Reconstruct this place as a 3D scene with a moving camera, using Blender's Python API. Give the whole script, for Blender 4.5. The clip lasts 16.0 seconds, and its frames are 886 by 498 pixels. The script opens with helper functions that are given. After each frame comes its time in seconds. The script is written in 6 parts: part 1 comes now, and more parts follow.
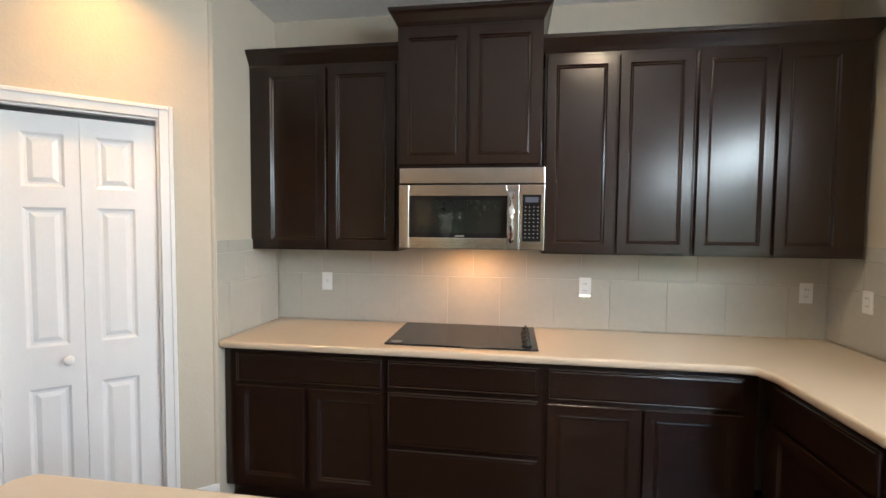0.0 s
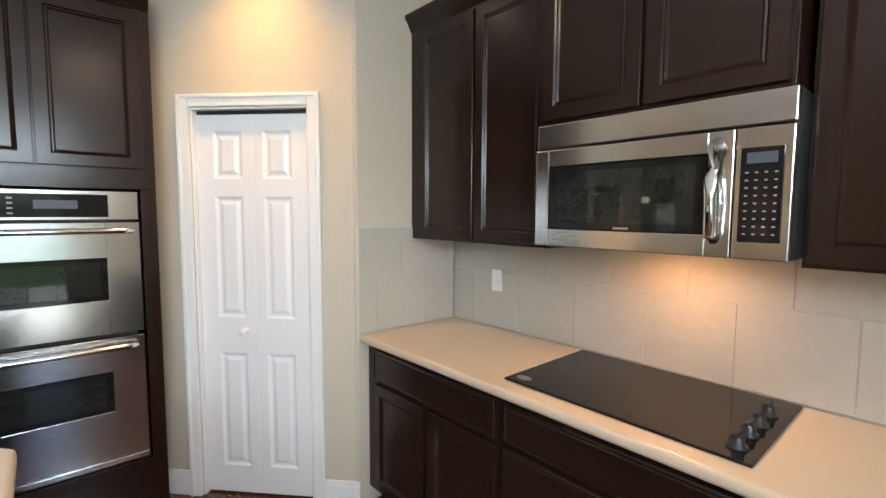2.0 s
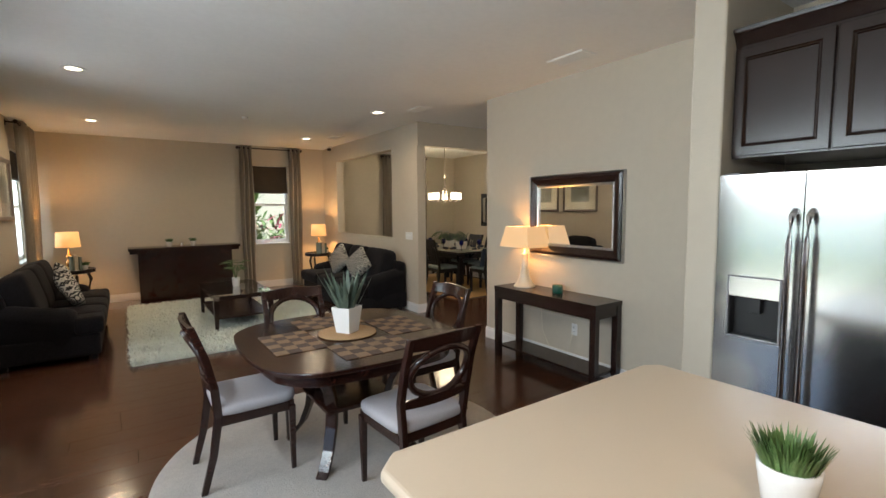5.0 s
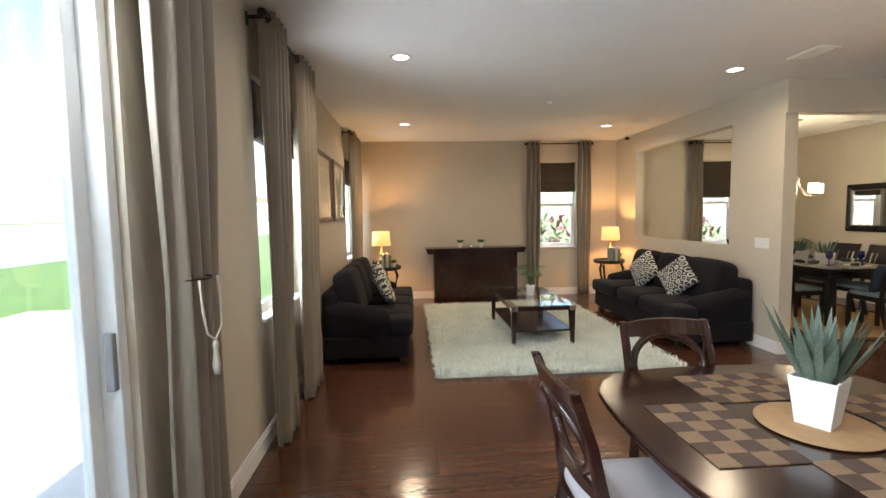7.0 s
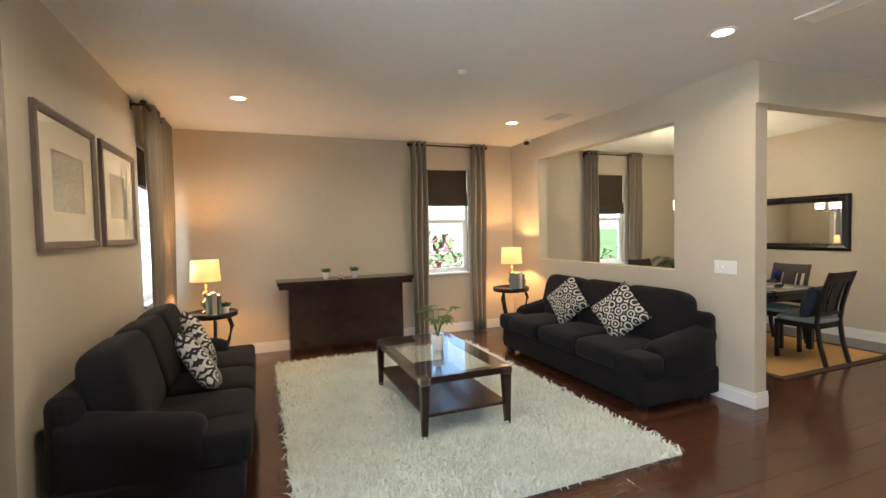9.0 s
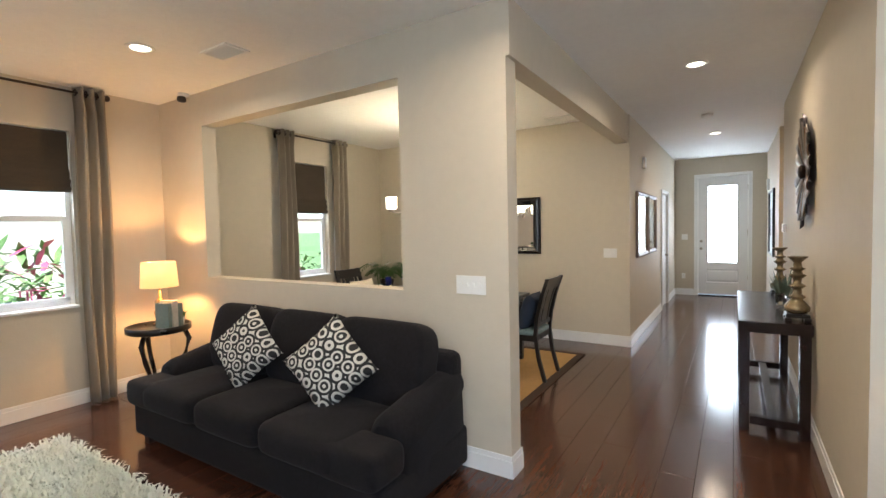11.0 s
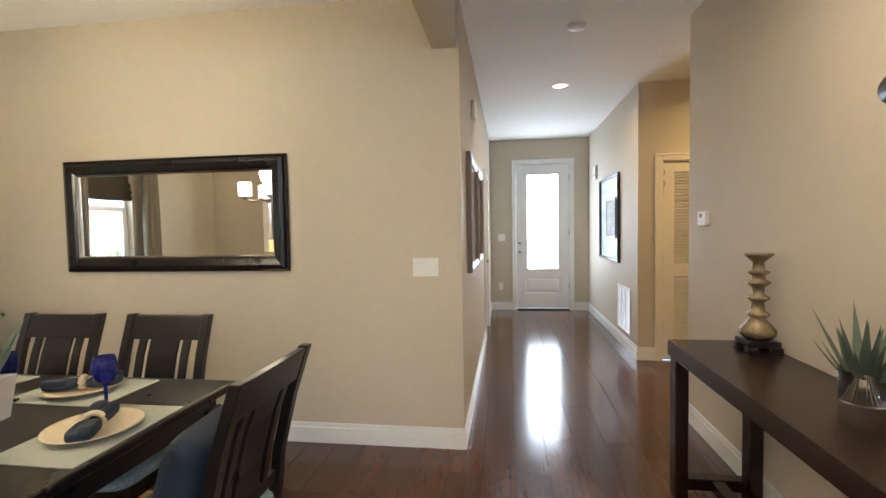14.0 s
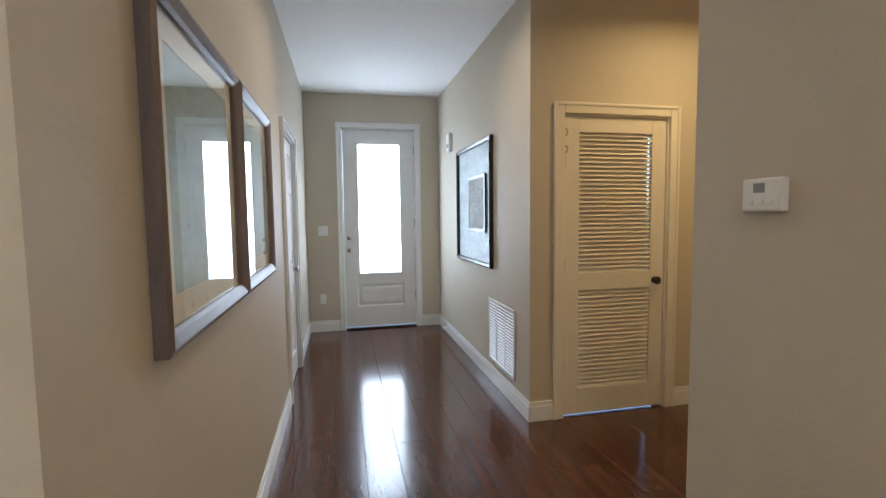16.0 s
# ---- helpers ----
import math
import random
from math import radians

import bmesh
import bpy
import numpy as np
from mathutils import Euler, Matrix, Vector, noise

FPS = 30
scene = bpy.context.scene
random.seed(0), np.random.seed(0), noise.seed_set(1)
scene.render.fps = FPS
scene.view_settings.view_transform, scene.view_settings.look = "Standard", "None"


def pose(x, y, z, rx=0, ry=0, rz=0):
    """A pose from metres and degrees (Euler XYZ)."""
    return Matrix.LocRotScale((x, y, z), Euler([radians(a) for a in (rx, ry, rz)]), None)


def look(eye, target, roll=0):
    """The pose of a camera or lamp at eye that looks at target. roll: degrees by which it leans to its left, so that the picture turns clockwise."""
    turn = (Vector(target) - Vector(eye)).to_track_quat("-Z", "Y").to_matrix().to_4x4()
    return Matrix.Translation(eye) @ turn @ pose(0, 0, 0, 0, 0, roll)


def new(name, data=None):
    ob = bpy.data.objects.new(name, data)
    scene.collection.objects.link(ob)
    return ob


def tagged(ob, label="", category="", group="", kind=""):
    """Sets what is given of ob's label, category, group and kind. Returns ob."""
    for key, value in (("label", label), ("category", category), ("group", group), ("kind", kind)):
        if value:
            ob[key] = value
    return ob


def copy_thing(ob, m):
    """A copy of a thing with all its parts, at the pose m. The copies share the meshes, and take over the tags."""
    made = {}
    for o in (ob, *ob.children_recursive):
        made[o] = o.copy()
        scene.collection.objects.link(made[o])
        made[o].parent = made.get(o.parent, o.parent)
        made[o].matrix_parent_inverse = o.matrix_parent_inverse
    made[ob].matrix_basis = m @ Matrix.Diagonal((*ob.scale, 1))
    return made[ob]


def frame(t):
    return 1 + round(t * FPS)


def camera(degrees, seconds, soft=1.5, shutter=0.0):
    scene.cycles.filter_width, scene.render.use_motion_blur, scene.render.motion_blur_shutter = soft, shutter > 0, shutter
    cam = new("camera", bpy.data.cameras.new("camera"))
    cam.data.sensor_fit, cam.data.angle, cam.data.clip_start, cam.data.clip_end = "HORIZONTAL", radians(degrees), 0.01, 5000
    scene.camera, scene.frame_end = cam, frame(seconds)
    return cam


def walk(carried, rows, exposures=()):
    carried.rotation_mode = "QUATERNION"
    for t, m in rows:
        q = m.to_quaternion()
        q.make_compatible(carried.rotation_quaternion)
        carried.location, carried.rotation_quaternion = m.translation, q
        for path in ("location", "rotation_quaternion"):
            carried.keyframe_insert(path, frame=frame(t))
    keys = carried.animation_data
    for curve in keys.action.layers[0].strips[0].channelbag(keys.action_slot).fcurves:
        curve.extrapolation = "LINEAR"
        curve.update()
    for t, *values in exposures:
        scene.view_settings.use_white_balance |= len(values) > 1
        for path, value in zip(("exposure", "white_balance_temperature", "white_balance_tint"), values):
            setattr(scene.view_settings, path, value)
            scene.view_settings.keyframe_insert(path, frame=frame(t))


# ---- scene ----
cam = camera(87.8, 16.0)
PATH = [
    (0, (-0.047, -0.106, 1.535), (-0.341, 1.87, 1.432), 0.5),
    (0.5, (0.193, 0.086, 1.55), (-0.455, 1.972, 1.402), 0.5),
    (1, (0.338, 0.346, 1.552), (-0.603, 2.104, 1.392), 0.3),
    (1.5, (0.413, 0.65, 1.53), (-0.8, 2.232, 1.361), 0.2),
    (2, (0.397, 0.923, 1.53), (-1.097, 2.242, 1.367), 0.3),
    (2.5, (0.329, 1.105, 1.539), (-1.415, 2.072, 1.389), 0.1),
    (3, (0.36, 1.221, 1.552), (-1.596, 1.613, 1.406), 0.0),
    (3.5, (0.444, 1.255, 1.559), (-1.52, 0.917, 1.395), -0.1),
    (4, (0.535, 1.199, 1.589), (-1.213, 0.244, 1.406), -0.5),
    (4.5, (0.6, 1.024, 1.579), (-0.835, -0.358, 1.402), -0.4),
    (5, (0.626, 0.842, 1.587), (-0.505, -0.798, 1.408), -0.5),
    (5.2, (0.65, 0.753, 1.573), (-0.367, -0.961, 1.396), -0.5),
    (7.3, (0.883, -0.822, 1.532), (0.772, -2.814, 1.388), -1.0),
    (7.5, (0.889, -1.044, 1.534), (0.777, -3.036, 1.398), -1.0),
    (8, (0.979, -1.522, 1.516), (0.745, -3.505, 1.402), -0.9),
    (8.5, (0.954, -2.021, 1.526), (0.488, -3.964, 1.43), -1.2),
    (9, (0.792, -2.475, 1.528), (0.052, -4.331, 1.451), -1.3),
    (9.5, (0.632, -2.92, 1.518), (-0.416, -4.621, 1.445), -1.3),
    (10, (0.338, -3.282, 1.478), (-0.99, -4.776, 1.419), -1.0),
    (10.2, (0.185, -3.418, 1.515), (-1.233, -4.826, 1.448), -1.2),
    (12.3, (-1.735, -4.397, 1.506), (-3.603, -5.108, 1.433), -0.8),
    (12.5, (-1.96, -4.446, 1.482), (-3.835, -5.138, 1.412), -0.9),
    (13, (-2.48, -4.525, 1.476), (-4.381, -5.144, 1.405), -0.9),
    (13.5, (-3.034, -4.631, 1.451), (-4.98, -5.087, 1.372), -0.9),
    (14, (-3.578, -4.69, 1.408), (-5.557, -4.966, 1.315), -1.0),
    (14.5, (-4.132, -4.703, 1.392), (-6.124, -4.846, 1.281), -1.0),
    (15, (-4.671, -4.674, 1.405), (-6.666, -4.674, 1.27), -0.7),
    (15.5, (-5.206, -4.604, 1.404), (-7.191, -4.403, 1.262), -0.7),
    (16, (-5.716, -4.558, 1.393), (-7.664, -4.132, 1.246), -0.7),
]
EXPOSURES = [
    (0.0, 1.75, 6350, 10), (3.0, 1.72, 6200, 10), (4.0, 1.40, 6200, 10), (5.2, 1.38, 6450, 10), (7.3, 2.0, 6350, 10),
    (9.0, 2.05, 6200, 10), (10.2, 2.15, 5850, 10), (12.3, 2.12, 5950, 10), (14.5, 2.40, 5850, 10), (16.0, 1.90, 5550, 10),
]
walk(cam, [(t, look(eye, target, roll)) for t, eye, target, roll in PATH], EXPOSURES)

# ---- world, sun and large lights ----
world = bpy.data.worlds.new("world")
scene.world = world
world.use_nodes = True
wn = world.node_tree.nodes
sky = wn.new("ShaderNodeTexSky")
sky.sky_type = "NISHITA"
sky.sun_disc = False
sky.sun_elevation = radians(65)
sky.sun_rotation = radians(315)
world.node_tree.links.new(sky.outputs[0], wn["Background"].inputs[0])
wn["Background"].inputs[1].default_value = 0.15

sun = new("sun", bpy.data.lights.new("sun", "SUN"))
sun.data.energy, sun.data.angle, sun.data.color = 5.0, radians(0.5), (1.0, 0.95, 0.87)
sun.matrix_world = look((-4.0, 4.0, 12.0), (0, 0, 0))


def lamp(name, kind, place, watts, colour, size=0.1, target=None, size_y=None, spread=180):
    """A lamp, either a fitting of the place or an added stand-in for daylight."""
    ob = new(name, bpy.data.lights.new(name, kind))
    ob.data.energy, ob.data.color = 0.5 * watts, colour
    if kind == "AREA":
        ob.data.shape = "RECTANGLE" if size_y else "DISK"
        ob.data.size = size
        if size_y:
            ob.data.size_y = size_y
        ob.data.spread = radians(spread)
    else:
        ob.data.shadow_soft_size = size
    ob.matrix_world = look(place, target or (place[0], place[1] + 0.0001, place[2] - 1))
    return ob


CEIL = 2.84
WARM = (1.0, 0.72, 0.42)
DAY = (0.86, 0.93, 1.0)
DOWNLIGHTS = [(0.92, -4.45), (-2.19, -4.72), (-2.14, -7.45), (0.93, -7.30), (-4.92, -4.17), (-8.49, -4.14), (-1.74, 1.58), (0.55, 1.35), (-7.75, -2.3)]
AMBER = [(-1.74, 1.58), (-7.75, -2.3)]
for x, y in DOWNLIGHTS:
    lamp("downlight_lamp", "AREA", (x, y, CEIL - 0.012), (9.0 if x < -5 else 4.0) if (x, y) in AMBER else 11.0 if y > 1 else 5.5 if x < -5 else 9.0, ((1.0, 0.65, 0.26) if x < -5 else (1.0, 0.52, 0.16)) if (x, y) in AMBER else (1.0, 0.79, 0.55), 0.125, spread=110 if y > 1 and x < 0 else 160)
# added area lamps just outside the openings, in place of sky and ground light
lamp("slider_daylight", "AREA", (2.07, -0.47, 2.20), 96.0, DAY, 3.2, (0.3, -0.47, 2.45), 0.3)
lamp("east_window_daylight", "AREA", (2.04, -4.16, 1.50), 30.0, DAY, 0.95, (0.4, -4.16, 1.5), 1.0)
lamp("far_east_window_daylight", "AREA", (2.04, -8.15, 1.50), 16.0, DAY, 0.75, (0.4, -8.15, 1.5), 1.0)
lamp("south_window_daylight", "AREA", (-1.84, -9.30, 2.5), 40.0, DAY, 0.7, (-1.84, -7.6, 0.8), 0.5)
lamp("dining_window_daylight", "AREA", (-4.92, -9.30, 2.5), 40.0, DAY, 0.7, (-4.92, -7.6, 0.8), 0.5)

# ---- materials ----
MATS = {}


def material(name, colour, rough=0.5, metal=0.0, vary=0.12, scale=6.0, bump=0.0, bump_scale=120.0, stretch=(1, 1, 1), coat=0.0, second=None, per_object=0.0, space="Object", per_island=False):
    """A procedural surface: base colour varied at two scales, a fine relief, wear in the gloss."""
    m = bpy.data.materials.new(name)
    m.use_nodes = True
    n, l = m.node_tree.nodes, m.node_tree.links
    b = n["Principled BSDF"]
    b.inputs["Metallic"].default_value = metal
    b.inputs["Coat Weight"].default_value = coat
    b.inputs["Coat Roughness"].default_value = 0.2
    tc, mp = n.new("ShaderNodeTexCoord"), n.new("ShaderNodeMapping")
    mp.inputs["Scale"].default_value = stretch
    l.new(tc.outputs[space], mp.inputs[0])
    if per_object:
        info, shift = (n.new("ShaderNodeNewGeometry"), n.new("ShaderNodeVectorMath")) if per_island else (n.new("ShaderNodeObjectInfo"), n.new("ShaderNodeVectorMath"))
        chance = info.outputs["Random Per Island" if per_island else "Random"]
        shift.operation = "MULTIPLY_ADD"
        shift.inputs[1].default_value = (37, 53, 11)
        l.new(chance, shift.inputs[0]), l.new(tc.outputs[space], shift.inputs[2]), l.new(shift.outputs[0], mp.inputs[0])
    big, fine = n.new("ShaderNodeTexNoise"), n.new("ShaderNodeTexNoise")
    big.inputs["Scale"].default_value, fine.inputs["Scale"].default_value = scale, scale * 9
    big.inputs["Detail"].default_value, fine.inputs["Detail"].default_value = 4, 5
    l.new(mp.outputs[0], big.inputs[0]), l.new(mp.outputs[0], fine.inputs[0])
    add = n.new("ShaderNodeMath")
    add.operation = "ADD"
    l.new(big.outputs[0], add.inputs[0]), l.new(fine.outputs[0], add.inputs[1])
    ramp = n.new("ShaderNodeMapRange")
    ramp.inputs["From Min"].default_value, ramp.inputs["From Max"].default_value = 0.65, 1.35
    l.new(add.outputs[0], ramp.inputs[0])
    mix = n.new("ShaderNodeMix")
    mix.data_type = "RGBA"
    lo = [c * (1 - vary) for c in colour]
    hi = [min(1.0, c * (1 + vary)) for c in colour] if second is None else second
    mix.inputs[6].default_value, mix.inputs[7].default_value = (*lo, 1), (*hi, 1)
    l.new(ramp.outputs[0], mix.inputs[0])
    out = mix.outputs[2]
    if per_object:
        hue, rng = n.new("ShaderNodeHueSaturation"), n.new("ShaderNodeMapRange")
        rng.inputs["To Min"].default_value, rng.inputs["To Max"].default_value = 1 - per_object, 1 + per_object
        l.new(chance, rng.inputs[0]), l.new(rng.outputs[0], hue.inputs["Value"]), l.new(out, hue.inputs["Color"])
        out = hue.outputs[0]
    l.new(out, b.inputs["Base Color"])
    rr = n.new("ShaderNodeMapRange")
    rr.inputs["To Min"].default_value, rr.inputs["To Max"].default_value = max(0.02, rough * 0.92), min(1, rough * 1.08)
    l.new(big.outputs[0], rr.inputs[0]), l.new(rr.outputs[0], b.inputs["Roughness"])
    if bump:
        bn, bt = n.new("ShaderNodeBump"), n.new("ShaderNodeTexNoise")
        bt.inputs["Scale"].default_value, bt.inputs["Detail"].default_value = bump_scale, 3
        bn.inputs["Strength"].default_value, bn.inputs["Distance"].default_value = bump, 0.004
        l.new(mp.outputs[0], bt.inputs[0]), l.new(bt.outputs[0], bn.inputs["Height"]), l.new(bn.outputs[0], b.inputs["Normal"])
    MATS[name] = m
    return m


def bsdf(m):
    return m.node_tree.nodes["Principled BSDF"]


WALL = material("beige_wall_paint", (0.56, 0.50, 0.40), 0.62, vary=0.03, scale=1.5, bump=0.25, bump_scale=70)
CEILING = material("white_ceiling_paint", (0.84, 0.835, 0.82), 0.8, vary=0.03, scale=2, bump=0.5, bump_scale=45)
TRIM = material("white_trim_paint", (0.80, 0.80, 0.79), 0.32, vary=0.02, scale=3)
DOORPAINT = material("white_door_paint", (0.80, 0.80, 0.80), 0.3, vary=0.02, scale=3, bump=0.08, bump_scale=60, stretch=(6, 6, 1))
LOUVREPAINT = material("cream_door_paint", (0.76, 0.71, 0.62), 0.4, vary=0.03, scale=3)
CABINET = material("espresso_cabinet_wood", (0.017, 0.0078, 0.0046), 0.23, vary=0.05, scale=1.2, stretch=(8, 8, 0.6))
bsdf(CABINET).inputs["Specular IOR Level"].default_value = 0.45
ESPRESSO = material("espresso_furniture_wood", (0.020, 0.0085, 0.0065), 0.24, vary=0.3, scale=2, stretch=(1, 5, 5))
MAHOGANY = material("dark_mahogany_wood", (0.026, 0.009, 0.006), 0.20, vary=0.3, scale=2, stretch=(5, 1, 5), coat=0.1)
BLACKWOOD = material("black_wood", (0.008, 0.0065, 0.0065), 0.28, vary=0.3, scale=4)
COUNTER = material("beige_solid_surface", (0.56, 0.455, 0.335), 0.30, vary=0.012, scale=80, coat=0.1)
TILE = material("grey_glazed_tile", (0.46, 0.44, 0.38), 0.16, vary=0.04, scale=3, per_object=0.03)
GROUT = material("pale_grout", (0.58, 0.57, 0.52), 0.8, vary=0.06, scale=30)
STEEL = material("brushed_stainless_steel", (0.66, 0.66, 0.66), 0.17, 1.0, vary=0.02, scale=2, bump=0.006, bump_scale=220, stretch=(1, 1, 0.02))
STEEL_H = material("brushed_steel_across", (0.66, 0.65, 0.64), 0.17, 1.0, vary=0.02, scale=2, bump=0.006, bump_scale=220, stretch=(0.02, 0.02, 1))
CHROME = material("chrome", (0.75, 0.75, 0.75), 0.1, 1.0, vary=0.03)
NICKEL = material("brushed_nickel", (0.42, 0.38, 0.33), 0.3, 1.0, vary=0.1, scale=20)
BRONZE = material("dark_bronze", (0.045, 0.034, 0.028), 0.35, 0.8, vary=0.2)
BLACKGLASS = material("black_glass", (0.010, 0.010, 0.011), 0.05, vary=0.1)
bsdf(BLACKGLASS).inputs["Specular IOR Level"].default_value = 0.3
OVENGLASS = material("dark_oven_glass", (0.014, 0.016, 0.014), 0.03, vary=0.1)
BLACKPLASTIC = material("black_plastic", (0.016, 0.016, 0.017), 0.35, vary=0.1)
GREYPLASTIC = material("grey_plastic", (0.25, 0.25, 0.26), 0.45, vary=0.06)
WHITEPLASTIC = material("white_plastic", (0.80, 0.80, 0.78), 0.35, vary=0.02)
CERAMIC = material("white_ceramic", (0.80, 0.79, 0.76), 0.25, vary=0.03, scale=10)
IVORY = material("ivory_glazed_ceramic", (0.72, 0.66, 0.52), 0.2, vary=0.05, scale=10)
SOFA = material("charcoal_velvet", (0.0080, 0.0072, 0.0088), 0.9, vary=0.45, scale=6, bump=0.4, bump_scale=300)
bsdf(SOFA).inputs["Sheen Weight"].default_value = 0.04
bsdf(SOFA).inputs["Specular IOR Level"].default_value = 0.2
SHAG = material("pale_mint_shag_wool", (0.72, 0.77, 0.70), 0.95, vary=0.12, scale=3, bump=0.4, bump_scale=200)
CREAMRUG = material("cream_looped_wool", (0.44, 0.41, 0.365), 0.95, vary=0.1, scale=5, bump=1.0, bump_scale=90)
SISAL = material("golden_sisal", (0.52, 0.31, 0.11), 0.9, vary=0.12, scale=4, bump=0.8, bump_scale=150)
SISALBORDER = material("brown_cotton_border", (0.055, 0.030, 0.018), 0.9, vary=0.15, scale=8, bump=0.3)
SEATCLOTH = material("pale_grey_seat_cloth", (0.42, 0.40, 0.41), 0.85, vary=0.05, scale=8, bump=0.3, bump_scale=250)
TEALCLOTH = material("teal_patterned_cloth", (0.12, 0.20, 0.21), 0.8, vary=0.3, scale=9, bump=0.2, second=(0.30, 0.38, 0.37))
NAVYCLOTH = material("dark_navy_cloth", (0.014, 0.024, 0.045), 0.7, vary=0.25, scale=10, bump=0.2)
CURTAIN = material("taupe_satin_curtain", (0.24, 0.20, 0.148), 0.55, vary=0.1, scale=3, bump=0.15, bump_scale=250, stretch=(1, 1, 0.2))
bsdf(CURTAIN).inputs["Sheen Weight"].default_value = 0.3
BLIND = material("dark_brown_roman_blind", (0.050, 0.036, 0.024), 0.9, vary=0.2, scale=5, bump=0.4, bump_scale=180, stretch=(1, 1, 6))
ROPE = material("pale_cotton_rope", (0.66, 0.60, 0.50), 0.9, vary=0.1, scale=40, bump=0.5)
LEAF = material("green_leaf", (0.10, 0.18, 0.05), 0.5, vary=0.35, scale=12)
SUCCULENT = material("grey_green_succulent", (0.10, 0.135, 0.10), 0.5, vary=0.3, scale=12)
FERN = material("fern_green", (0.045, 0.125, 0.025), 0.55, vary=0.35, scale=14)
HEDGE = material("hedge_foliage", (0.13, 0.20, 0.06), 0.6, vary=0.5, scale=3)
PINKLEAF = material("crimson_cordyline_leaf", (0.45, 0.07, 0.14), 0.5, vary=0.4, scale=3)
GRASS = material("lawn_grass", (0.07, 0.12, 0.03), 0.9, vary=0.3, scale=2, bump=0.6)
LAKE = material("lake_water", (0.08, 0.16, 0.25), 0.08, vary=0.2, scale=0.3, bump=0.15, bump_scale=1.5)
PATIO = material("pale_patio_concrete", (0.58, 0.55, 0.50), 0.85, vary=0.12, scale=2, bump=0.3)
STUCCO = material("cream_stucco", (0.60, 0.55, 0.45), 0.85, vary=0.08, scale=3, bump=0.4)
COBALT = material("cobalt_blue_glass", (0.010, 0.018, 0.25), 0.06, vary=0.1)
bsdf(COBALT).inputs["Transmission Weight"].default_value = 0.5
PLATE = material("cream_stoneware", (0.66, 0.55, 0.38), 0.3, vary=0.08, scale=12)
MATCLOTH = material("pale_sage_placemat", (0.40, 0.42, 0.36), 0.85, vary=0.08, scale=10, bump=0.4, bump_scale=220)
TAN = material("tan_woven_mat", (0.38, 0.23, 0.11), 0.85, vary=0.15, scale=20, bump=0.8, bump_scale=160)
DARKWEAVE = material("dark_brown_weave", (0.085, 0.052, 0.035), 0.85, vary=0.2, scale=20, bump=0.8, bump_scale=160)
GOLDWEAVE = material("mid_brown_weave", (0.24, 0.15, 0.085), 0.85, vary=0.2, scale=20, bump=0.8, bump_scale=160)
MERCURY = material("antique_mercury_glass", (0.30, 0.24, 0.15), 0.25, 0.7, vary=0.45, scale=14)
PEBBLE = material("pale_pebble", (0.50, 0.46, 0.38), 0.5, vary=0.2, scale=20)
PEWTER = material("pewter_metal", (0.30, 0.27, 0.25), 0.3, 1.0, vary=0.3, scale=9)
COPPER = material("brown_copper_metal", (0.23, 0.13, 0.075), 0.3, 1.0, vary=0.3, scale=9)
GUNMETAL = material("dark_gunmetal", (0.07, 0.065, 0.07), 0.3, 1.0, vary=0.3, scale=9)
SILVERFRAME = material("silver_leaf_frame", (0.50, 0.49, 0.47), 0.35, 0.9, vary=0.15, scale=12)
GREYWOODFRAME = material("grey_brown_wood_frame", (0.16, 0.125, 0.11), 0.4, vary=0.2, scale=8, stretch=(6, 6, 1))
MATBOARD = material("cream_mat_board", (0.66, 0.60, 0.50), 0.9, vary=0.03)
PRINT_A = material("grey_landscape_print", (0.22, 0.23, 0.22), 0.6, vary=0.4, scale=2.5, second=(0.42, 0.42, 0.38), stretch=(1, 1, 2.5))
PRINT_B = material("blue_green_landscape_print", (0.06, 0.12, 0.13), 0.4, vary=0.4, scale=2.5, second=(0.28, 0.36, 0.34), stretch=(1, 1, 3))
BOOKGREEN = material("grey_green_book_cloth", (0.16, 0.20, 0.17), 0.7, vary=0.15)
BOOKCREAM = material("cream_book_cloth", (0.50, 0.46, 0.38), 0.7, vary=0.1)
EMERALD = material("emerald_glass", (0.01, 0.09, 0.06), 0.08, vary=0.2)
GOLD = material("pale_gold_metal", (0.62, 0.42, 0.20), 0.25, 1.0, vary=0.15)
FLOORWOOD = material("red_brown_plank", (0.074, 0.030, 0.017), 0.15, vary=0.4, scale=1.6, bump=0.02, bump_scale=30, stretch=(1, 12, 1), coat=0.2, per_object=0.16)
FLOORWOOD_FAR = material("red_brown_plank_joined", (0.074, 0.030, 0.017), 0.15, vary=0.4, scale=1.6, bump=0.02, bump_scale=30, stretch=(1, 12, 1), coat=0.2, per_object=0.16, per_island=True)
GAP = material("plank_gap", (0.012, 0.006, 0.004), 0.7, vary=0.2)


def glassy(name, colour=(1, 1, 1), rough=0.0):
    m = bpy.data.materials.new(name)
    m.use_nodes = True
    b = bsdf(m)
    b.inputs["Base Color"].default_value = (*colour, 1)
    b.inputs["Roughness"].default_value = rough
    b.inputs["Transmission Weight"].default_value = 1.0
    b.inputs["IOR"].default_value = 1.45
    return m


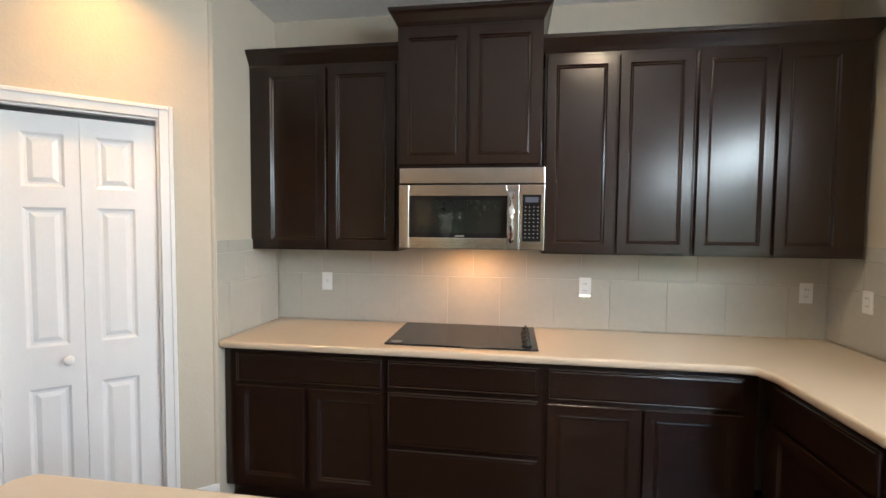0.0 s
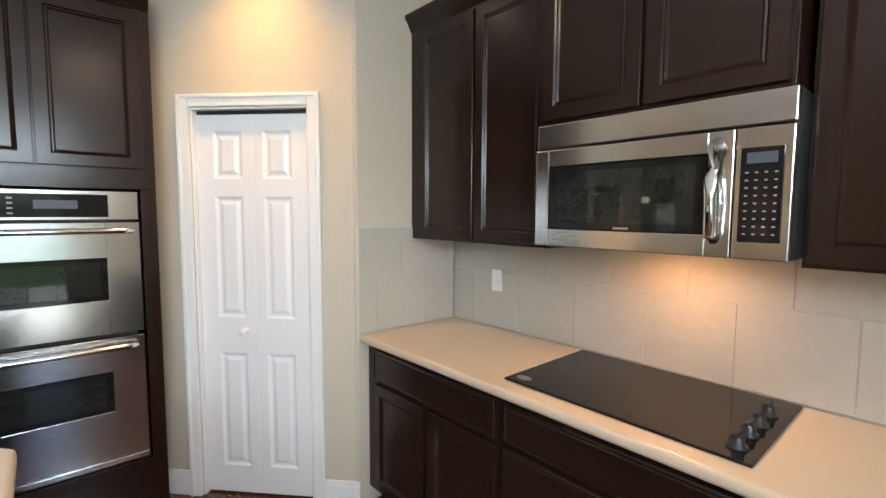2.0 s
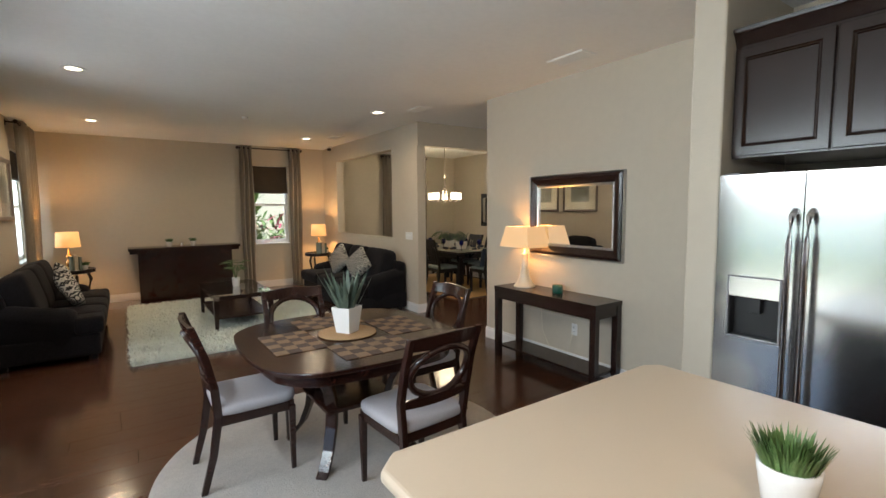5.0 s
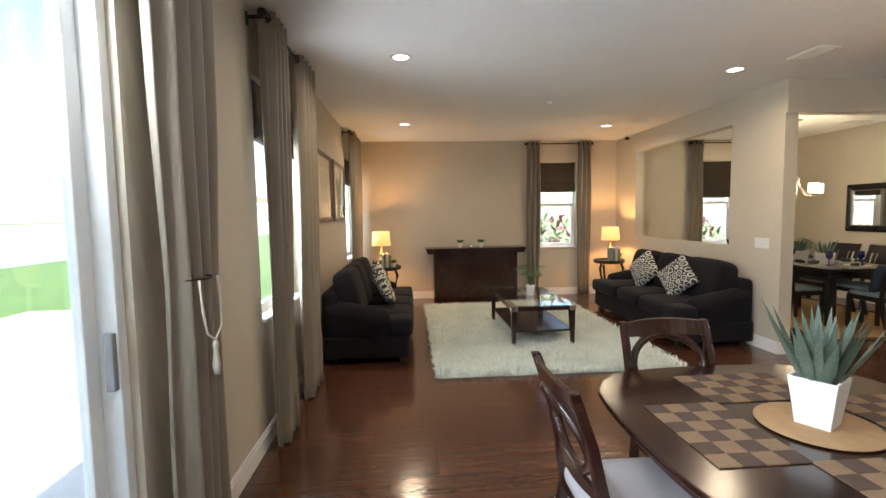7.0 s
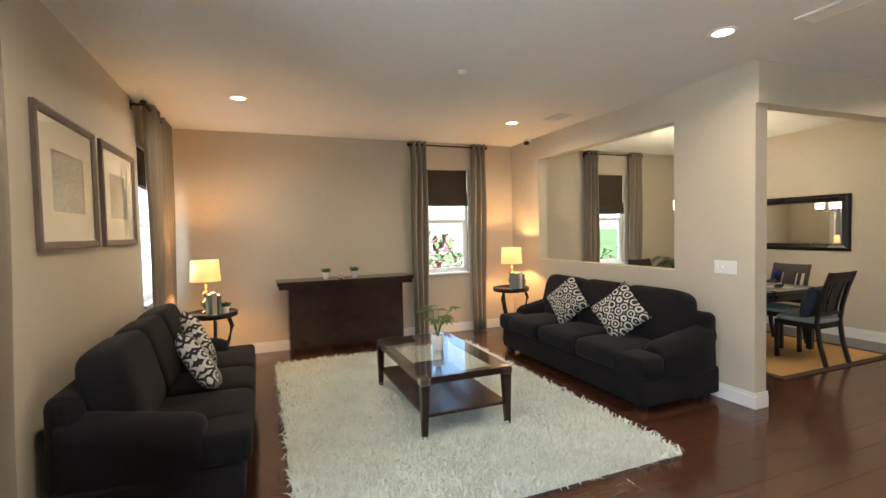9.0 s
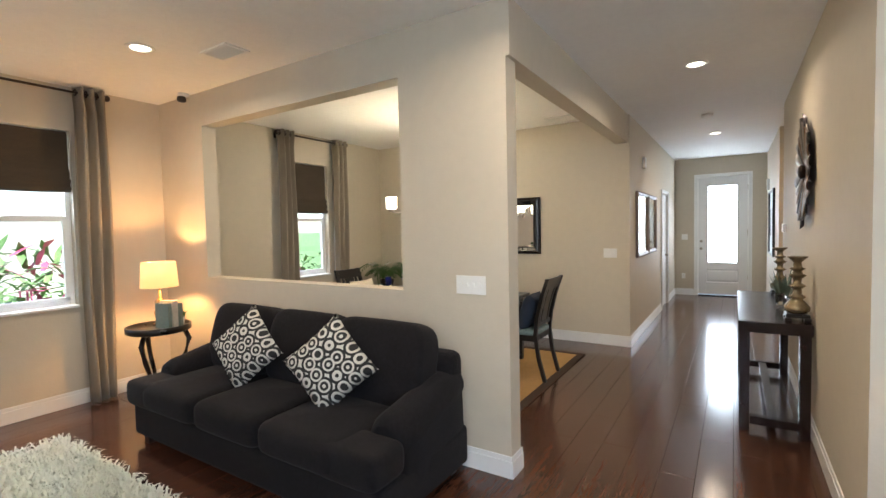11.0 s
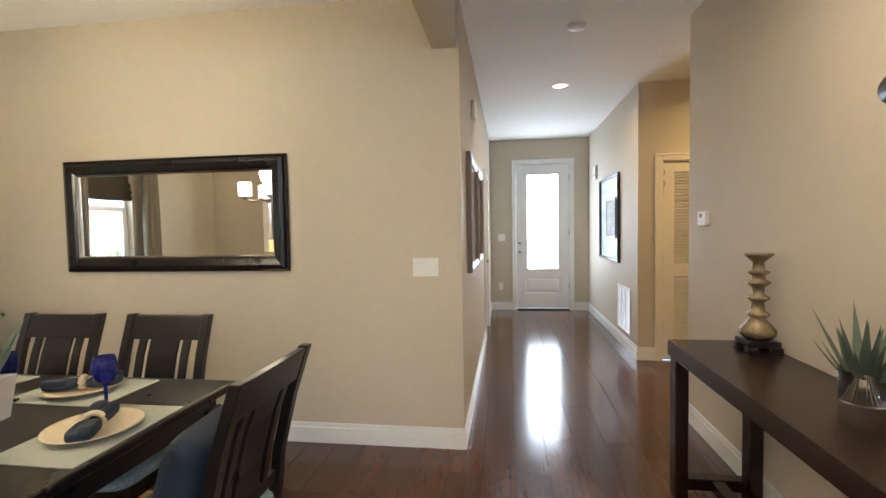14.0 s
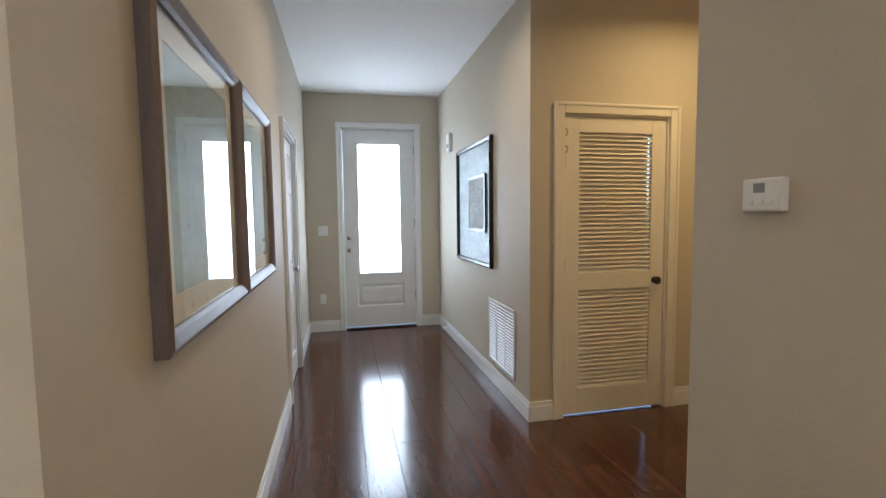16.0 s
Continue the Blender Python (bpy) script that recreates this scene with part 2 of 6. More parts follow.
GLASS = glassy("clear_glass", (0.96, 0.99, 0.98))
PANE = bpy.data.materials.new("thin_window_pane")
PANE.use_nodes = True
pn, pk = PANE.node_tree.nodes, PANE.node_tree.links
pn.remove(pn["Principled BSDF"])
clear, gloss, both = pn.new("ShaderNodeBsdfTransparent"), pn.new("ShaderNodeBsdfGlossy"), pn.new("ShaderNodeMixShader")
clear.inputs[0].default_value, gloss.inputs["Roughness"].default_value, both.inputs[0].default_value = (0.93, 0.96, 0.95, 1), 0.01, 0.05
pk.new(clear.outputs[0], both.inputs[1]), pk.new(gloss.outputs[0], both.inputs[2]), pk.new(both.outputs[0], pn["Material Output"].inputs[0])
MIRROR = bpy.data.materials.new("mirror")
MIRROR.use_nodes = True
bsdf(MIRROR).inputs["Base Color"].default_value = (0.86, 0.87, 0.86, 1)
bsdf(MIRROR).inputs["Metallic"].default_value = 1.0
bsdf(MIRROR).inputs["Roughness"].default_value = 0.012


def glowing(name, colour, strength, base=(0.8, 0.78, 0.72)):
    m = bpy.data.materials.new(name)
    m.use_nodes = True
    b = bsdf(m)
    b.inputs["Base Color"].default_value = (*base, 1)
    b.inputs["Emission Color"].default_value = (*colour, 1)
    b.inputs["Emission Strength"].default_value = 0.5 * strength
    return m


SHADE_AMBER = glowing("lit_amber_lamp_shade", (1.0, 0.42, 0.12), 0.75, (0.62, 0.42, 0.24))
SHADE_CREAM = glowing("lit_cream_lamp_shade", (1.0, 0.52, 0.18), 0.42, (0.66, 0.50, 0.32))
SHADE_WHITE = glowing("lit_frosted_glass_shade", (1.0, 0.86, 0.62), 2.6)
BULB = glowing("lit_lens", (1.0, 0.85, 0.62), 6.0)
# front door pane: emission stands in for the daylight behind it
FROST = glowing("frosted_glass_daylight_glow", (0.86, 0.94, 1.0), 6.5)
LED = glowing("dim_display", (0.25, 0.30, 0.42), 0.10, (0.03, 0.03, 0.04))

# black and white ring pattern of the cushions
DAMASK = bpy.data.materials.new("black_white_medallion_cloth")
DAMASK.use_nodes = True
dn, dl = DAMASK.node_tree.nodes, DAMASK.node_tree.links
dtc, dv, dm, dcr = dn.new("ShaderNodeTexCoord"), dn.new("ShaderNodeTexVoronoi"), dn.new("ShaderNodeMath"), dn.new("ShaderNodeValToRGB")
dv.inputs["Scale"].default_value, dv.inputs["Randomness"].default_value = 12, 0.3
dm.operation, dm.inputs[1].default_value = "SINE", 0
dm2 = dn.new("ShaderNodeMath")
dm2.operation, dm2.inputs[1].default_value = "MULTIPLY", 20.0
dmap = dn.new("ShaderNodeMapping")
dmap.inputs["Scale"].default_value = (1, 0, 1)
dl.new(dtc.outputs["Object"], dmap.inputs[0]), dl.new(dmap.outputs[0], dv.inputs[0]), dl.new(dv.outputs["Distance"], dm2.inputs[0]), dl.new(dm2.outputs[0], dm.inputs[0])
dcr.color_ramp.interpolation = "CONSTANT"
dcr.color_ramp.elements[0].color, dcr.color_ramp.elements[1].color = (0.02, 0.02, 0.02, 1), (0.60, 0.58, 0.52, 1)
dcr.color_ramp.elements[1].position = 0.12
dl.new(dm.outputs[0], dcr.inputs[0]), dl.new(dcr.outputs[0], bsdf(DAMASK).inputs["Base Color"])
bsdf(DAMASK).inputs["Roughness"].default_value = 0.85


# ---- mesh kit ----
def box(bm, x0, x1, y0, y1, z0, z1, mi=0, m=None):
    v = [bm.verts.new((x, y, z)) for x in (x0, x1) for y in (y0, y1) for z in (z0, z1)]
    for f in ((0, 1, 3, 2), (4, 6, 7, 5), (0, 4, 5, 1), (2, 3, 7, 6), (0, 2, 6, 4), (1, 5, 7, 3)):
        bm.faces.new([v[i] for i in f]).material_index = mi
    if m is not None:
        bmesh.ops.transform(bm, matrix=m, verts=v)
    return v


def panel(bm, x0, x1, z0, z1, y, loops, mi=0):
    """A moulded rectangle that faces -y: loops of (inset, depth towards the viewer), from the outside to the middle."""
    rings = []
    for inset, out in loops:
        rings.append([bm.verts.new(p) for p in ((x0 + inset, y - out, z0 + inset), (x1 - inset, y - out, z0 + inset), (x1 - inset, y - out, z1 - inset), (x0 + inset, y - out, z1 - inset))])
    for a, b in zip(rings, rings[1:]):
        for i in range(4):
            bm.faces.new((a[i], a[(i + 1) % 4], b[(i + 1) % 4], b[i])).material_index = mi
    bm.faces.new(rings[-1]).material_index = mi
    return rings


def lathe(bm, profile, steps=20, m=None, mi=0):
    """A turned shape about z from (radius, height) pairs."""
    rings = []
    for r, z in profile:
        rings.append([bm.verts.new((r * math.cos(2 * math.pi * i / steps), r * math.sin(2 * math.pi * i / steps), z)) for i in range(steps)])
    for a, b in zip(rings, rings[1:]):
        for i in range(steps):
            f = bm.faces.new((a[i], a[(i + 1) % steps], b[(i + 1) % steps], b[i]))
            f.smooth, f.material_index = True, mi
    for ring, flip in ((rings[0], True), (rings[-1], False)):
        f = bm.faces.new(ring[::-1] if flip else ring)
        f.material_index = mi
    if m is not None:
        bmesh.ops.transform(bm, matrix=m, verts=[v for r in rings for v in r])


def tube(bm, path, radii, steps=8, mi=0, closed=False, flat=1.0):
    """A rod along a path; flat squeezes it across."""
    pts = [Vector(p) for p in path]
    if not isinstance(radii, (list, tuple)):
        radii = [radii] * len(pts)
    rings = []
    n = len(pts)
    for i, p in enumerate(pts):
        d = (pts[(i + 1) % n] - pts[i - 1]) if closed else (pts[min(i + 1, n - 1)] - pts[max(i - 1, 0)])
        d.normalize()
        side = d.cross(Vector((0, 0, 1)))
        if side.length < 0.05:
            side = d.cross(Vector((0, 1, 0)))
        side.normalize()
        up = side.cross(d)
        rings.append([bm.verts.new(p + side * radii[i] * math.cos(2 * math.pi * k / steps) + up * radii[i] * flat * math.sin(2 * math.pi * k / steps)) for k in range(steps)])
    pairs = list(zip(rings, rings[1:])) + ([(rings[-1], rings[0])] if closed else [])
    for a, b in pairs:
        for k in range(steps):
            f = bm.faces.new((a[k], a[(k + 1) % steps], b[(k + 1) % steps], b[k]))
            f.smooth, f.material_index = True, mi
    if not closed:
        bm.faces.new(rings[0][::-1]).material_index = mi
        bm.faces.new(rings[-1]).material_index = mi


def soft(bm, c, size, e=0.35, steps=(20, 12), m=None, mi=0, sag=0.0):
    """A stuffed cushion: a superellipsoid of the full size given."""
    def p(v, k):
        return math.copysign(abs(v) ** k, v)
    nu, nv = steps
    rows = []
    for j in range(nv + 1):
        b = -math.pi / 2 + math.pi * j / nv
        row = []
        for i in range(nu):
            a = 2 * math.pi * i / nu
            q = Vector((p(math.cos(b), e) * p(math.cos(a), e) * size[0] / 2, p(math.cos(b), e) * p(math.sin(a), e) * size[1] / 2, p(math.sin(b), 0.55) * size[2] / 2))
            q.z += sag * (1 - (2 * q.x / size[0]) ** 2) * (1 - (2 * q.y / size[1]) ** 2) * (1 if q.z > 0 else 0)
            q += Vector(c) if m is None else Vector((0, 0, 0))
            row.append(bm.verts.new(q))
        rows.append(row)
    for a, b in zip(rows, rows[1:]):
        for i in range(nu):
            f = bm.faces.new((a[i], a[(i + 1) % nu], b[(i + 1) % nu], b[i]))
            f.smooth, f.material_index = True, mi
    verts = [v for r in rows for v in r]
    if m is not None:
        bmesh.ops.transform(bm, matrix=m, verts=verts)
    bmesh.ops.remove_doubles(bm, verts=verts, dist=0.0002)


def prism(bm, outline, z0, z1, mi=0, m=None):
    """A slab with the outline [(x, y)...] between two heights."""
    a, b = [bm.verts.new((x, y, z0)) for x, y in outline], [bm.verts.new((x, y, z1)) for x, y in outline]
    n = len(outline)
    for i in range(n):
        bm.faces.new((a[i], a[(i + 1) % n], b[(i + 1) % n], b[i])).material_index = mi
    bm.faces.new(a[::-1]).material_index = mi
    bm.faces.new(b).material_index = mi
    if m is not None:
        bmesh.ops.transform(bm, matrix=m, verts=a + b)


def blade(bm, base, tip, width, bend=0.0, steps=4, mi=0, curl=(0, 0, 0)):
    """A tapering leaf from base to tip, bowed upwards by bend."""
    a, b = Vector(base), Vector(tip)
    d = b - a
    side = d.cross(Vector((0, 0, 1)))
    side = side.normalized() if side.length > 1e-5 else Vector((1, 0, 0))
    prev = None
    for i in range(steps + 1):
        t = i / steps
        c = a + d * t + Vector((0, 0, bend * 4 * t * (1 - t)))
        w = width * (0.55 + 1.2 * t if t < 0.4 else 1.03 * (1 - t) / 0.6) / 2
        cur = [bm.verts.new(c - side * w), bm.verts.new(c + Vector((0, 0, -w * 0.35))), bm.verts.new(c + side * w)]
        if prev:
            for k in range(2):
                f = bm.faces.new((prev[k], prev[k + 1], cur[k + 1], cur[k]))
                f.smooth, f.material_index = True, mi
        prev = cur


def obj(name, bm, mats, parent=None, bevel=0.0, seg=2, m=None, smooth=False):
    me = bpy.data.meshes.new(name)
    bmesh.ops.recalc_face_normals(bm, faces=bm.faces)
    bm.to_mesh(me)
    bm.free()
    for q in mats if isinstance(mats, (list, tuple)) else [mats]:
        me.materials.append(q)
    if smooth:
        for f in me.polygons:
            f.use_smooth = True
    ob = new(name, me)
    if parent is not None:
        ob.parent = parent
    if m is not None:
        ob.matrix_basis = m
    if bevel:
        mod = ob.modifiers.new("edge", "BEVEL")
        mod.width, mod.segments, mod.limit_method, mod.angle_limit = bevel, seg, "ANGLE", radians(40)
    return ob


def thing(name, m, label, category, group="", kind=""):
    e = new(name)
    e.empty_display_size = 0.1
    e.matrix_basis = m
    return tagged(e, label, category, group, kind)


def boxes(name, mats, rows, parent=None, bevel=0.0, m=None, seg=2):
    """One mesh of boxes: rows of x0, x1, y0, y1, z0, z1."""
    bm = bmesh.new()
    for r in rows:
        box(bm, *r)
    return obj(name, bm, mats, parent, bevel, seg, m)


def structure(name, mats, rows, label="", bevel=0.0, category="wall"):
    return tagged(boxes(name, mats, rows, bevel=bevel), label, category, kind="structure")


# ---- the shell ----
XE, XK, YS, YN = 1.86, 1.72, -8.88, 2.76
XL = -2.96
WLAB = "matt beige painted wall with light orange-peel texture"
structure("floor", GAP, [(-11.6, XE + 0.1, YS - 0.1, YN + 0.1, -0.12, -0.004)], "dark base under the red-brown plank floor", category="floor")
structure("ceiling", CEILING, [(-11.6, XE + 0.2, YS - 0.2, YN + 0.2, CEIL, CEIL + 0.15)], "white textured flat ceiling", category="ceiling")
structure("wall_north", WALL, [(-3.2, XE + 0.15, YN, YN + 0.15, 0, CEIL)], WLAB)
structure("wall_kitchen_side", WALL, [(-1.72, -1.585, 2.10, YN, 0, CEIL)], WLAB, bevel=0.012)
# diagonal pantry wall with the door opening, along u from the counter corner
PD = pose(-1.589, 2.115, 0, 0, 0, 222.6)
dbm = bmesh.new()
for a, b, z0, z1 in ((0.0, 0.246, 0, CEIL), (0.866, 1.16, 0, CEIL), (0.246, 0.866, 2.045, CEIL)):
    box(dbm, a, b, -0.12, 0, z0, z1, m=PD)
tagged(obj("wall_pantry_diagonal", dbm, WALL), WLAB, "wall", kind="structure")
structure("wall_pantry_back", WALL, [(-3.09, -2.97, -0.40, YN, 0, CEIL)], WLAB)
structure("wall_fridge_end", WALL, [(-3.09, -2.09, -0.575, -0.40, 0, CEIL)], WLAB, bevel=0.012)
structure("wall_mirror", WALL, [(-3.09, XL, -3.42, -0.575, 0, CEIL)], WLAB)
structure("wall_hall_north", WALL, [(-7.03, -3.09, -3.42, -3.30, 0, CEIL)], WLAB)
structure("wall_alcove_east", WALL, [(-7.03, -6.91, -3.30, -1.2, 0, CEIL)], WLAB)
structure("wall_alcove_north", WALL, [(-8.65, -6.91, -1.2, -1.08, 0, CEIL)], WLAB)
structure("wall_alcove_west", WALL, [(-8.65, -8.53, -3.36, -3.125, 0, CEIL), (-8.65, -8.53, -2.335, -1.2, 0, CEIL), (-8.65, -8.53, -3.125, -2.335, 2.045, CEIL)], WLAB)
structure("wall_foyer_north", WALL, [(-11.4, -8.65, -3.36, -3.24, 0, CEIL)], WLAB)
structure("wall_west", WALL, [(-11.52, -11.4, -5.1, -4.545, 0, CEIL), (-11.52, -11.4, -3.655, -3.24, 0, CEIL), (-11.52, -11.4, -4.545, -3.655, 2.445, CEIL)], WLAB)
structure("wall_hall_south", WALL, [(-9.27, -6.56, -5.10, -4.97, 0, CEIL), (-11.4, -10.08, -5.10, -4.97, 0, CEIL), (-10.08, -9.27, -5.10, -4.97, 2.045, CEIL)], WLAB)
structure("wall_dining_west", WALL, [(-6.56, -6.43, YS, -4.97, 0, CEIL)], WLAB)
structure("wall_dining_header", WALL, [(-6.43, XL, -5.135, -4.99, 2.505, CEIL)], WLAB)
structure("wall_pass_through", WALL, [(-3.10, XL, -5.80, -5.015, 0, 2.505), (-3.10, XL, -5.80, -5.135, 2.505, CEIL), (-3.10, XL, -8.13, -5.80, 0, 1.10), (-3.10, XL, -8.13, -5.80, 2.53, CEIL), (-3.10, XL, YS, -8.13, 0, CEIL)], WLAB)
WA, WB = (-2.19, -1.48), (-5.24, -4.58)
structure("wall_south", WALL, [(-6.6, WB[0], YS - 0.15, YS, 0, CEIL), (WB[1], WA[0], YS - 0.15, YS, 0, CEIL), (WA[1], XE + 0.15, YS - 0.15, YS, 0, CEIL)] + [(a, b, YS - 0.15, YS, z0, z1) for a, b in (WA, WB) for z0, z1 in ((0, 0.90), (2.45, CEIL))], WLAB)
E1, E2, SL = (-4.70, -3.58), (-8.58, -7.72), (-2.20, 1.26)
structure("wall_east", WALL, [(XE, XE + 0.15, a, b, 0, CEIL) for a, b in ((YS, E2[0]), (E2[1], E1[0]), (E1[1], SL[0]), (SL[1], YN))] + [(XK, XE, 1.40, YN, 0, CEIL)] + [(XE, XE + 0.15, a, b, z0, z1) for a, b in (E1, E2) for z0, z1 in ((0, 0.86), (2.45, CEIL))] + [(XE, XE + 0.15, SL[0], SL[1], 2.42, CEIL)], WLAB)


def skirting(name, runs, h=0.135):
    """Baseboards: runs of (x0, y0, x1, y1), standing 14 mm off to the left of the way along them."""
    bm = bmesh.new()
    for x0, y0, x1, y1 in runs:
        d = Vector((x1 - x0, y1 - y0, 0))
        ln = d.length
        mm = Matrix.Translation((x0, y0, 0)) @ Matrix.Rotation(math.atan2(d.y, d.x), 4, "Z")
        box(bm, 0, ln, 0.0, 0.014, 0.0, h - 0.03, m=mm)
        box(bm, 0, ln, 0.0, 0.009, h - 0.03, h, m=mm)
    return tagged(obj(name, bm, TRIM, bevel=0.003), "white painted moulded baseboard along the wall", "baseboard", kind="structure")


skirting("baseboard", [
    (-6.43, -4.97, -6.43, YS), (-9.205, -4.97, -6.416, -4.97), (-11.4, -4.97, -10.145, -4.97), (-11.4, -4.61, -11.4, -4.956), (-11.4, -3.374, -11.4, -3.59),
    (-8.516, -3.36, -11.4, -3.36), (-8.53, -3.19, -8.53, -3.36), (-8.53, -1.2, -8.53, -2.27), (-2.946, -3.42, -7.044, -3.42), (-7.03, -3.42, -7.03, -1.2),
    (XL, -0.589, XL, -3.42), (-2.076, -0.575, XL, -0.575), (-2.09, -0.40, -2.09, -0.575), (XL, -5.015, XL, YS), (-3.114, -5.015, -2.946, -5.015), (-3.10, YS, -3.10, -5.015),
    (-6.416, YS, -3.114, YS), (-2.946, YS, XE - 0.014, YS), (XE, YS, XE, SL[0] - 0.02), (XE, SL[1] + 0.02, XE, 1.40),
    (-1.589, 2.115, -1.589 - 0.736 * 0.188, 2.115 - 0.677 * 0.188), (-1.589 - 0.736 * 0.93, 2.115 - 0.677 * 0.93, -1.589 - 0.736 * 1.13, 2.115 - 0.677 * 1.13),
])


# ---- doors and windows ----
def casing(parent, w, h, width=0.06, depth=0.018, mats=None):
    """Moulded trim round an opening of the given width and height, facing -y."""
    bm = bmesh.new()
    for x0, x1, z0, z1 in ((-w / 2 - width, -w / 2, 0, h + width), (w / 2, w / 2 + width, 0, h + width), (-w / 2, w / 2, h, h + width)):
        box(bm, x0, x1, -depth, 0, z0, z1)
    for x0, x1, z0, z1 in ((-w / 2 - width, -w / 2 - width + 0.02, 0, h + width), (w / 2 + width - 0.02, w / 2 + width, 0, h + width), (-w / 2 - width + 0.02, w / 2 + width - 0.02, h + width - 0.02, h + width)):
        box(bm, x0, x1, -depth - 0.008, -depth, z0, z1)
    for x0, x1, z0, z1 in ((-w / 2, -w / 2 + 0.012, 0, h), (w / 2 - 0.012, w / 2, 0, h), (-w / 2 + 0.012, w / 2 - 0.012, h - 0.012, h)):
        box(bm, x0, x1, 0, 0.12, z0, z1)
    return obj("casing", bm, mats or TRIM, parent, 0.004)


def panelled_leaf(parent, name, x0, x1, z0, z1, panels, y=0.03, thick=0.035, mats=None):
    """A door leaf with raised panels (x0, x1, z0, z1), facing -y."""
    bm = bmesh.new()
    xs = sorted({x0, x1, *[p[0] for p in panels], *[p[1] for p in panels]})
    zs = sorted({z0, z1, *[p[2] for p in panels], *[p[3] for p in panels]})
    for a, b in zip(xs, xs[1:]):
        for c, d in zip(zs, zs[1:]):
            if not any(p[0] <= a and b <= p[1] and p[2] <= c and d <= p[3] for p in panels):
                vs = [bm.verts.new(q) for q in ((a, y, c), (b, y, c), (b, y, d), (a, y, d))]
                bm.faces.new(vs)
    for p in panels:
        panel(bm, *p, y, [(0, 0), (0.012, -0.009), (0.022, -0.010), (0.042, -0.002), (0.046, -0.002)])
    rim = [(x0, z0), (x1, z0), (x1, z1), (x0, z1)]
    front, back = [bm.verts.new((x, y, z)) for x, z in rim], [bm.verts.new((x, y + thick, z)) for x, z in rim]
    for i in range(4):
        bm.faces.new((front[i], front[(i + 1) % 4], back[(i + 1) % 4], back[i]))
    bm.faces.new(back)
    bmesh.ops.remove_doubles(bm, verts=bm.verts, dist=0.0003)
    return obj(name, bm, mats or DOORPAINT, parent)


def knob(parent, x, z, y=0.03, mats=None, r=0.02):
    bm = bmesh.new()
    lathe(bm, [(r * 0.9, 0), (r * 0.9, 0.004), (r * 0.45, 0.008), (r * 0.45, 0.02), (r, 0.028), (r * 1.05, 0.036), (r * 0.7, 0.044), (0.002, 0.046)], 14, pose(x, y, z, 90))
    return obj("knob", bm, mats or WHITEPLASTIC, parent)


pantry = thing("door_1", pose(-1.998, 1.739, 0, 0, 0, 42.6), "white six-panel bifold pantry door, closed, with white trim", "door", kind="structure")
casing(pantry, 0.62, 2.045)
for s in (-1, 1):
    lx0, lx1 = (-0.297, -0.001) if s < 0 else (0.001, 0.297)
    px0, px1 = (lx0 + 0.09, lx1 - 0.055) if s < 0 else (lx0 + 0.055, lx1 - 0.09)
    panelled_leaf(pantry, "door_leaf", lx0, lx1, 0.012, 2.012, [(px0, px1, 0.16, 0.78), (px0, px1, 0.97, 1.60), (px0, px1, 1.69, 1.93)])
boxes("track", BLACKPLASTIC, [(-0.297, 0.297, 0.035, 0.06, 2.014, 2.032)], pantry)
knob(pantry, -0.06, 0.90)

front = thing("door_2", pose(-11.4, -4.1, 0, 0, 0, 90), "white front door with a tall frosted glass light, closed", "door", kind="structure")
casing(front, 0.89, 2.445)
fbm = bmesh.new()
y = 0.03
for r in ((-0.43, -0.285, 0.03, 2.43), (0.285, 0.43, 0.03, 2.43), (-0.285, 0.285, 0.03, 0.28), (-0.285, 0.285, 0.55, 0.66), (-0.285, 0.285, 2.29, 2.43)):
    box(fbm, r[0], r[1], y, y + 0.045, r[2], r[3])
obj("door_leaf", fbm, DOORPAINT, front, 0.003)
pbm = bmesh.new()
panel(pbm, -0.285, 0.285, 0.28, 0.55, y, [(0, 0), (0.012, -0.01), (0.02, -0.01), (0.05, -0.001)])
for r in ((-0.285, -0.25, 0.66, 2.29), (0.25, 0.285, 0.66, 2.29), (-0.25, 0.25, 0.66, 0.695), (-0.25, 0.25, 2.255, 2.29)):
    box(pbm, r[0], r[1], y - 0.012, y + 0.045, r[2], r[3])
obj("glazing_bead", pbm, DOORPAINT, front, 0.004)
gl = boxes("pane", FROST, [(-0.25, 0.25, 0.045, 0.055, 0.695, 2.255)], front)
boxes("threshold", BRONZE, [(-0.43, 0.43, -0.01, 0.12, 0, 0.02)], front, 0.004)
for z in (1.13, 0.98):
    knob(front, -0.375, z, 0.03, NICKEL, 0.027)
for z in (0.35, 1.25, 2.15):
    boxes("hinge", NICKEL, [(0.425, 0.44, 0.012, 0.03, z, z + 0.1)], front)

louvre = thing("door_3", pose(-8.53, -2.73, 0, 0, 0, 90), "cream painted louvred closet door with a dark knob, closed", "door", kind="structure")
casing(louvre, 0.79, 2.045, 0.07, mats=LOUVREPAINT)
lbm = bmesh.new()
for r in ((-0.38, -0.275, 0.012, 2.03), (0.275, 0.38, 0.012, 2.03), (-0.275, 0.275, 0.012, 0.19), (-0.275, 0.275, 0.87, 0.985), (-0.275, 0.275, 1.93, 2.03)):
    box(lbm, r[0], r[1], 0.012, 0.05, r[2], r[3])
obj("frame", lbm, LOUVREPAINT, louvre, 0.003)
slat = bmesh.new()
box(slat, -0.275, 0.275, -0.016, 0.016, -0.003, 0.003)
slat_mesh = obj("slat", slat, LOUVREPAINT, louvre)
first = True
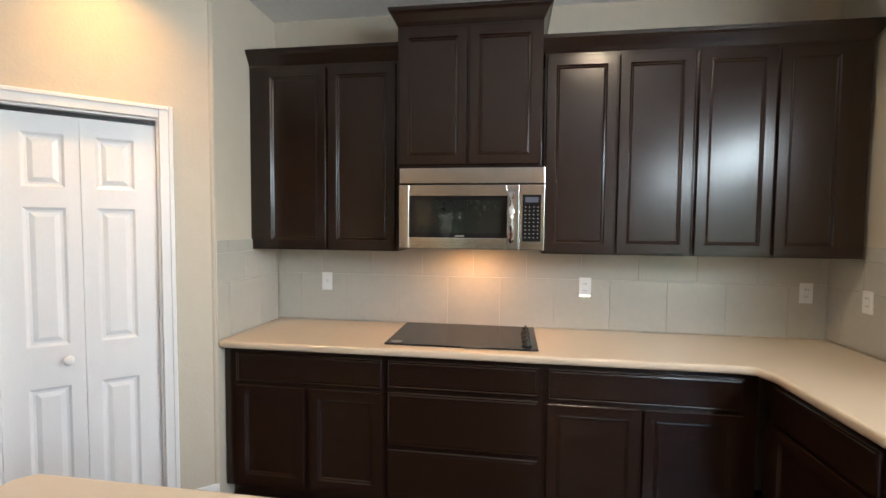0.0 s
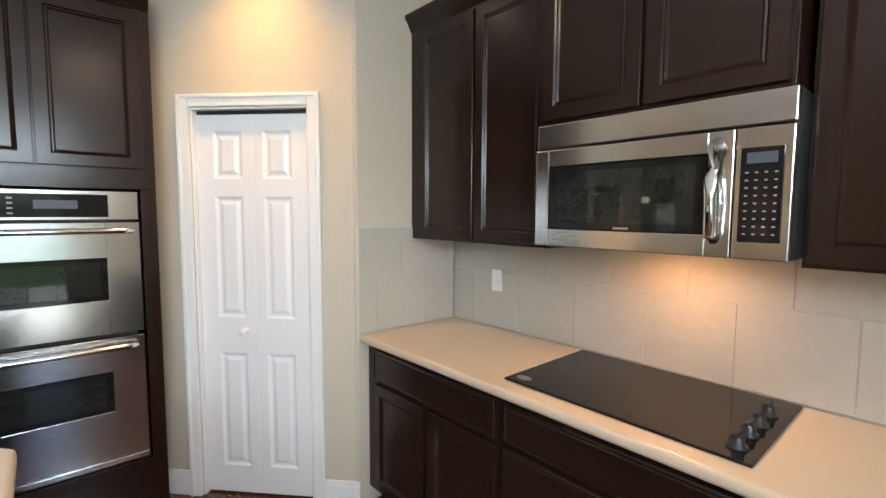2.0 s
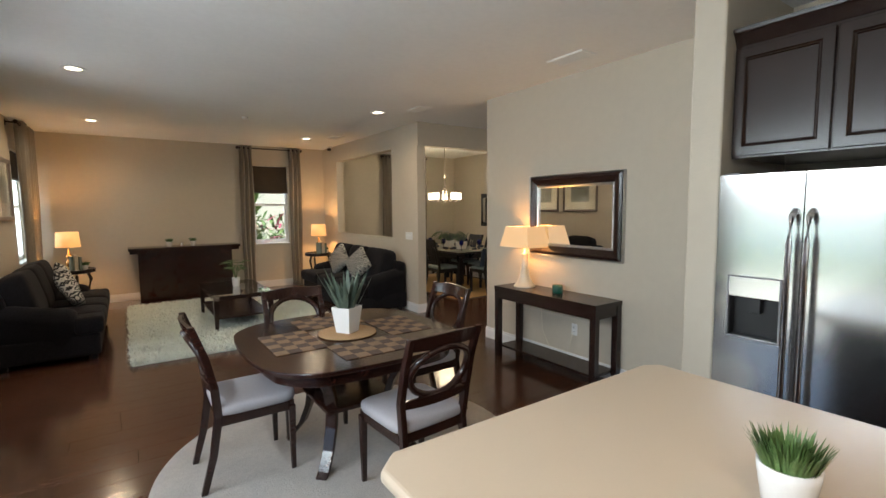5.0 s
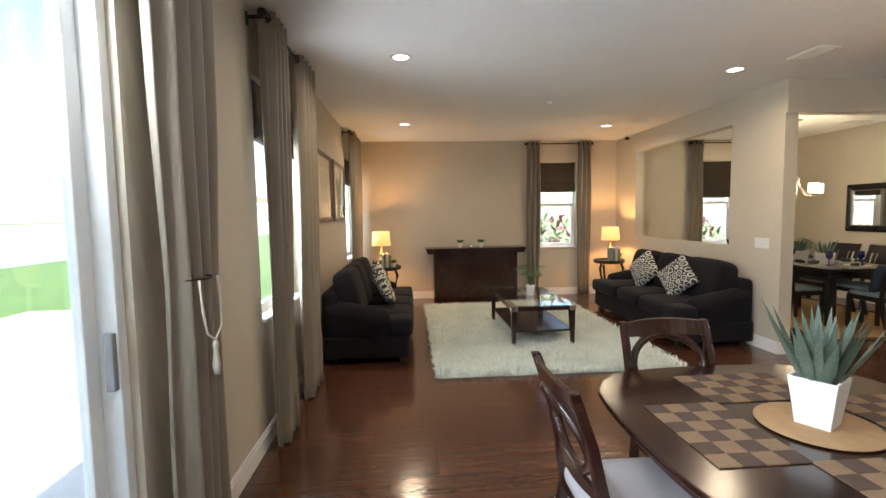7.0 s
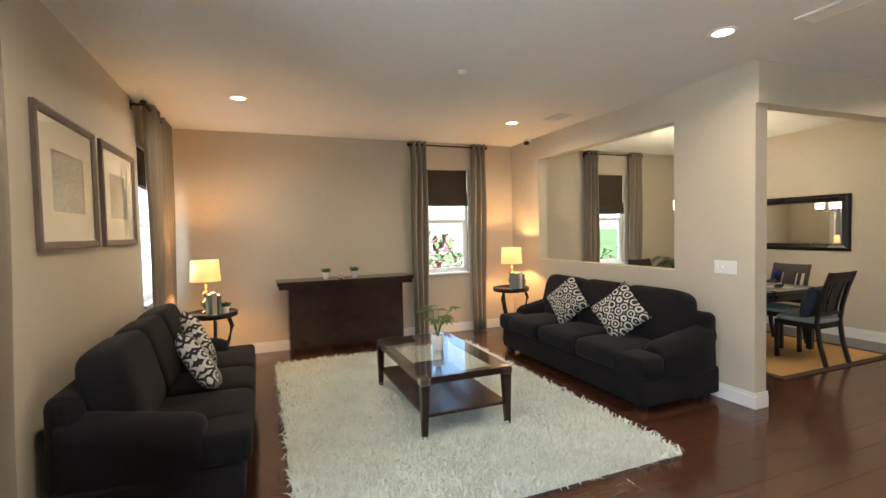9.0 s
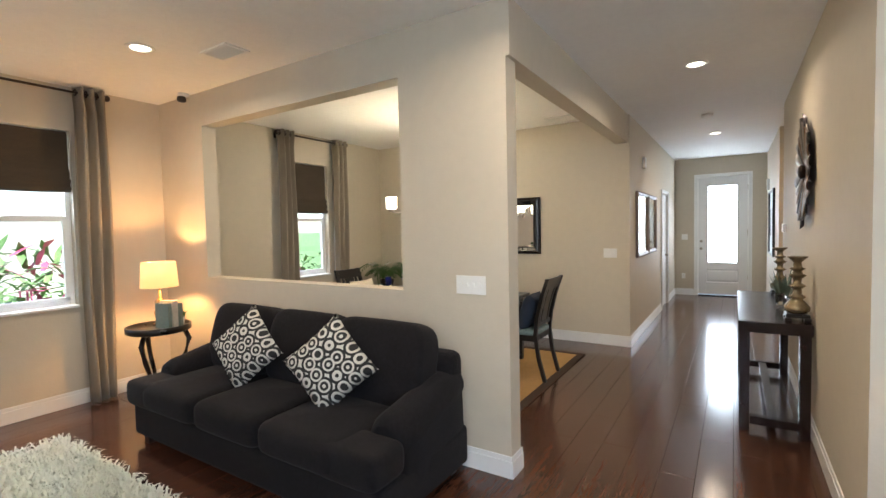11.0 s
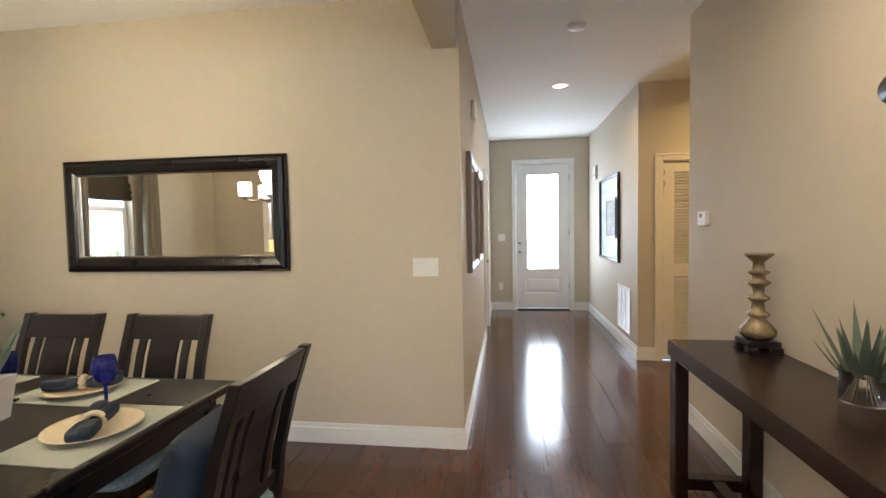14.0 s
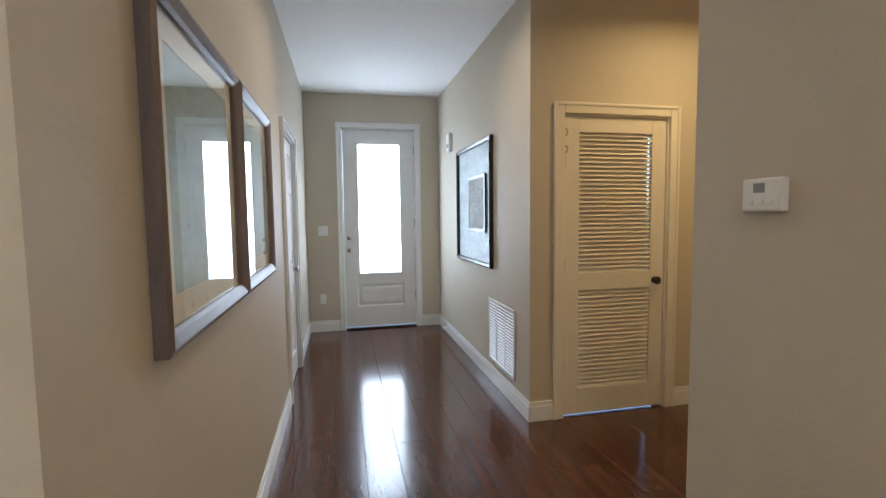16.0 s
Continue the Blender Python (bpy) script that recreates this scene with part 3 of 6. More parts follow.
for z0, z1 in ((0.19, 0.87), (0.985, 1.93)):
    count = int((z1 - z0) / 0.0295)
    for i in range(count):
        if first:
            ob, first = slat_mesh, False
        else:
            ob = new("slat", slat_mesh.data)
            ob.parent = louvre
        ob.matrix_basis = pose(0, 0.031, z0 + (i + 0.5) * (z1 - z0) / count, 40)
boxes("backing", LOUVREPAINT, [(-0.275, 0.275, 0.062, 0.07, 0.1, 2.0)], louvre)
knob(louvre, 0.31, 0.92, 0.012, BRONZE, 0.028)
for z in (1.84, 1.95):
    tb = bmesh.new()
    tube(tb, [(-0.385, 0.0, z), (-0.37, -0.012, z - 0.02), (-0.385, -0.015, z - 0.05)], 0.004)
    obj("latch_hook", tb, NICKEL, louvre)
boxes("hinge", NICKEL, [(-0.392, -0.380, 0.004, 0.012, z, z + 0.09) for z in (0.3, 1.0, 1.7)], louvre)

closet = thing("door_4", pose(-9.675, -4.97, 0, 0, 0, 180), "white panelled hall closet door with white trim, closed", "door", kind="structure")
casing(closet, 0.81, 2.045)
panelled_leaf(closet, "door_leaf", -0.39, 0.39, 0.012, 2.03, [(a, b, c, d) for a, b in ((-0.29, -0.05), (0.05, 0.29)) for c, d in ((0.2, 0.8), (0.98, 1.6), (1.7, 1.92))], 0.02)
knob(closet, 0.33, 0.93, 0.02, NICKEL, 0.027)


def window(name, m, w, z0, z1, label):
    """A single-hung vinyl window with stool, facing -y; the opening starts at y 0 and is 0.15 deep."""
    e = thing(name, m, label, "window", kind="structure")
    h = (z0 + z1) / 2
    a, f = w / 2, 0.04
    boxes("frame", TRIM, [(-a, -a + f, 0.07, 0.13, z0, z1), (a - f, a, 0.07, 0.13, z0, z1), (-a + f, a - f, 0.07, 0.13, z0, z0 + f), (-a + f, a - f, 0.07, 0.13, z1 - f, z1)], e, 0.004)
    boxes("sash_rail", TRIM, [(-a + f, a - f, 0.065, 0.10, h - 0.025, h + 0.025), (-a + f, a - f, 0.06, 0.09, z0 + f, z0 + f + 0.035), (-a + f, -a + f + 0.03, 0.06, 0.09, z0 + f, h), (a - f - 0.03, a - f, 0.06, 0.09, z0 + f, h)], e, 0.003)
    boxes("sill", TRIM, [(-a + 0.001, a - 0.001, -0.03, 0.07, z0 - 0.02, z0 + 0.004)], e, 0.005)
    for q0, q1 in ((z0 + f, h - 0.02), (h + 0.02, z1 - f)):
        p = boxes("pane", PANE, [(-a + f, a - f, 0.094, 0.098, q0, q1)], e)
        p.visible_shadow = False
    return e


def roman_blind(m, w, top, bottom, label="dark brown roman blind, half raised, in the window"):
    """A cloth blind with soft folds stacked at its foot, facing -y."""
    bm = bmesh.new()
    rows = []
    folds = [(top, 0.0), (bottom + 0.22, 0.0), (bottom + 0.17, -0.03), (bottom + 0.13, -0.01), (bottom + 0.10, -0.045), (bottom + 0.06, -0.015), (bottom + 0.03, -0.05), (bottom, -0.02), (bottom + 0.02, 0.012), (top, 0.012)]
    for z, y in folds:
        rows.append([bm.verts.new((x * w / 2, y + 0.004 * math.sin(9 * x), z + (0.008 * x * x if y else 0))) for x in (-1, -0.6, -0.2, 0.2, 0.6, 1)])
    for a, b in zip(rows, rows[1:]):
        for i in range(5):
            bm.faces.new((a[i], a[i + 1], b[i + 1], b[i])).smooth = True
    ob = obj("roman_blind", bm, BLIND, m=m)
    return tagged(ob, label, "blind", "roman blinds")


def curtain(m, w, top, folds=4, tie=None, seed=0, flare=1.0, label="taupe satin grommet curtain panel hanging from a dark rod"):
    """A pleated panel that hangs about y 0, from the rod to the floor; tied in at the height tie."""
    rng = random.Random(seed)
    e = thing("curtain", m, label, "curtain", "taupe curtains")
    bm = bmesh.new()
    nx, nz = folds * 12, 26
    ph = rng.uniform(0, 6)
    rows = []
    for j in range(nz + 1):
        z = 0.015 + (top + 0.05 - 0.015) * j / nz
        k = 1.0
        if tie:
            k = 0.86 + 0.14 * min(1, abs(z - tie) / 0.6)
        k *= 1 + (flare - 1) * (1 - z / top)
        row = []
        for i in range(nx + 1):
            u = i / nx
            x = (u - 0.5) * w * k + (0.012 * math.sin(3 * u + z * 2 + ph) if z < top - 0.1 else 0)
            dep = 0.045 * (0.6 + 0.4 * z / top) * (1.1 if k > 0.7 else 0.8)
            yy = dep * math.sin(2 * math.pi * folds * u + 0.5 * math.sin(z * 1.3 + ph) * (1 - z / top)) + 0.012 * math.sin(5 * u * folds + z * 2.1) * (1 - z / top)
            row.append(bm.verts.new((x, yy, z)))
        rows.append(row)
    for a, b in zip(rows, rows[1:]):
        for i in range(nx):
            bm.faces.new((a[i], a[i + 1], b[i + 1], b[i])).smooth = True
    cloth = obj("cloth", bm, CURTAIN, e)
    mod = cloth.modifiers.new("thickness", "SOLIDIFY")
    mod.thickness = 0.004
    for i in range(folds * 2):
        gb = bmesh.new()
        x = ((i + 0.5) / (folds * 2) - 0.5) * w
        tube(gb, [(x, 0.026 * math.cos(a), top + 0.026 * math.sin(a)) for a in [2 * math.pi * q / 12 for q in range(12)]], 0.006, 6, closed=True)
        obj("grommet", gb, BRONZE, e)
    if tie:
        tb = bmesh.new()
        tube(tb, [(0.10 * w, -0.07, tie), (0.10 * w, -0.078, tie - 0.12), (0.06 * w, -0.082, tie - 0.21), (-0.10 * w, -0.082, tie - 0.25), (-0.26 * w, -0.082, tie - 0.21), (-0.31 * w, -0.078, tie - 0.12), (-0.31 * w, -0.07, tie)], 0.005, 6)
        lathe(tb, [(0.007, 0), (0.013, -0.02), (0.009, -0.04), (0.017, -0.10), (0.012, -0.14)], 8, pose(-0.10 * w, -0.082, tie - 0.25))
        obj("rope_tieback", tb, ROPE, e)
        hb = bmesh.new()
        tube(hb, [(0.22 * w * math.cos(a) - 0.1 * w, 0.075 * math.sin(a), tie) for a in [2 * math.pi * q / 16 for q in range(16)]], 0.005, 6, closed=True)
        lathe(hb, [(0.012, 0), (0.010, 0.02), (0.022, 0.03), (0.022, 0.04), (0.003, 0.045)], 12, pose(-0.2 * w, 0.02, tie, 90))
        obj("tieback_hook", hb, BRONZE, e)
    return e


def curtain_rod(m, w, label="dark bronze curtain rod with round finials above the window"):
    e = thing("curtain_rod", m, label, "curtain rod", "curtain rods")
    bm = bmesh.new()
    tube(bm, [(-w / 2, 0, 0), (w / 2, 0, 0)], 0.011, 10)
    for s in (-1, 1):
        lathe(bm, [(0.011, 0), (0.022, 0.01), (0.03, 0.03), (0.022, 0.05), (0.004, 0.058)], 12, pose(s * w / 2, 0, 0, 0, 90 * s, 0))
    obj("rod", bm, BRONZE, e)
    for s in (-1, 1):
        boxes("bracket", BRONZE, [(s * (w / 2 - 0.03) - 0.008, s * (w / 2 - 0.03) + 0.008, 0.0, 0.115, -0.012, 0.008), (s * (w / 2 - 0.03) - 0.015, s * (w / 2 - 0.03) + 0.015, 0.105, 0.114, -0.05, 0.03)], e, 0.002)
    return e


for nm, (a, b), sd in (("window_1", WA, 3), ("window_2", WB, 8)):
    c = (a + b) / 2
    window(nm, pose(c, YS, 0, 0, 0, 180), b - a, 0.90, 2.45, "white vinyl single-hung window looking on to garden shrubs")
    roman_blind(pose(c, YS - 0.03, 0, 0, 0, 180), b - a - 0.02, 2.44, 1.90 if nm == "window_1" else 1.76)
    curtain_rod(pose(c, YS + 0.12, 2.77, 0, 0, 180), 1.16)
    curtain(pose(c - 0.47, YS + 0.12, 0, 0, 0, 180), 0.24, 2.77, 3, seed=sd)
    curtain(pose(c + 0.47, YS + 0.12, 0, 0, 0, 180), 0.24, 2.77, 3, seed=sd + 1)
for nm, (a, b), sd in (("window_3", E1, 13), ("window_4", E2, 18)):
    c = (a + b) / 2
    window(nm, pose(XE, c, 0, 0, 0, -90), b - a, 0.86, 2.45, "white vinyl single-hung window bright with daylight")
    roman_blind(pose(XE + 0.03, c, 0, 0, 0, -90), b - a - 0.02, 2.44, 2.02)
    curtain_rod(pose(XE - 0.12, c, 2.77, 0, 0, -90), 1.3)
    curtain(pose(XE - 0.12, a + 0.16, 0, 0, 0, -90), 0.54, 2.77, 4, seed=sd)
    curtain(pose(XE - 0.12, b - 0.11, 0, 0, 0, -90), 0.34, 2.77, 4, seed=sd + 1)

slider = thing("window_5", pose(XE, (SL[0] + SL[1]) / 2, 0, 0, 0, -90), "white framed sliding glass patio door", "patio door", kind="structure")
sw = (SL[1] - SL[0]) / 2
boxes("frame", TRIM, [(-sw, -sw + 0.05, 0.03, 0.14, 0, 2.42), (sw - 0.05, sw, 0.03, 0.14, 0, 2.42), (-sw + 0.05, sw - 0.05, 0.03, 0.14, 2.36, 2.42), (-sw + 0.05, sw - 0.05, 0.03, 0.14, 0, 0.03)], slider, 0.004)
for a, b, y0 in ((-sw + 0.05, 0.04, 0.05), (-0.04, sw - 0.05, 0.095)):
    boxes("sash", TRIM, [(a, a + 0.07, y0, y0 + 0.035, 0.03, 2.36), (b - 0.07, b, y0, y0 + 0.035, 0.03, 2.36), (a + 0.07, b - 0.07, y0, y0 + 0.035, 2.28, 2.36), (a + 0.07, b - 0.07, y0, y0 + 0.035, 0.03, 0.12)], slider, 0.004)
    p = boxes("pane", PANE, [(a + 0.07, b - 0.07, y0 + 0.015, y0 + 0.02, 0.12, 2.28)], slider)
    p.visible_shadow = False
boxes("handle", GREYPLASTIC, [(sw - 0.10, sw - 0.075, 0.02, 0.05, 0.95, 1.15)], slider, 0.004)
curtain_rod(pose(XE - 0.12, -0.68, 2.66, 0, 0, -90), 3.9, "long dark bronze curtain rod above the patio door")
curtain(pose(XE - 0.12, -2.41, 0, 0, 0, -90), 0.40, 2.66, 4, tie=1.30, seed=31, label="taupe satin curtain panel tied back with a tasselled rope")

# ---- outside ----
gb = bmesh.new()
box(gb, -400, 400, -400, 400, -0.40, -0.20)
tagged(obj("ground", gb, GRASS), "green lawn round the house", "lawn", kind="structure")
structure("pavement", PATIO, [(XE + 0.15, 7.6, -9.0, 4.0, -0.199, -0.05)], "pale concrete patio outside the glass door", category="patio")


def foliage(name, m, size, count, mats, label, seed, leaf=0.16, group=""):
    """A bush of many separate leaves on short stems."""
    rng = random.Random(seed)
    bm = bmesh.new()
    for i in range(count):
        p = Vector((rng.uniform(-1, 1) * size[0] / 2, rng.uniform(-1, 1) * size[1] / 2, rng.random() ** 0.8 * size[2]))
        d = Vector((rng.uniform(-1, 1), rng.uniform(-1, 1), rng.uniform(-0.3, 0.9))).normalized() * leaf * rng.uniform(0.6, 1.4)
        blade(bm, p, p + d, leaf * 0.38, 0.02, 2, mi=rng.randrange(len(mats)))
    for i in range(max(3, int(size[0] * 4))):
        x, y = rng.uniform(-0.45, 0.45) * size[0], rng.uniform(-0.3, 0.3) * size[1]
        tube(bm, [(x, y, 0), (x + rng.uniform(-0.1, 0.1), y, size[2] * 0.7)], 0.012, 5)
    ob = obj(name, bm, mats, m=m)
    return tagged(ob, label, "shrub", group, "stuff")


foliage("hedge", pose(-1.6, -11.6, -0.2), (6.0, 1.0, 1.2), 1500, [HEDGE, LEAF], "green garden hedge behind the house", 1, 0.2)
foliage("hedge", pose(-5.6, -11.8, -0.2), (4.0, 1.0, 1.2), 1000, [HEDGE, LEAF], "green garden hedge behind the house", 2, 0.2)
foliage("cordyline_shrub", pose(-2.35, -10.6, -0.2), (0.8, 0.7, 1.6), 150, [PINKLEAF, HEDGE, LEAF], "crimson-leaved shrub outside the window", 3, 0.24, "crimson shrubs")
foliage("cordyline_shrub", pose(-5.6, -10.6, -0.2), (1.0, 0.7, 1.4), 150, [PINKLEAF, HEDGE, LEAF], "crimson-leaved shrub outside the window", 4, 0.24, "crimson shrubs")
foliage("palm_shrub", pose(-1.5, -10.9, -0.2), (1.0, 0.7, 1.9), 220, [LEAF, HEDGE], "light green palm shrub outside the window", 5, 0.45)
structure("backdrop_wall", STUCCO, [(-9, 4, -14.3, -14.0, -0.2, 2.1)], "pale cream garden wall beyond the hedge", category="garden wall")
structure("water", LAKE, [(16.0, 230.0, -260, 260, -0.199, -0.185)], "calm blue lake beyond the lawn", category="lake")
foliage("far_trees", pose(236, 0, -0.2, 0, 0, 90), (440.0, 6.0, 3.2), 4000, [HEDGE, FERN], "green tree line on the far shore of the lake", 6, 1.6)

# ---- kitchen ----
CAB_LOOPS = [(0, 0.0), (0.0, 0.018), (0.002, 0.020), (0.048, 0.020), (0.054, 0.014), (0.060, 0.016), (0.066, 0.010), (0.071, 0.010)]
DRAWER_LOOPS = [(0, 0.0), (0.0, 0.016), (0.006, 0.020), (0.012, 0.018), (0.018, 0.020), (0.020, 0.020)]


def front_panel(parent, name, x0, x1, z0, z1, y=0.0, loops=None):
    bm = bmesh.new()
    panel(bm, x0, x1, z0, z1, y, loops or CAB_LOOPS)
    return obj(name, bm, CABINET, parent)


def crown(parent, x0, x1, z, depth, ends=(True, True), h=0.085):
    """A stepped crown moulding round the top of a cabinet whose front is at y 0."""
    bm = bmesh.new()
    a = [(0.0, 0.0), (0.006, 0.012), (0.010, 0.020), (0.030, 0.055), (0.042, 0.066), (0.045, h)]
    rings = []
    for out, up in a:
        l, r = out * ends[0], out * ends[1]
        rings.append([bm.verts.new(p) for p in ((x0 - l, depth, z + up), (x0 - l, -out, z + up), (x1 + r, -out, z + up), (x1 + r, depth, z + up))])
    for p, q in zip(rings, rings[1:]):
        for i in range(3):
            bm.faces.new((p[i], p[i + 1], q[i + 1], q[i]))
    bm.faces.new(rings[-1])
    return obj("crown_moulding", bm, CABINET, parent)


def wall_cabinet(m, w, z0, z1, depth, doors, label, ends=(True, True), crown_h=0.085):
    e = thing("wall_cabinet", m, label, "cabinet", "espresso wall cabinets")
    boxes("body", CABINET, [(0, w, 0, depth, z0, z1)], e, 0.002)
    for a, b in doors:
        front_panel(e, "door", a, b, z0 + 0.012, z1 - 0.02)
    crown(e, 0, w, z1, depth, ends, crown_h)
    return e


def base_cabinet(m, w, depth, fronts, label, group="espresso base cabinets"):
    e = thing("base_cabinet", m, label, "cabinet", group)
    boxes("body", CABINET, [(0, w, 0, depth, 0.10, 0.868), (0, w, 0.07, depth, 0, 0.10)], e, 0.002)
    for kind, a, b, z0, z1 in fronts:
        front_panel(e, kind, a, b, z0, z1, loops=CAB_LOOPS if kind == "door" else DRAWER_LOOPS)
    return e


UF = 2.445
wall_cabinet(pose(-1.585, UF, 0), 0.90, 1.385, 2.45, YN - UF - 0.012, [(0.09, 0.475), (0.49, 0.885)], "espresso wood wall cabinet with two framed doors above the counter")
wall_cabinet(pose(-0.665, 2.345, 0), 0.765, 1.845, 2.59, YN - 2.357, [(0.012, 0.375), (0.388, 0.752)], "taller espresso wall cabinet with crown above the microwave")
wall_cabinet(pose(0.115, UF, 0), 0.755, 1.385, 2.45, YN - UF - 0.012, [(0.012, 0.368), (0.384, 0.745)], "espresso wood wall cabinet with two framed doors", (True, False))
wall_cabinet(pose(0.872, UF, 0), 0.80, 1.385, 2.45, YN - UF - 0.012, [(0.012, 0.368), (0.384, 0.70)], "espresso wood corner wall cabinet with two framed doors", (False, True))

BF = 2.165
base_cabinet(pose(-1.58, BF, 0), 0.895, YN - BF - 0.012, [("drawer", 0.075, 0.885, 0.69, 0.845), ("door", 0.075, 0.46, 0.13, 0.67), ("door", 0.49, 0.885, 0.13, 0.67)], "espresso base cabinet with a drawer over two doors")
base_cabinet(pose(-0.683, BF, 0), 0.80, YN - BF - 0.012, [("drawer", 0.02, 0.78, 0.70, 0.845), ("drawer", 0.02, 0.78, 0.40, 0.68), ("drawer", 0.02, 0.78, 0.13, 0.38)], "espresso drawer cabinet under the cooktop")
base_cabinet(pose(0.119, BF, 0), 0.97, YN - BF - 0.012, [("drawer", 0.02, 0.90, 0.69, 0.845), ("door", 0.02, 0.45, 0.13, 0.67), ("door", 0.47, 0.90, 0.13, 0.67)], "espresso base cabinet with a drawer over two doors")
base_cabinet(pose(1.115, 2.16, 0, 0, 0, -90), 0.70, XK - 1.127, [("drawer", 0.10, 0.68, 0.69, 0.845), ("door", 0.10, 0.68, 0.13, 0.67)], "espresso base cabinet of the short counter leg")

cb = bmesh.new()
prism(cb, [(-1.583, 2.11), (-1.583, YN - 0.012), (XK - 0.012, YN - 0.012), (XK - 0.012, 1.42), (1.07, 1.42), (1.07, 2.02), (1.04, 2.10), (0.98, 2.115), (-0.5, 2.115)], 0.872, 0.912)
tagged(obj("countertop", cb, COUNTER, bevel=0.014, seg=3), "beige solid-surface L-shaped kitchen countertop with rounded edge", "countertop")

hob = thing("cooktop", pose(-0.305, 2.455, 0.913), "black glass electric cooktop set in the beige counter", "cooktop")
boxes("glass", BLACKGLASS, [(-0.39, 0.40, -0.265, 0.265, 0, 0.008)], hob, 0.004)
for q in range(4):
    kb = bmesh.new()
    lathe(kb, [(0.026, 0), (0.026, 0.006), (0.019, 0.010), (0.017, 0.03), (0.014, 0.034)], 16)
    box(kb, -0.004, 0.004, -0.024, 0.024, 0.03, 0.042)
    obj("control_knob", kb, BLACKPLASTIC, hob, m=pose(0.345, -0.19 + 0.095 * q, 0.008))
lb = bmesh.new()
lathe(lb, [(0.032, 0), (0.032, 0.0012)], 24, pose(-0.335, -0.215, 0.008) @ Matrix.Diagonal((1, 0.6, 1, 1)))
obj("maker_badge", lb, SILVERFRAME, hob)

mw = thing("microwave", pose(-0.643, 2.297, 1.41), "stainless steel over-range microwave with a dark glass door", "microwave")
W = 0.76
boxes("body", BLACKPLASTIC, [(0.002, W - 0.002, 0.03, YN - 2.297 - 0.012, 0.0, 0.43)], mw, 0.003)
boxes("vent_panel", STEEL_H, [(0, W, 0.0, 0.03, 0.342, 0.425)], mw, 0.004)
db = bmesh.new()
for r in ((0, 0.055, 0, 0.335), (0.57, 0.632, 0, 0.335), (0.055, 0.57, 0.277, 0.335), (0.055, 0.57, 0, 0.06)):
    box(db, r[0], r[1], -0.008, 0.03, r[2], r[3])
obj("door", db, STEEL_H, mw, 0.003)
boxes("door_glass", BLACKGLASS, [(0.055, 0.57, -0.002, 0.02, 0.06, 0.277)], mw, 0.003)
boxes("door_window", OVENGLASS, [(0.085, 0.54, -0.0035, 0.0, 0.085, 0.255)], mw)
tb = bmesh.new()
tube(tb, [(0.592, -0.006, 0.05), (0.592, -0.04, 0.065), (0.592, -0.045, 0.16), (0.592, -0.045, 0.21), (0.592, -0.04, 0.29), (0.592, -0.006, 0.305)], 0.016, 10)
obj("handle", tb, CHROME, mw)
boxes("control_panel", STEEL_H, [(0.635, W, -0.008, 0.03, 0, 0.335)], mw, 0.003)
boxes("keypad", BLACKGLASS, [(0.648, W - 0.018, -0.0105, -0.006, 0.045, 0.285)], mw, 0.002)
boxes("display", LED, [(0.662, W - 0.032, -0.0115, -0.0095, 0.245, 0.272)], mw)
kbm = bmesh.new()
for i in range(4):
    for j in range(9):
        box(kbm, 0.660 + 0.021 * i, 0.667 + 0.021 * i, -0.0115, -0.0095, 0.064 + 0.0195 * j, 0.068 + 0.0195 * j)
tagged(obj("key_marks", kbm, GREYPLASTIC, mw), kind="stuff")
boxes("maker_mark", SILVERFRAME, [(0.30, 0.35, -0.0035, -0.001, 0.066, 0.073)], mw)
boxes("under_light", BULB, [(0.30, 0.46, 0.17, 0.24, -0.006, -0.001)], mw)
lamp("microwave_light", "AREA", (-0.263, 2.52, 1.398), 1.9, (1.0, 0.42, 0.12), 0.14, size_y=0.06)

# refrigerator
fr = thing("refrigerator", pose(-2.05, 0.07, 0, 0, 0, 90), "stainless steel side-by-side refrigerator with water dispenser", "refrigerator")
boxes("body", GREYPLASTIC, [(-0.44, 0.44, 0.065, 0.88, 0.03, 1.73), (-0.43, 0.43, 0.09, 0.85, 0.0, 0.03)], fr, 0.006)


def bowed_door(parent, x0, x1, z0, z1, holes=()):
    bm = bmesh.new()
    xs = sorted({x0, x1, *[x0 + (x1 - x0) * i / 10 for i in range(11)], *[h for q in holes for h in q[:2]]})
    zs = sorted({z0, z1, *[h for q in holes for h in q[2:]]})
    grid = {}
    for x in xs:
        u = (x - x0) / (x1 - x0)
        for z in zs:
            grid[x, z] = bm.verts.new((x, 0.0015 * (2 * u - 1) ** 2, z))
    for a, b in zip(xs, xs[1:]):
        for c, d in zip(zs, zs[1:]):
            if not any(q[0] <= a and b <= q[1] and q[2] <= c and d <= q[3] for q in holes):
                bm.faces.new((grid[a, c], grid[b, c], grid[b, d], grid[a, d]))
    ob = obj("door", bm, STEEL, parent)
    mod = ob.modifiers.new("thickness", "SOLIDIFY")
    mod.thickness, mod.offset = 0.06, -1
    return ob


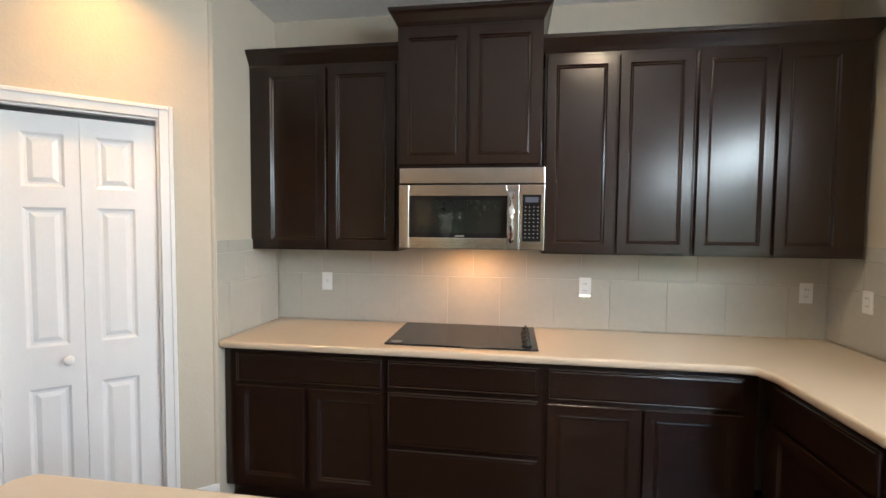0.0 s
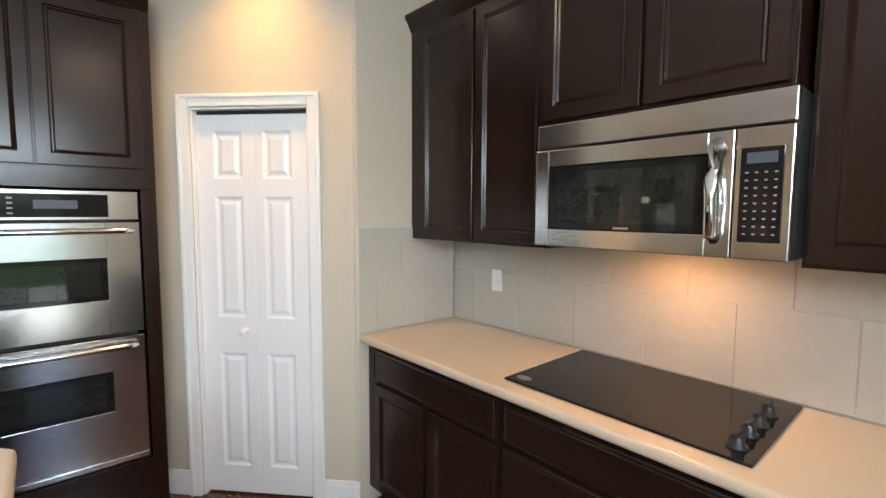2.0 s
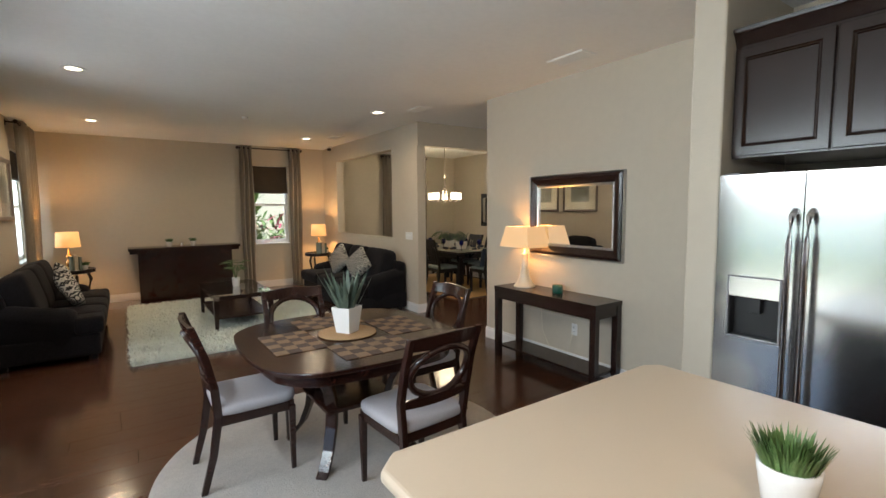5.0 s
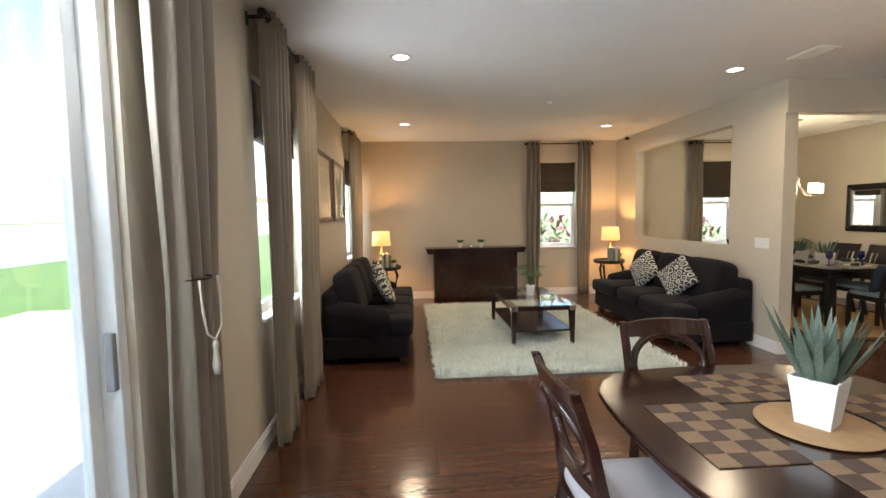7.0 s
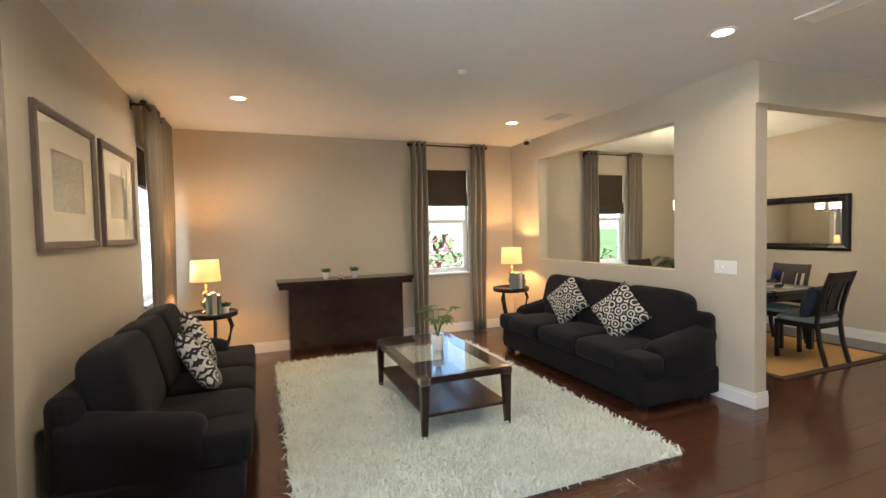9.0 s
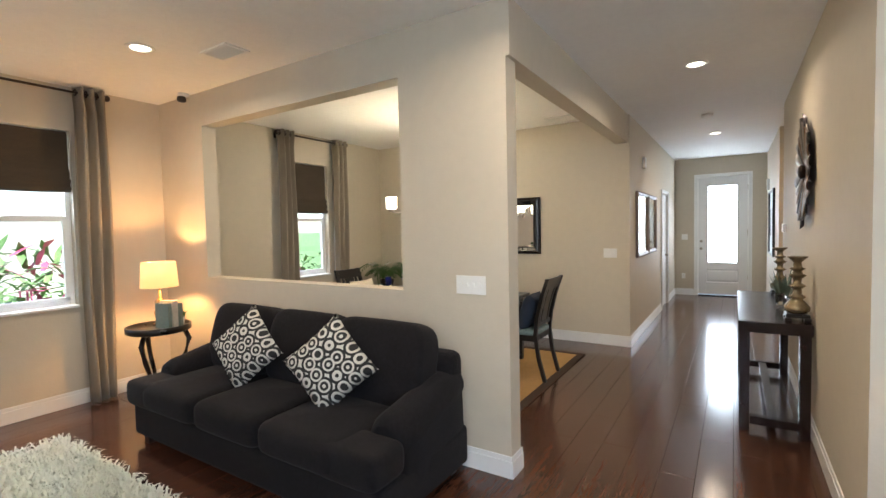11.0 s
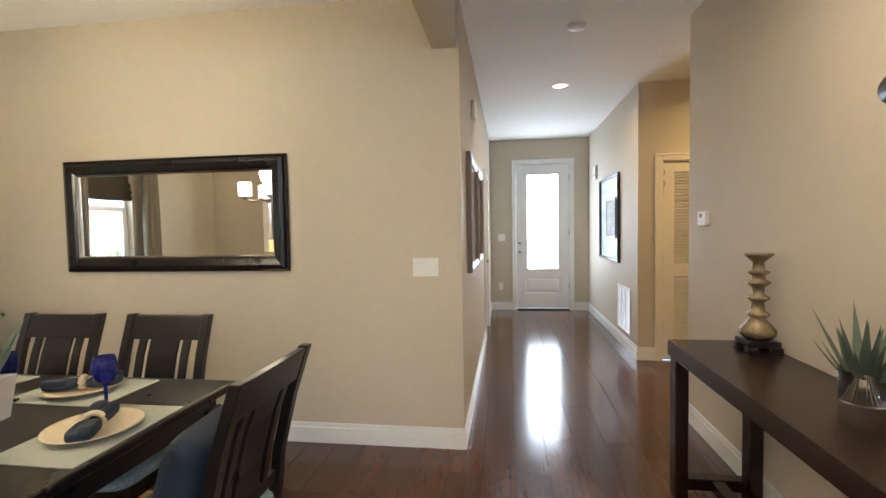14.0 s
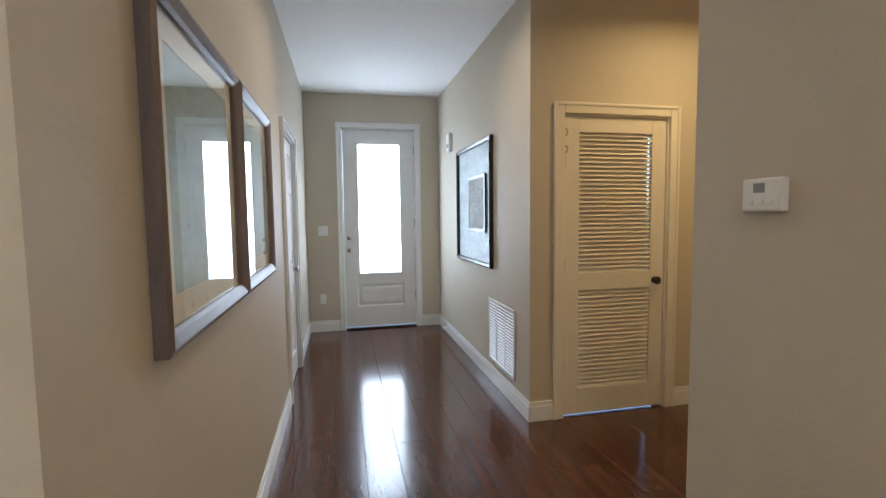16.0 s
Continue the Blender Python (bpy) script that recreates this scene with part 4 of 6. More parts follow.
bowed_door(fr, -0.45, -0.067, 0.06, 1.745, [(-0.375, -0.145, 0.89, 1.10)])
bowed_door(fr, -0.061, 0.45, 0.06, 1.745)
boxes("dispenser_recess", BLACKPLASTIC, [(-0.375, -0.145, 0.05, 0.058, 0.89, 1.10), (-0.375, -0.37, -0.002, 0.05, 0.89, 1.10), (-0.15, -0.145, -0.002, 0.05, 0.89, 1.10), (-0.37, -0.15, -0.002, 0.05, 0.89, 0.895), (-0.29, -0.23, 0.01, 0.05, 1.02, 1.10)], fr, 0.002)
boxes("dispenser_panel", STEEL, [(-0.38, -0.14, -0.006, 0.008, 1.10, 1.21)], fr, 0.004)
boxes("dispenser_frame", GREYPLASTIC, [(-0.387, -0.377, -0.008, 0.006, 0.875, 1.215), (-0.143, -0.133, -0.008, 0.006, 0.875, 1.215), (-0.377, -0.143, -0.008, 0.006, 0.875, 0.888), (-0.377, -0.143, -0.008, 0.006, 1.207, 1.215)], fr, 0.003)
for x in (-0.098, -0.028):
    hb = bmesh.new()
    tube(hb, [(x, 0.0, 0.36), (x, -0.045, 0.39), (x, -0.062, 0.55), (x, -0.066, 0.95), (x, -0.062, 1.40), (x, -0.045, 1.53), (x, 0.0, 1.56)], 0.014, 10)
    obj("handle", hb, STEEL, fr)
for x in (-0.44, 0.36):
    boxes("hinge_cover", GREYPLASTIC, [(x, x + 0.08, 0.02, 0.10, 1.745, 1.757)], fr, 0.004)
boxes("toe_grille", BLACKPLASTIC, [(-0.44, 0.44, 0.03, 0.06, 0.01, 0.055)], fr, 0.003)
boxes("energy_sticker", MATBOARD, [(0.4405, 0.4415, 0.10, 0.16, 1.48, 1.60)], fr)

FF = -2.205
wall_cabinet(pose(FF, -0.395, 0, 0, 0, 90), 0.93, 1.845, 2.45, FF + 2.96, [(0.006, 0.440), (0.454, 0.914)], "espresso wall cabinet with two doors above the refrigerator", (False, False))
tall = thing("oven_cabinet", pose(FF, 0.54, 0, 0, 0, 90), "tall espresso cabinet that houses the double oven", "cabinet")
boxes("body", CABINET, [(-0.005, 0.0, 0.0, 0.75, 0, 2.45), (0.0, 0.825, 0.0, 0.75, 1.625, 2.45), (0.762, 0.825, 0.0, 0.75, 0, 1.625), (0.0, 0.762, 0.0, 0.75, 0.10, 0.305), (0, 0.762, 0.06, 0.75, 0, 0.10), (0.0, 0.046, 0, 0.75, 0.305, 1.625), (0.046, 0.762, 0.66, 0.75, 0.305, 1.625)], tall, 0.002)
front_panel(tall, "door", 0.004, 0.388, 1.72, 2.43)
front_panel(tall, "door", 0.396, 0.776, 1.72, 2.43)
crown(tall, -0.005, 0.825, 2.45, 0.75, (False, False))

ov = thing("double_oven", pose(FF - 0.012, 0.944, 0.125, 0, 0, 90) @ Matrix.Diagonal((0.92, 0.92, 0.92, 1)), "stainless steel built-in double wall oven with dark glass", "oven")
boxes("body", BLACKPLASTIC, [(-0.36, 0.36, 0.07, 0.5, 0.215, 1.60)], ov, 0.002)
boxes("control_panel", STEEL_H, [(-0.378, 0.378, 0.0, 0.06, 1.475, 1.62)], ov, 0.004)
boxes("control_glass", BLACKGLASS, [(-0.26, 0.25, -0.004, 0.002, 1.49, 1.60)], ov, 0.002)
boxes("display", LED, [(-0.03, 0.13, -0.0055, -0.003, 1.53, 1.57)], ov)
bb = bmesh.new()
for i in range(3):
    for j in range(4):
        box(bb, -0.22 + 0.05 * i, -0.20 + 0.05 * i, -0.0055, -0.003, 1.505 + 0.023 * j, 1.513 + 0.023 * j)
tagged(obj("key_marks", bb, GREYPLASTIC, ov), kind="stuff")
for z0, z1, w0, w1 in ((0.895, 1.462, 1.07, 1.285), (0.24, 0.872, 0.49, 0.70)):
    ob = bmesh.new()
    for r in ((-0.378, -0.235, z0, z1), (0.235, 0.378, z0, z1), (-0.235, 0.235, z0, w0), (-0.235, 0.235, w1, z1)):
        box(ob, r[0], r[1], 0.0, 0.05, r[2], r[3])
    obj("door", ob, STEEL_H, ov, 0.002)
    boxes("window_surround", BLACKGLASS, [(-0.235, 0.235, 0.004, 0.03, w0, w1)], ov)
    boxes("window_glass", OVENGLASS, [(-0.205, 0.205, 0.001, 0.006, w0 + 0.022, w1 - 0.022)], ov, 0.002)
    tb = bmesh.new()
    hz = z1 - 0.04
    tube(tb, [(-0.34, 0.0, hz), (-0.335, -0.045, hz), (-0.30, -0.052, hz), (0.30, -0.052, hz), (0.335, -0.045, hz), (0.34, 0.0, hz)], 0.014, 10)
    obj("handle", tb, CHROME, ov)
rk = bmesh.new()
for i in range(3):
    box(rk, -0.2, 0.2, -0.0005, 0.0015, 0.54 + 0.05 * i, 0.543 + 0.05 * i)
tagged(obj("rack_wire", rk, BRONZE, ov), kind="stuff")
lb = bmesh.new()
lathe(lb, [(0.028, 0), (0.028, 0.002)], 20, pose(0, -0.001, 0.43, 90) @ Matrix.Diagonal((1, 0.5, 1, 1)))
obj("maker_badge", lb, CHROME, ov)
boxes("bottom_trim", STEEL_H, [(-0.378, 0.378, -0.004, 0.04, 0.205, 0.235)], ov, 0.003)

isl = thing("kitchen_island", pose(-0.57, 0.29, 0), "espresso kitchen island with a beige solid-surface top", "kitchen island")
boxes("body", CABINET, [(-0.60, 0.62, -0.40, 0.50, 0.09, 0.868), (-0.55, 0.58, -0.36, 0.44, 0, 0.09)], isl, 0.003)
ib = bmesh.new()
prism(ib, [(-0.66, -0.50), (-0.60, -0.545), (0.62, -0.545), (0.69, -0.48), (0.69, 0.50), (0.63, 0.565), (-0.63, 0.565), (-0.67, 0.53)], 0.872, 0.912)
obj("top", ib, COUNTER, isl, 0.014, 3)
for a, b, z0, z1, k in ((-0.58, 0.0, 0.70, 0.845, 1), (0.02, 0.60, 0.70, 0.845, 1), (-0.58, -0.30, 0.13, 0.68, 0), (-0.28, 0.0, 0.13, 0.68, 0), (0.02, 0.30, 0.13, 0.68, 0), (0.32, 0.60, 0.13, 0.68, 0)):
    ibm = bmesh.new()
    panel(ibm, -b, -a, z0, z1, 0, DRAWER_LOOPS if k else CAB_LOOPS)
    obj("drawer" if k else "door", ibm, CABINET, isl, m=pose(0, 0.50, 0, 0, 0, 180))


def plate(m, gangs, label, kind="switch"):
    """A wall plate with toggles or sockets, facing -y."""
    w = 0.07 + 0.046 * (gangs - 1)
    e = thing("light_switch" if kind == "switch" else "wall_outlet", m, label, "light switch" if kind == "switch" else "outlet", "wall plates")
    boxes("plate", WHITEPLASTIC, [(-w / 2, w / 2, -0.006, 0, -0.058, 0.058)], e, 0.003)
    for i in range(gangs):
        x = (i - (gangs - 1) / 2) * 0.046
        if kind == "switch":
            boxes("toggle", WHITEPLASTIC, [(x - 0.005, x + 0.005, -0.016, -0.006, -0.004, 0.012), (x - 0.008, x + 0.008, -0.0075, -0.006, -0.016, 0.016)], e, 0.001)
        else:
            boxes("socket", WHITEPLASTIC, [(x - 0.017, x + 0.017, -0.0085, -0.006, z - 0.014, z + 0.014) for z in (-0.02, 0.02)], e, 0.003)
            boxes("slot", BLACKPLASTIC, [(x + s * 0.007 - 0.0012, x + s * 0.007 + 0.0012, -0.0092, -0.008, z - 0.004, z + 0.006) for z in (-0.02, 0.02) for s in (-1, 1)], e)
    return e


plate(pose(-1.235, YN - 0.009, 1.165), 1, "white light switch plate on the tiled backsplash")
night = plate(pose(0.395, YN - 0.009, 1.17), 1, "white socket with a glowing night light on the backsplash", "outlet")
plate(pose(1.60, YN - 0.009, 1.17), 1, "white socket on the tiled backsplash", "outlet")
plate(pose(XK - 0.009, 2.45, 1.17, 0, 0, -90), 1, "white socket on the tiled side wall", "outlet")
boxes("led", BULB, [(-0.028 + 0.016 * i, -0.020 + 0.016 * i, -0.0075, -0.005, -0.056, -0.049) for i in range(4)], night)


# ---- ceiling fittings ----
def downlight(x, y):
    e = thing("downlight", pose(x, y, CEIL), "lit round recessed ceiling downlight with white trim ring", "downlight", "recessed downlights")
    bm = bmesh.new()
    tube(bm, [(0.078 * math.cos(a), 0.078 * math.sin(a), -0.002) for a in [2 * math.pi * i / 28 for i in range(28)]], 0.016, 8, closed=True, flat=0.5)
    obj("trim_ring", bm, WHITEPLASTIC, e)
    bm = bmesh.new()
    lathe(bm, [(0.066, -0.003), (0.066, -0.001)], 28)
    obj("lens", bm, BULB, e)
    return e


for x, y in DOWNLIGHTS:
    downlight(x, y)


def ceiling_vent(x, y, w, d, turn=0, back=GREYPLASTIC):
    e = thing("ceiling_vent", pose(x, y, CEIL, 0, 0, turn), "white louvred air vent in the ceiling", "air vent", "ceiling vents")
    boxes("frame", WHITEPLASTIC, [(-w / 2, -w / 2 + 0.025, -d / 2, d / 2, -0.012, 0), (w / 2 - 0.025, w / 2, -d / 2, d / 2, -0.012, 0), (-w / 2 + 0.025, w / 2 - 0.025, -d / 2, -d / 2 + 0.025, -0.012, 0), (-w / 2 + 0.025, w / 2 - 0.025, d / 2 - 0.025, d / 2, -0.012, 0)], e, 0.003)
    boxes("recess", back, [(-w / 2 + 0.02, w / 2 - 0.02, -d / 2 + 0.02, d / 2 - 0.02, -0.003, -0.001)], e)
    k = int((d - 0.05) / 0.022)
    for i in range(k):
        ob = boxes("louvre", WHITEPLASTIC, [(-w / 2 + 0.025, w / 2 - 0.025, -0.009, 0.009, -0.001, 0.001)], e)
        ob.matrix_basis = pose(0, -d / 2 + 0.025 + (i + 0.5) * (d - 0.05) / k, -0.008, 35)
    return e


ceiling_vent(-2.56, -1.84, 0.20, 0.38)
ceiling_vent(-2.54, -4.26, 0.20, 0.32)
ceiling_vent(-2.52, -7.04, 0.20, 0.32)
ceiling_vent(-5.94, -7.20, 0.32, 0.18)
ceiling_vent(-6.12, -5.65, 0.26, 0.46, 0, WHITEPLASTIC)


def round_detector(name, m, r, label, category):
    bm = bmesh.new()
    lathe(bm, [(r, 0), (r, 0.012), (r * 0.9, 0.028), (r * 0.5, 0.036), (0.004, 0.038)], 24)
    return tagged(obj(name, bm, WHITEPLASTIC, m=m), label, category)


round_detector("smoke_detector", pose(-7.04, -4.18, CEIL, 180), 0.065, "white round smoke detector on the hall ceiling", "smoke detector")
round_detector("smoke_detector", pose(-0.805, -5.955, CEIL, 180), 0.04, "white round detector on the living room ceiling", "smoke detector")
cam_e = thing("security_camera", pose(-2.90, -8.3, CEIL), "small white dome security camera on the ceiling", "security camera")
cbm = bmesh.new()
lathe(cbm, [(0.05, 0), (0.05, -0.02), (0.035, -0.03), (0.004, -0.032)], 18)
obj("mount", cbm, WHITEPLASTIC, cam_e)
cbm = bmesh.new()
soft(cbm, (0.02, 0, -0.055), (0.08, 0.07, 0.06), 0.9)
obj("head", cbm, BLACKPLASTIC, cam_e)


# ---- shared furniture ----
def framed(name, m, w, h, bands, face, label, category, group="", mat_board=None, depth=0.03):
    """A frame of moulded bands (width, depth, material) round a mirror or picture, centred at the pose and facing -y."""
    e = thing(name, m, label, category, group)
    a, b = w / 2, h / 2
    for i, (bw, bd, bmats) in enumerate(bands):
        bm = bmesh.new()
        rings = []
        for ins, out in ((0, 0.0), (0.0, bd * 0.8), (bw * 0.3, bd), (bw * 0.8, bd * 0.75), (bw, bd * 0.55), (bw, 0.0)):
            rings.append([bm.verts.new(p) for p in ((-a + ins, -out, -b + ins), (a - ins, -out, -b + ins), (a - ins, -out, b - ins), (-a + ins, -out, b - ins))])
        for p, q in zip(rings, rings[1:] + rings[:1]):
            for k in range(4):
                bm.faces.new((p[k], p[(k + 1) % 4], q[(k + 1) % 4], q[k]))
        obj("frame" if i == 0 else "inner_frame", bm, bmats, e, 0.002)
        a, b = a - bw, b - bw
    if mat_board:
        k = mat_board
        boxes("mat_board", MATBOARD, [(-a, -a + k, -0.010, -0.002, -b, b), (a - k, a, -0.010, -0.002, -b, b), (-a + k, a - k, -0.010, -0.002, -b, -b + k), (-a + k, a - k, -0.010, -0.002, b - k, b)], e)
        boxes("print", face, [(-a + k, a - k, -0.006, -0.002, -b + k, b - k)], e)
        g = boxes("glass", GLASS, [(-a, a, -0.0125, -0.0115, -b, b)], e)
        g.visible_shadow = False
    else:
        boxes("mirror_glass" if face is MIRROR else "picture", face, [(-a, a, -0.008, -0.002, -b, b)], e)
    return e


def pot(parent, r, h, mats, taper=0.75, square=False, rim=0.008):
    bm = bmesh.new()
    if square:
        a, b = r * taper, r
        prism(bm, [(-a, -a), (a, -a), (a, a), (-a, a)], 0, 0.001)
        rings = []
        for k, z in ((a, 0), (b, h), (b - rim, h), (b - rim, h - 0.03)):
            rings.append([bm.verts.new(p) for p in ((-k, -k, z), (k, -k, z), (k, k, z), (-k, k, z))])
        for p, q in zip(rings, rings[1:]):
            for i in range(4):
                bm.faces.new((p[i], p[(i + 1) % 4], q[(i + 1) % 4], q[i]))
        bm.faces.new(rings[-1])
        return obj("pot", bm, mats, parent, 0.003)
    lathe(bm, [(r * taper * 0.9, 0), (r * taper, 0.005), (r * 0.95, h * 0.75), (r, h), (r - rim, h), (r - rim, h - 0.02), (0.003, h - 0.02)], 24, mi=0)
    return obj("pot", bm, mats, parent)


def grass_plant(m, r, h, leaf_h, count, label, seed, mats=None, spread=0.5, width=0.006, square=False, potmat=None, taper=0.75, group="", bend=0.01):
    rng = random.Random(seed)
    e = thing("potted_plant", m, label, "plant", group)
    pot(e, r, h, potmat or CERAMIC, taper, square)
    bm = bmesh.new()
    for i in range(count):
        a, q = rng.uniform(0, 6.283), math.sqrt(rng.random()) * r * 0.8
        lean = spread * (q / r) + rng.uniform(-0.08, 0.08)
        hh = leaf_h * rng.uniform(0.65, 1.05)
        base = Vector((q * math.cos(a), q * math.sin(a), h - 0.02))
        tip = base + Vector((lean * hh * math.cos(a), lean * hh * math.sin(a), hh))
        blade(bm, base, tip, width * rng.uniform(0.8, 1.3), bend * rng.uniform(0, 2), 3)
    obj("leaves", bm, mats or LEAF, e)
    return e


def table_lamp(m, profile, shade, label, base_mat, shade_mat, watts, square=False):
    """A lit lamp: a turned base and a shade (r_bottom, r_top, z0, z1)."""
    e = thing("table_lamp", m, label, "lamp", "table lamps")
    bm = bmesh.new()
    lathe(bm, profile, 24)
    obj("base", bm, base_mat, e)
    r0, r1, z0, z1 = shade
    bm = bmesh.new()
    tube(bm, [(0, 0, profile[-1][1] - 0.01), (0, 0, z1 - 0.01)], 0.006, 8)
    tube(bm, [(-r1, 0, z1 - 0.012), (r1, 0, z1 - 0.012)], 0.002, 5)
    obj("stem", bm, GOLD, e)
    n = 4 if square else 32
    bm = bmesh.new()
    lo, hi = [], []
    for i in range(n):
        a = 2 * math.pi * (i + 0.5) / n
        k = math.sqrt(2) if square else 1.0
        sx = 1.25 if square else 1.0
        lo.append(bm.verts.new((r0 * k * math.cos(a), r0 * k * sx * math.sin(a), z0)))
        hi.append(bm.verts.new((r1 * k * math.cos(a), r1 * k * sx * math.sin(a), z1)))
    for i in range(n):
        bm.faces.new((lo[i], lo[(i + 1) % n], hi[(i + 1) % n], hi[i])).smooth = not square
    sh = obj("shade", bm, shade_mat, e)
    mod = sh.modifiers.new("thickness", "SOLIDIFY")
    mod.thickness = 0.003
    w = m.translation
    for dz in (0.06,):
        lamp("table_lamp_bulb", "POINT", (w.x, w.y, w.z + (z0 + z1) / 2), watts, (1.0, 0.52, 0.18), 0.03)
    return e


# ---- breakfast area ----
rug = bmesh.new()
lathe(rug, [(1.12, 0.001), (1.12, 0.008), (1.105, 0.012), (0.01, 0.012)], 80)
tagged(obj("round_rug", rug, CREAMRUG, m=pose(-0.50, -1.90, 0)), "round cream looped wool rug under the breakfast table", "rug")

T = pose(-0.55, -1.99, 0.0135)
bt = thing("breakfast_table", T, "dark mahogany octagonal breakfast table with curved legs", "table")


def octagon(a, c, bow=0.02):
    pts = []
    corners = [(a, -c), (a, c), (c, a), (-c, a), (-a, c), (-a, -c), (-c, -a), (c, -a)]
    for i, (x, y) in enumerate(corners):
        nx, ny = corners[(i + 1) % 8]
        for k in range(6):
            t = k / 6
            px, py = x + (nx - x) * t, y + (ny - y) * t
            r = math.hypot((x + nx) / 2, (y + ny) / 2)
            f = bow * 4 * t * (1 - t) / r
            pts.append((px * (1 + f), py * (1 + f)))
    return pts


bm = bmesh.new()
prism(bm, octagon(0.63, 0.40, 0.035), 0.722, 0.748)
obj("top", bm, MAHOGANY, bt, 0.006)
bm = bmesh.new()
prism(bm, octagon(0.565, 0.36, 0.03), 0.645, 0.722)
obj("apron", bm, MAHOGANY, bt, 0.004)
for a in (45, 135, 225, 315):
    bm = bmesh.new()
    c, s = math.cos(radians(a)), math.sin(radians(a))
    pts = [(0.40, 0.645), (0.36, 0.56), (0.30, 0.46), (0.27, 0.36), (0.29, 0.24), (0.34, 0.12), (0.41, 0.03), (0.45, 0.0)]
    prev = None
    for i, (r, z) in enumerate(pts):
        w, d = 0.035, 0.055 - 0.03 * i / 7
        q = [bm.verts.new((c * (r + dr) - s * w * k, s * (r + dr) + c * w * k, z)) for dr, k in ((-d / 2, -1), (d / 2, -1), (d / 2, 1), (-d / 2, 1))]
        if prev:
            for k in range(4):
                bm.faces.new((prev[k], prev[(k + 1) % 4], q[(k + 1) % 4], q[k]))
        else:
            bm.faces.new(q[::-1])
        prev = q
    bm.faces.new(prev)
    obj("leg", bm, MAHOGANY, bt, 0.005)
boxes("lower_shelf", MAHOGANY, [(-0.24, 0.24, -0.24, 0.24, 0.33, 0.36)], bt, 0.006)


def ring_chair(m):
    """A side chair with an oval ring between curved posts; it faces -y."""
    e = thing("dining_chair", m, "dark mahogany side chair with ring back and pale grey cushion", "chair", "chairs round the breakfast table")
    bm = bmesh.new()
    soft(bm, (0, -0.01, 0.455), (0.46, 0.45, 0.075), 0.3, (28, 10), sag=0.008)
    obj("seat_cushion", bm, SEATCLOTH, e)
    boxes("seat_rail", MAHOGANY, [(-0.215, 0.215, -0.215, -0.185, 0.37, 0.43), (-0.215, -0.185, -0.185, 0.19, 0.37, 0.43), (0.185, 0.215, -0.185, 0.19, 0.37, 0.43), (-0.2, 0.2, 0.175, 0.20, 0.37, 0.43)], e, 0.006)
    for s in (-1, 1):
        bm = bmesh.new()
        v = box(bm, s * 0.205 - 0.02, s * 0.205 + 0.02, -0.22, -0.18, 0, 0.40)
        for q in v:
            if q.co.z < 0.1:
                q.co.x, q.co.y = s * 0.205 + (q.co.x - s * 0.205) * 0.65, -0.20 + (q.co.y + 0.20) * 0.65
        obj("front_leg", bm, MAHOGANY, e, 0.004)
        bm = bmesh.new()
        prev = None
        for y, z, w in ((0.29, 0.0, 0.034), (0.235, 0.20, 0.04), (0.20, 0.42, 0.045), (0.215, 0.60, 0.042), (0.255, 0.78, 0.04), (0.315, 0.955, 0.036)):
            x = s * (0.195 + 0.02 * (z > 0.5))
            q = [bm.verts.new(p) for p in ((x - 0.017, y - w / 2, z), (x + 0.017, y - w / 2, z), (x + 0.017, y + w / 2, z), (x - 0.017, y + w / 2, z))]
            if prev:
                for k in range(4):
                    bm.faces.new((prev[k], prev[(k + 1) % 4], q[(k + 1) % 4], q[k]))
            else:
                bm.faces.new(q[::-1])
            prev = q
        bm.faces.new(prev)
        obj("back_post", bm, MAHOGANY, e, 0.005)

    def rail(z0, z1, y0, y1, bow):
        bm = bmesh.new()
        prev = None
        for i in range(11):
            u = -1 + 2 * i / 10
            yy = bow * (1 - u * u)
            q = [bm.verts.new(p) for p in ((u * 0.20, y0 + yy - 0.011, z0), (u * 0.20, y0 + yy + 0.011, z0), (u * 0.20, y1 + yy + 0.011, z1 + 0.012 * (1 - u * u)), (u * 0.20, y1 + yy - 0.011, z1 + 0.012 * (1 - u * u)))]
            if prev:
                for k in range(4):
                    bm.faces.new((prev[k], prev[(k + 1) % 4], q[(k + 1) % 4], q[k]))
            else:
                bm.faces.new(q[::-1])
            prev = q
        bm.faces.new(prev)
        obj("back_rail", bm, MAHOGANY, e, 0.004)
    rail(0.88, 0.95, 0.29, 0.312, 0.03)
    rail(0.565, 0.61, 0.21, 0.218, 0.03)
    bm = bmesh.new()
    pts = []
    for i in range(32):
        a = 2 * math.pi * i / 32
        x, z = 0.185 * math.cos(a), 0.745 + 0.135 * math.sin(a)
        pts.append((x, 0.255 + 0.35 * (z - 0.76) + 0.03 * (1 - (x / 0.2) ** 2), z))
    tube(bm, pts, 0.019, 8, closed=True)
    obj("back_ring", bm, MAHOGANY, e)
    return e


C1 = ring_chair(pose(0.06, -2.10, 0.0125, 0, 0, -90))
copy_thing(C1, pose(-0.65, -1.33, 0.0125, 0, 0, 4))
copy_thing(C1, pose(-0.42, -2.45, 0.0125, 0, 0, 180))
copy_thing(C1, pose(-1.19, -2.12, 0.0125, 0, 0, 92))
TZ = 0.7625


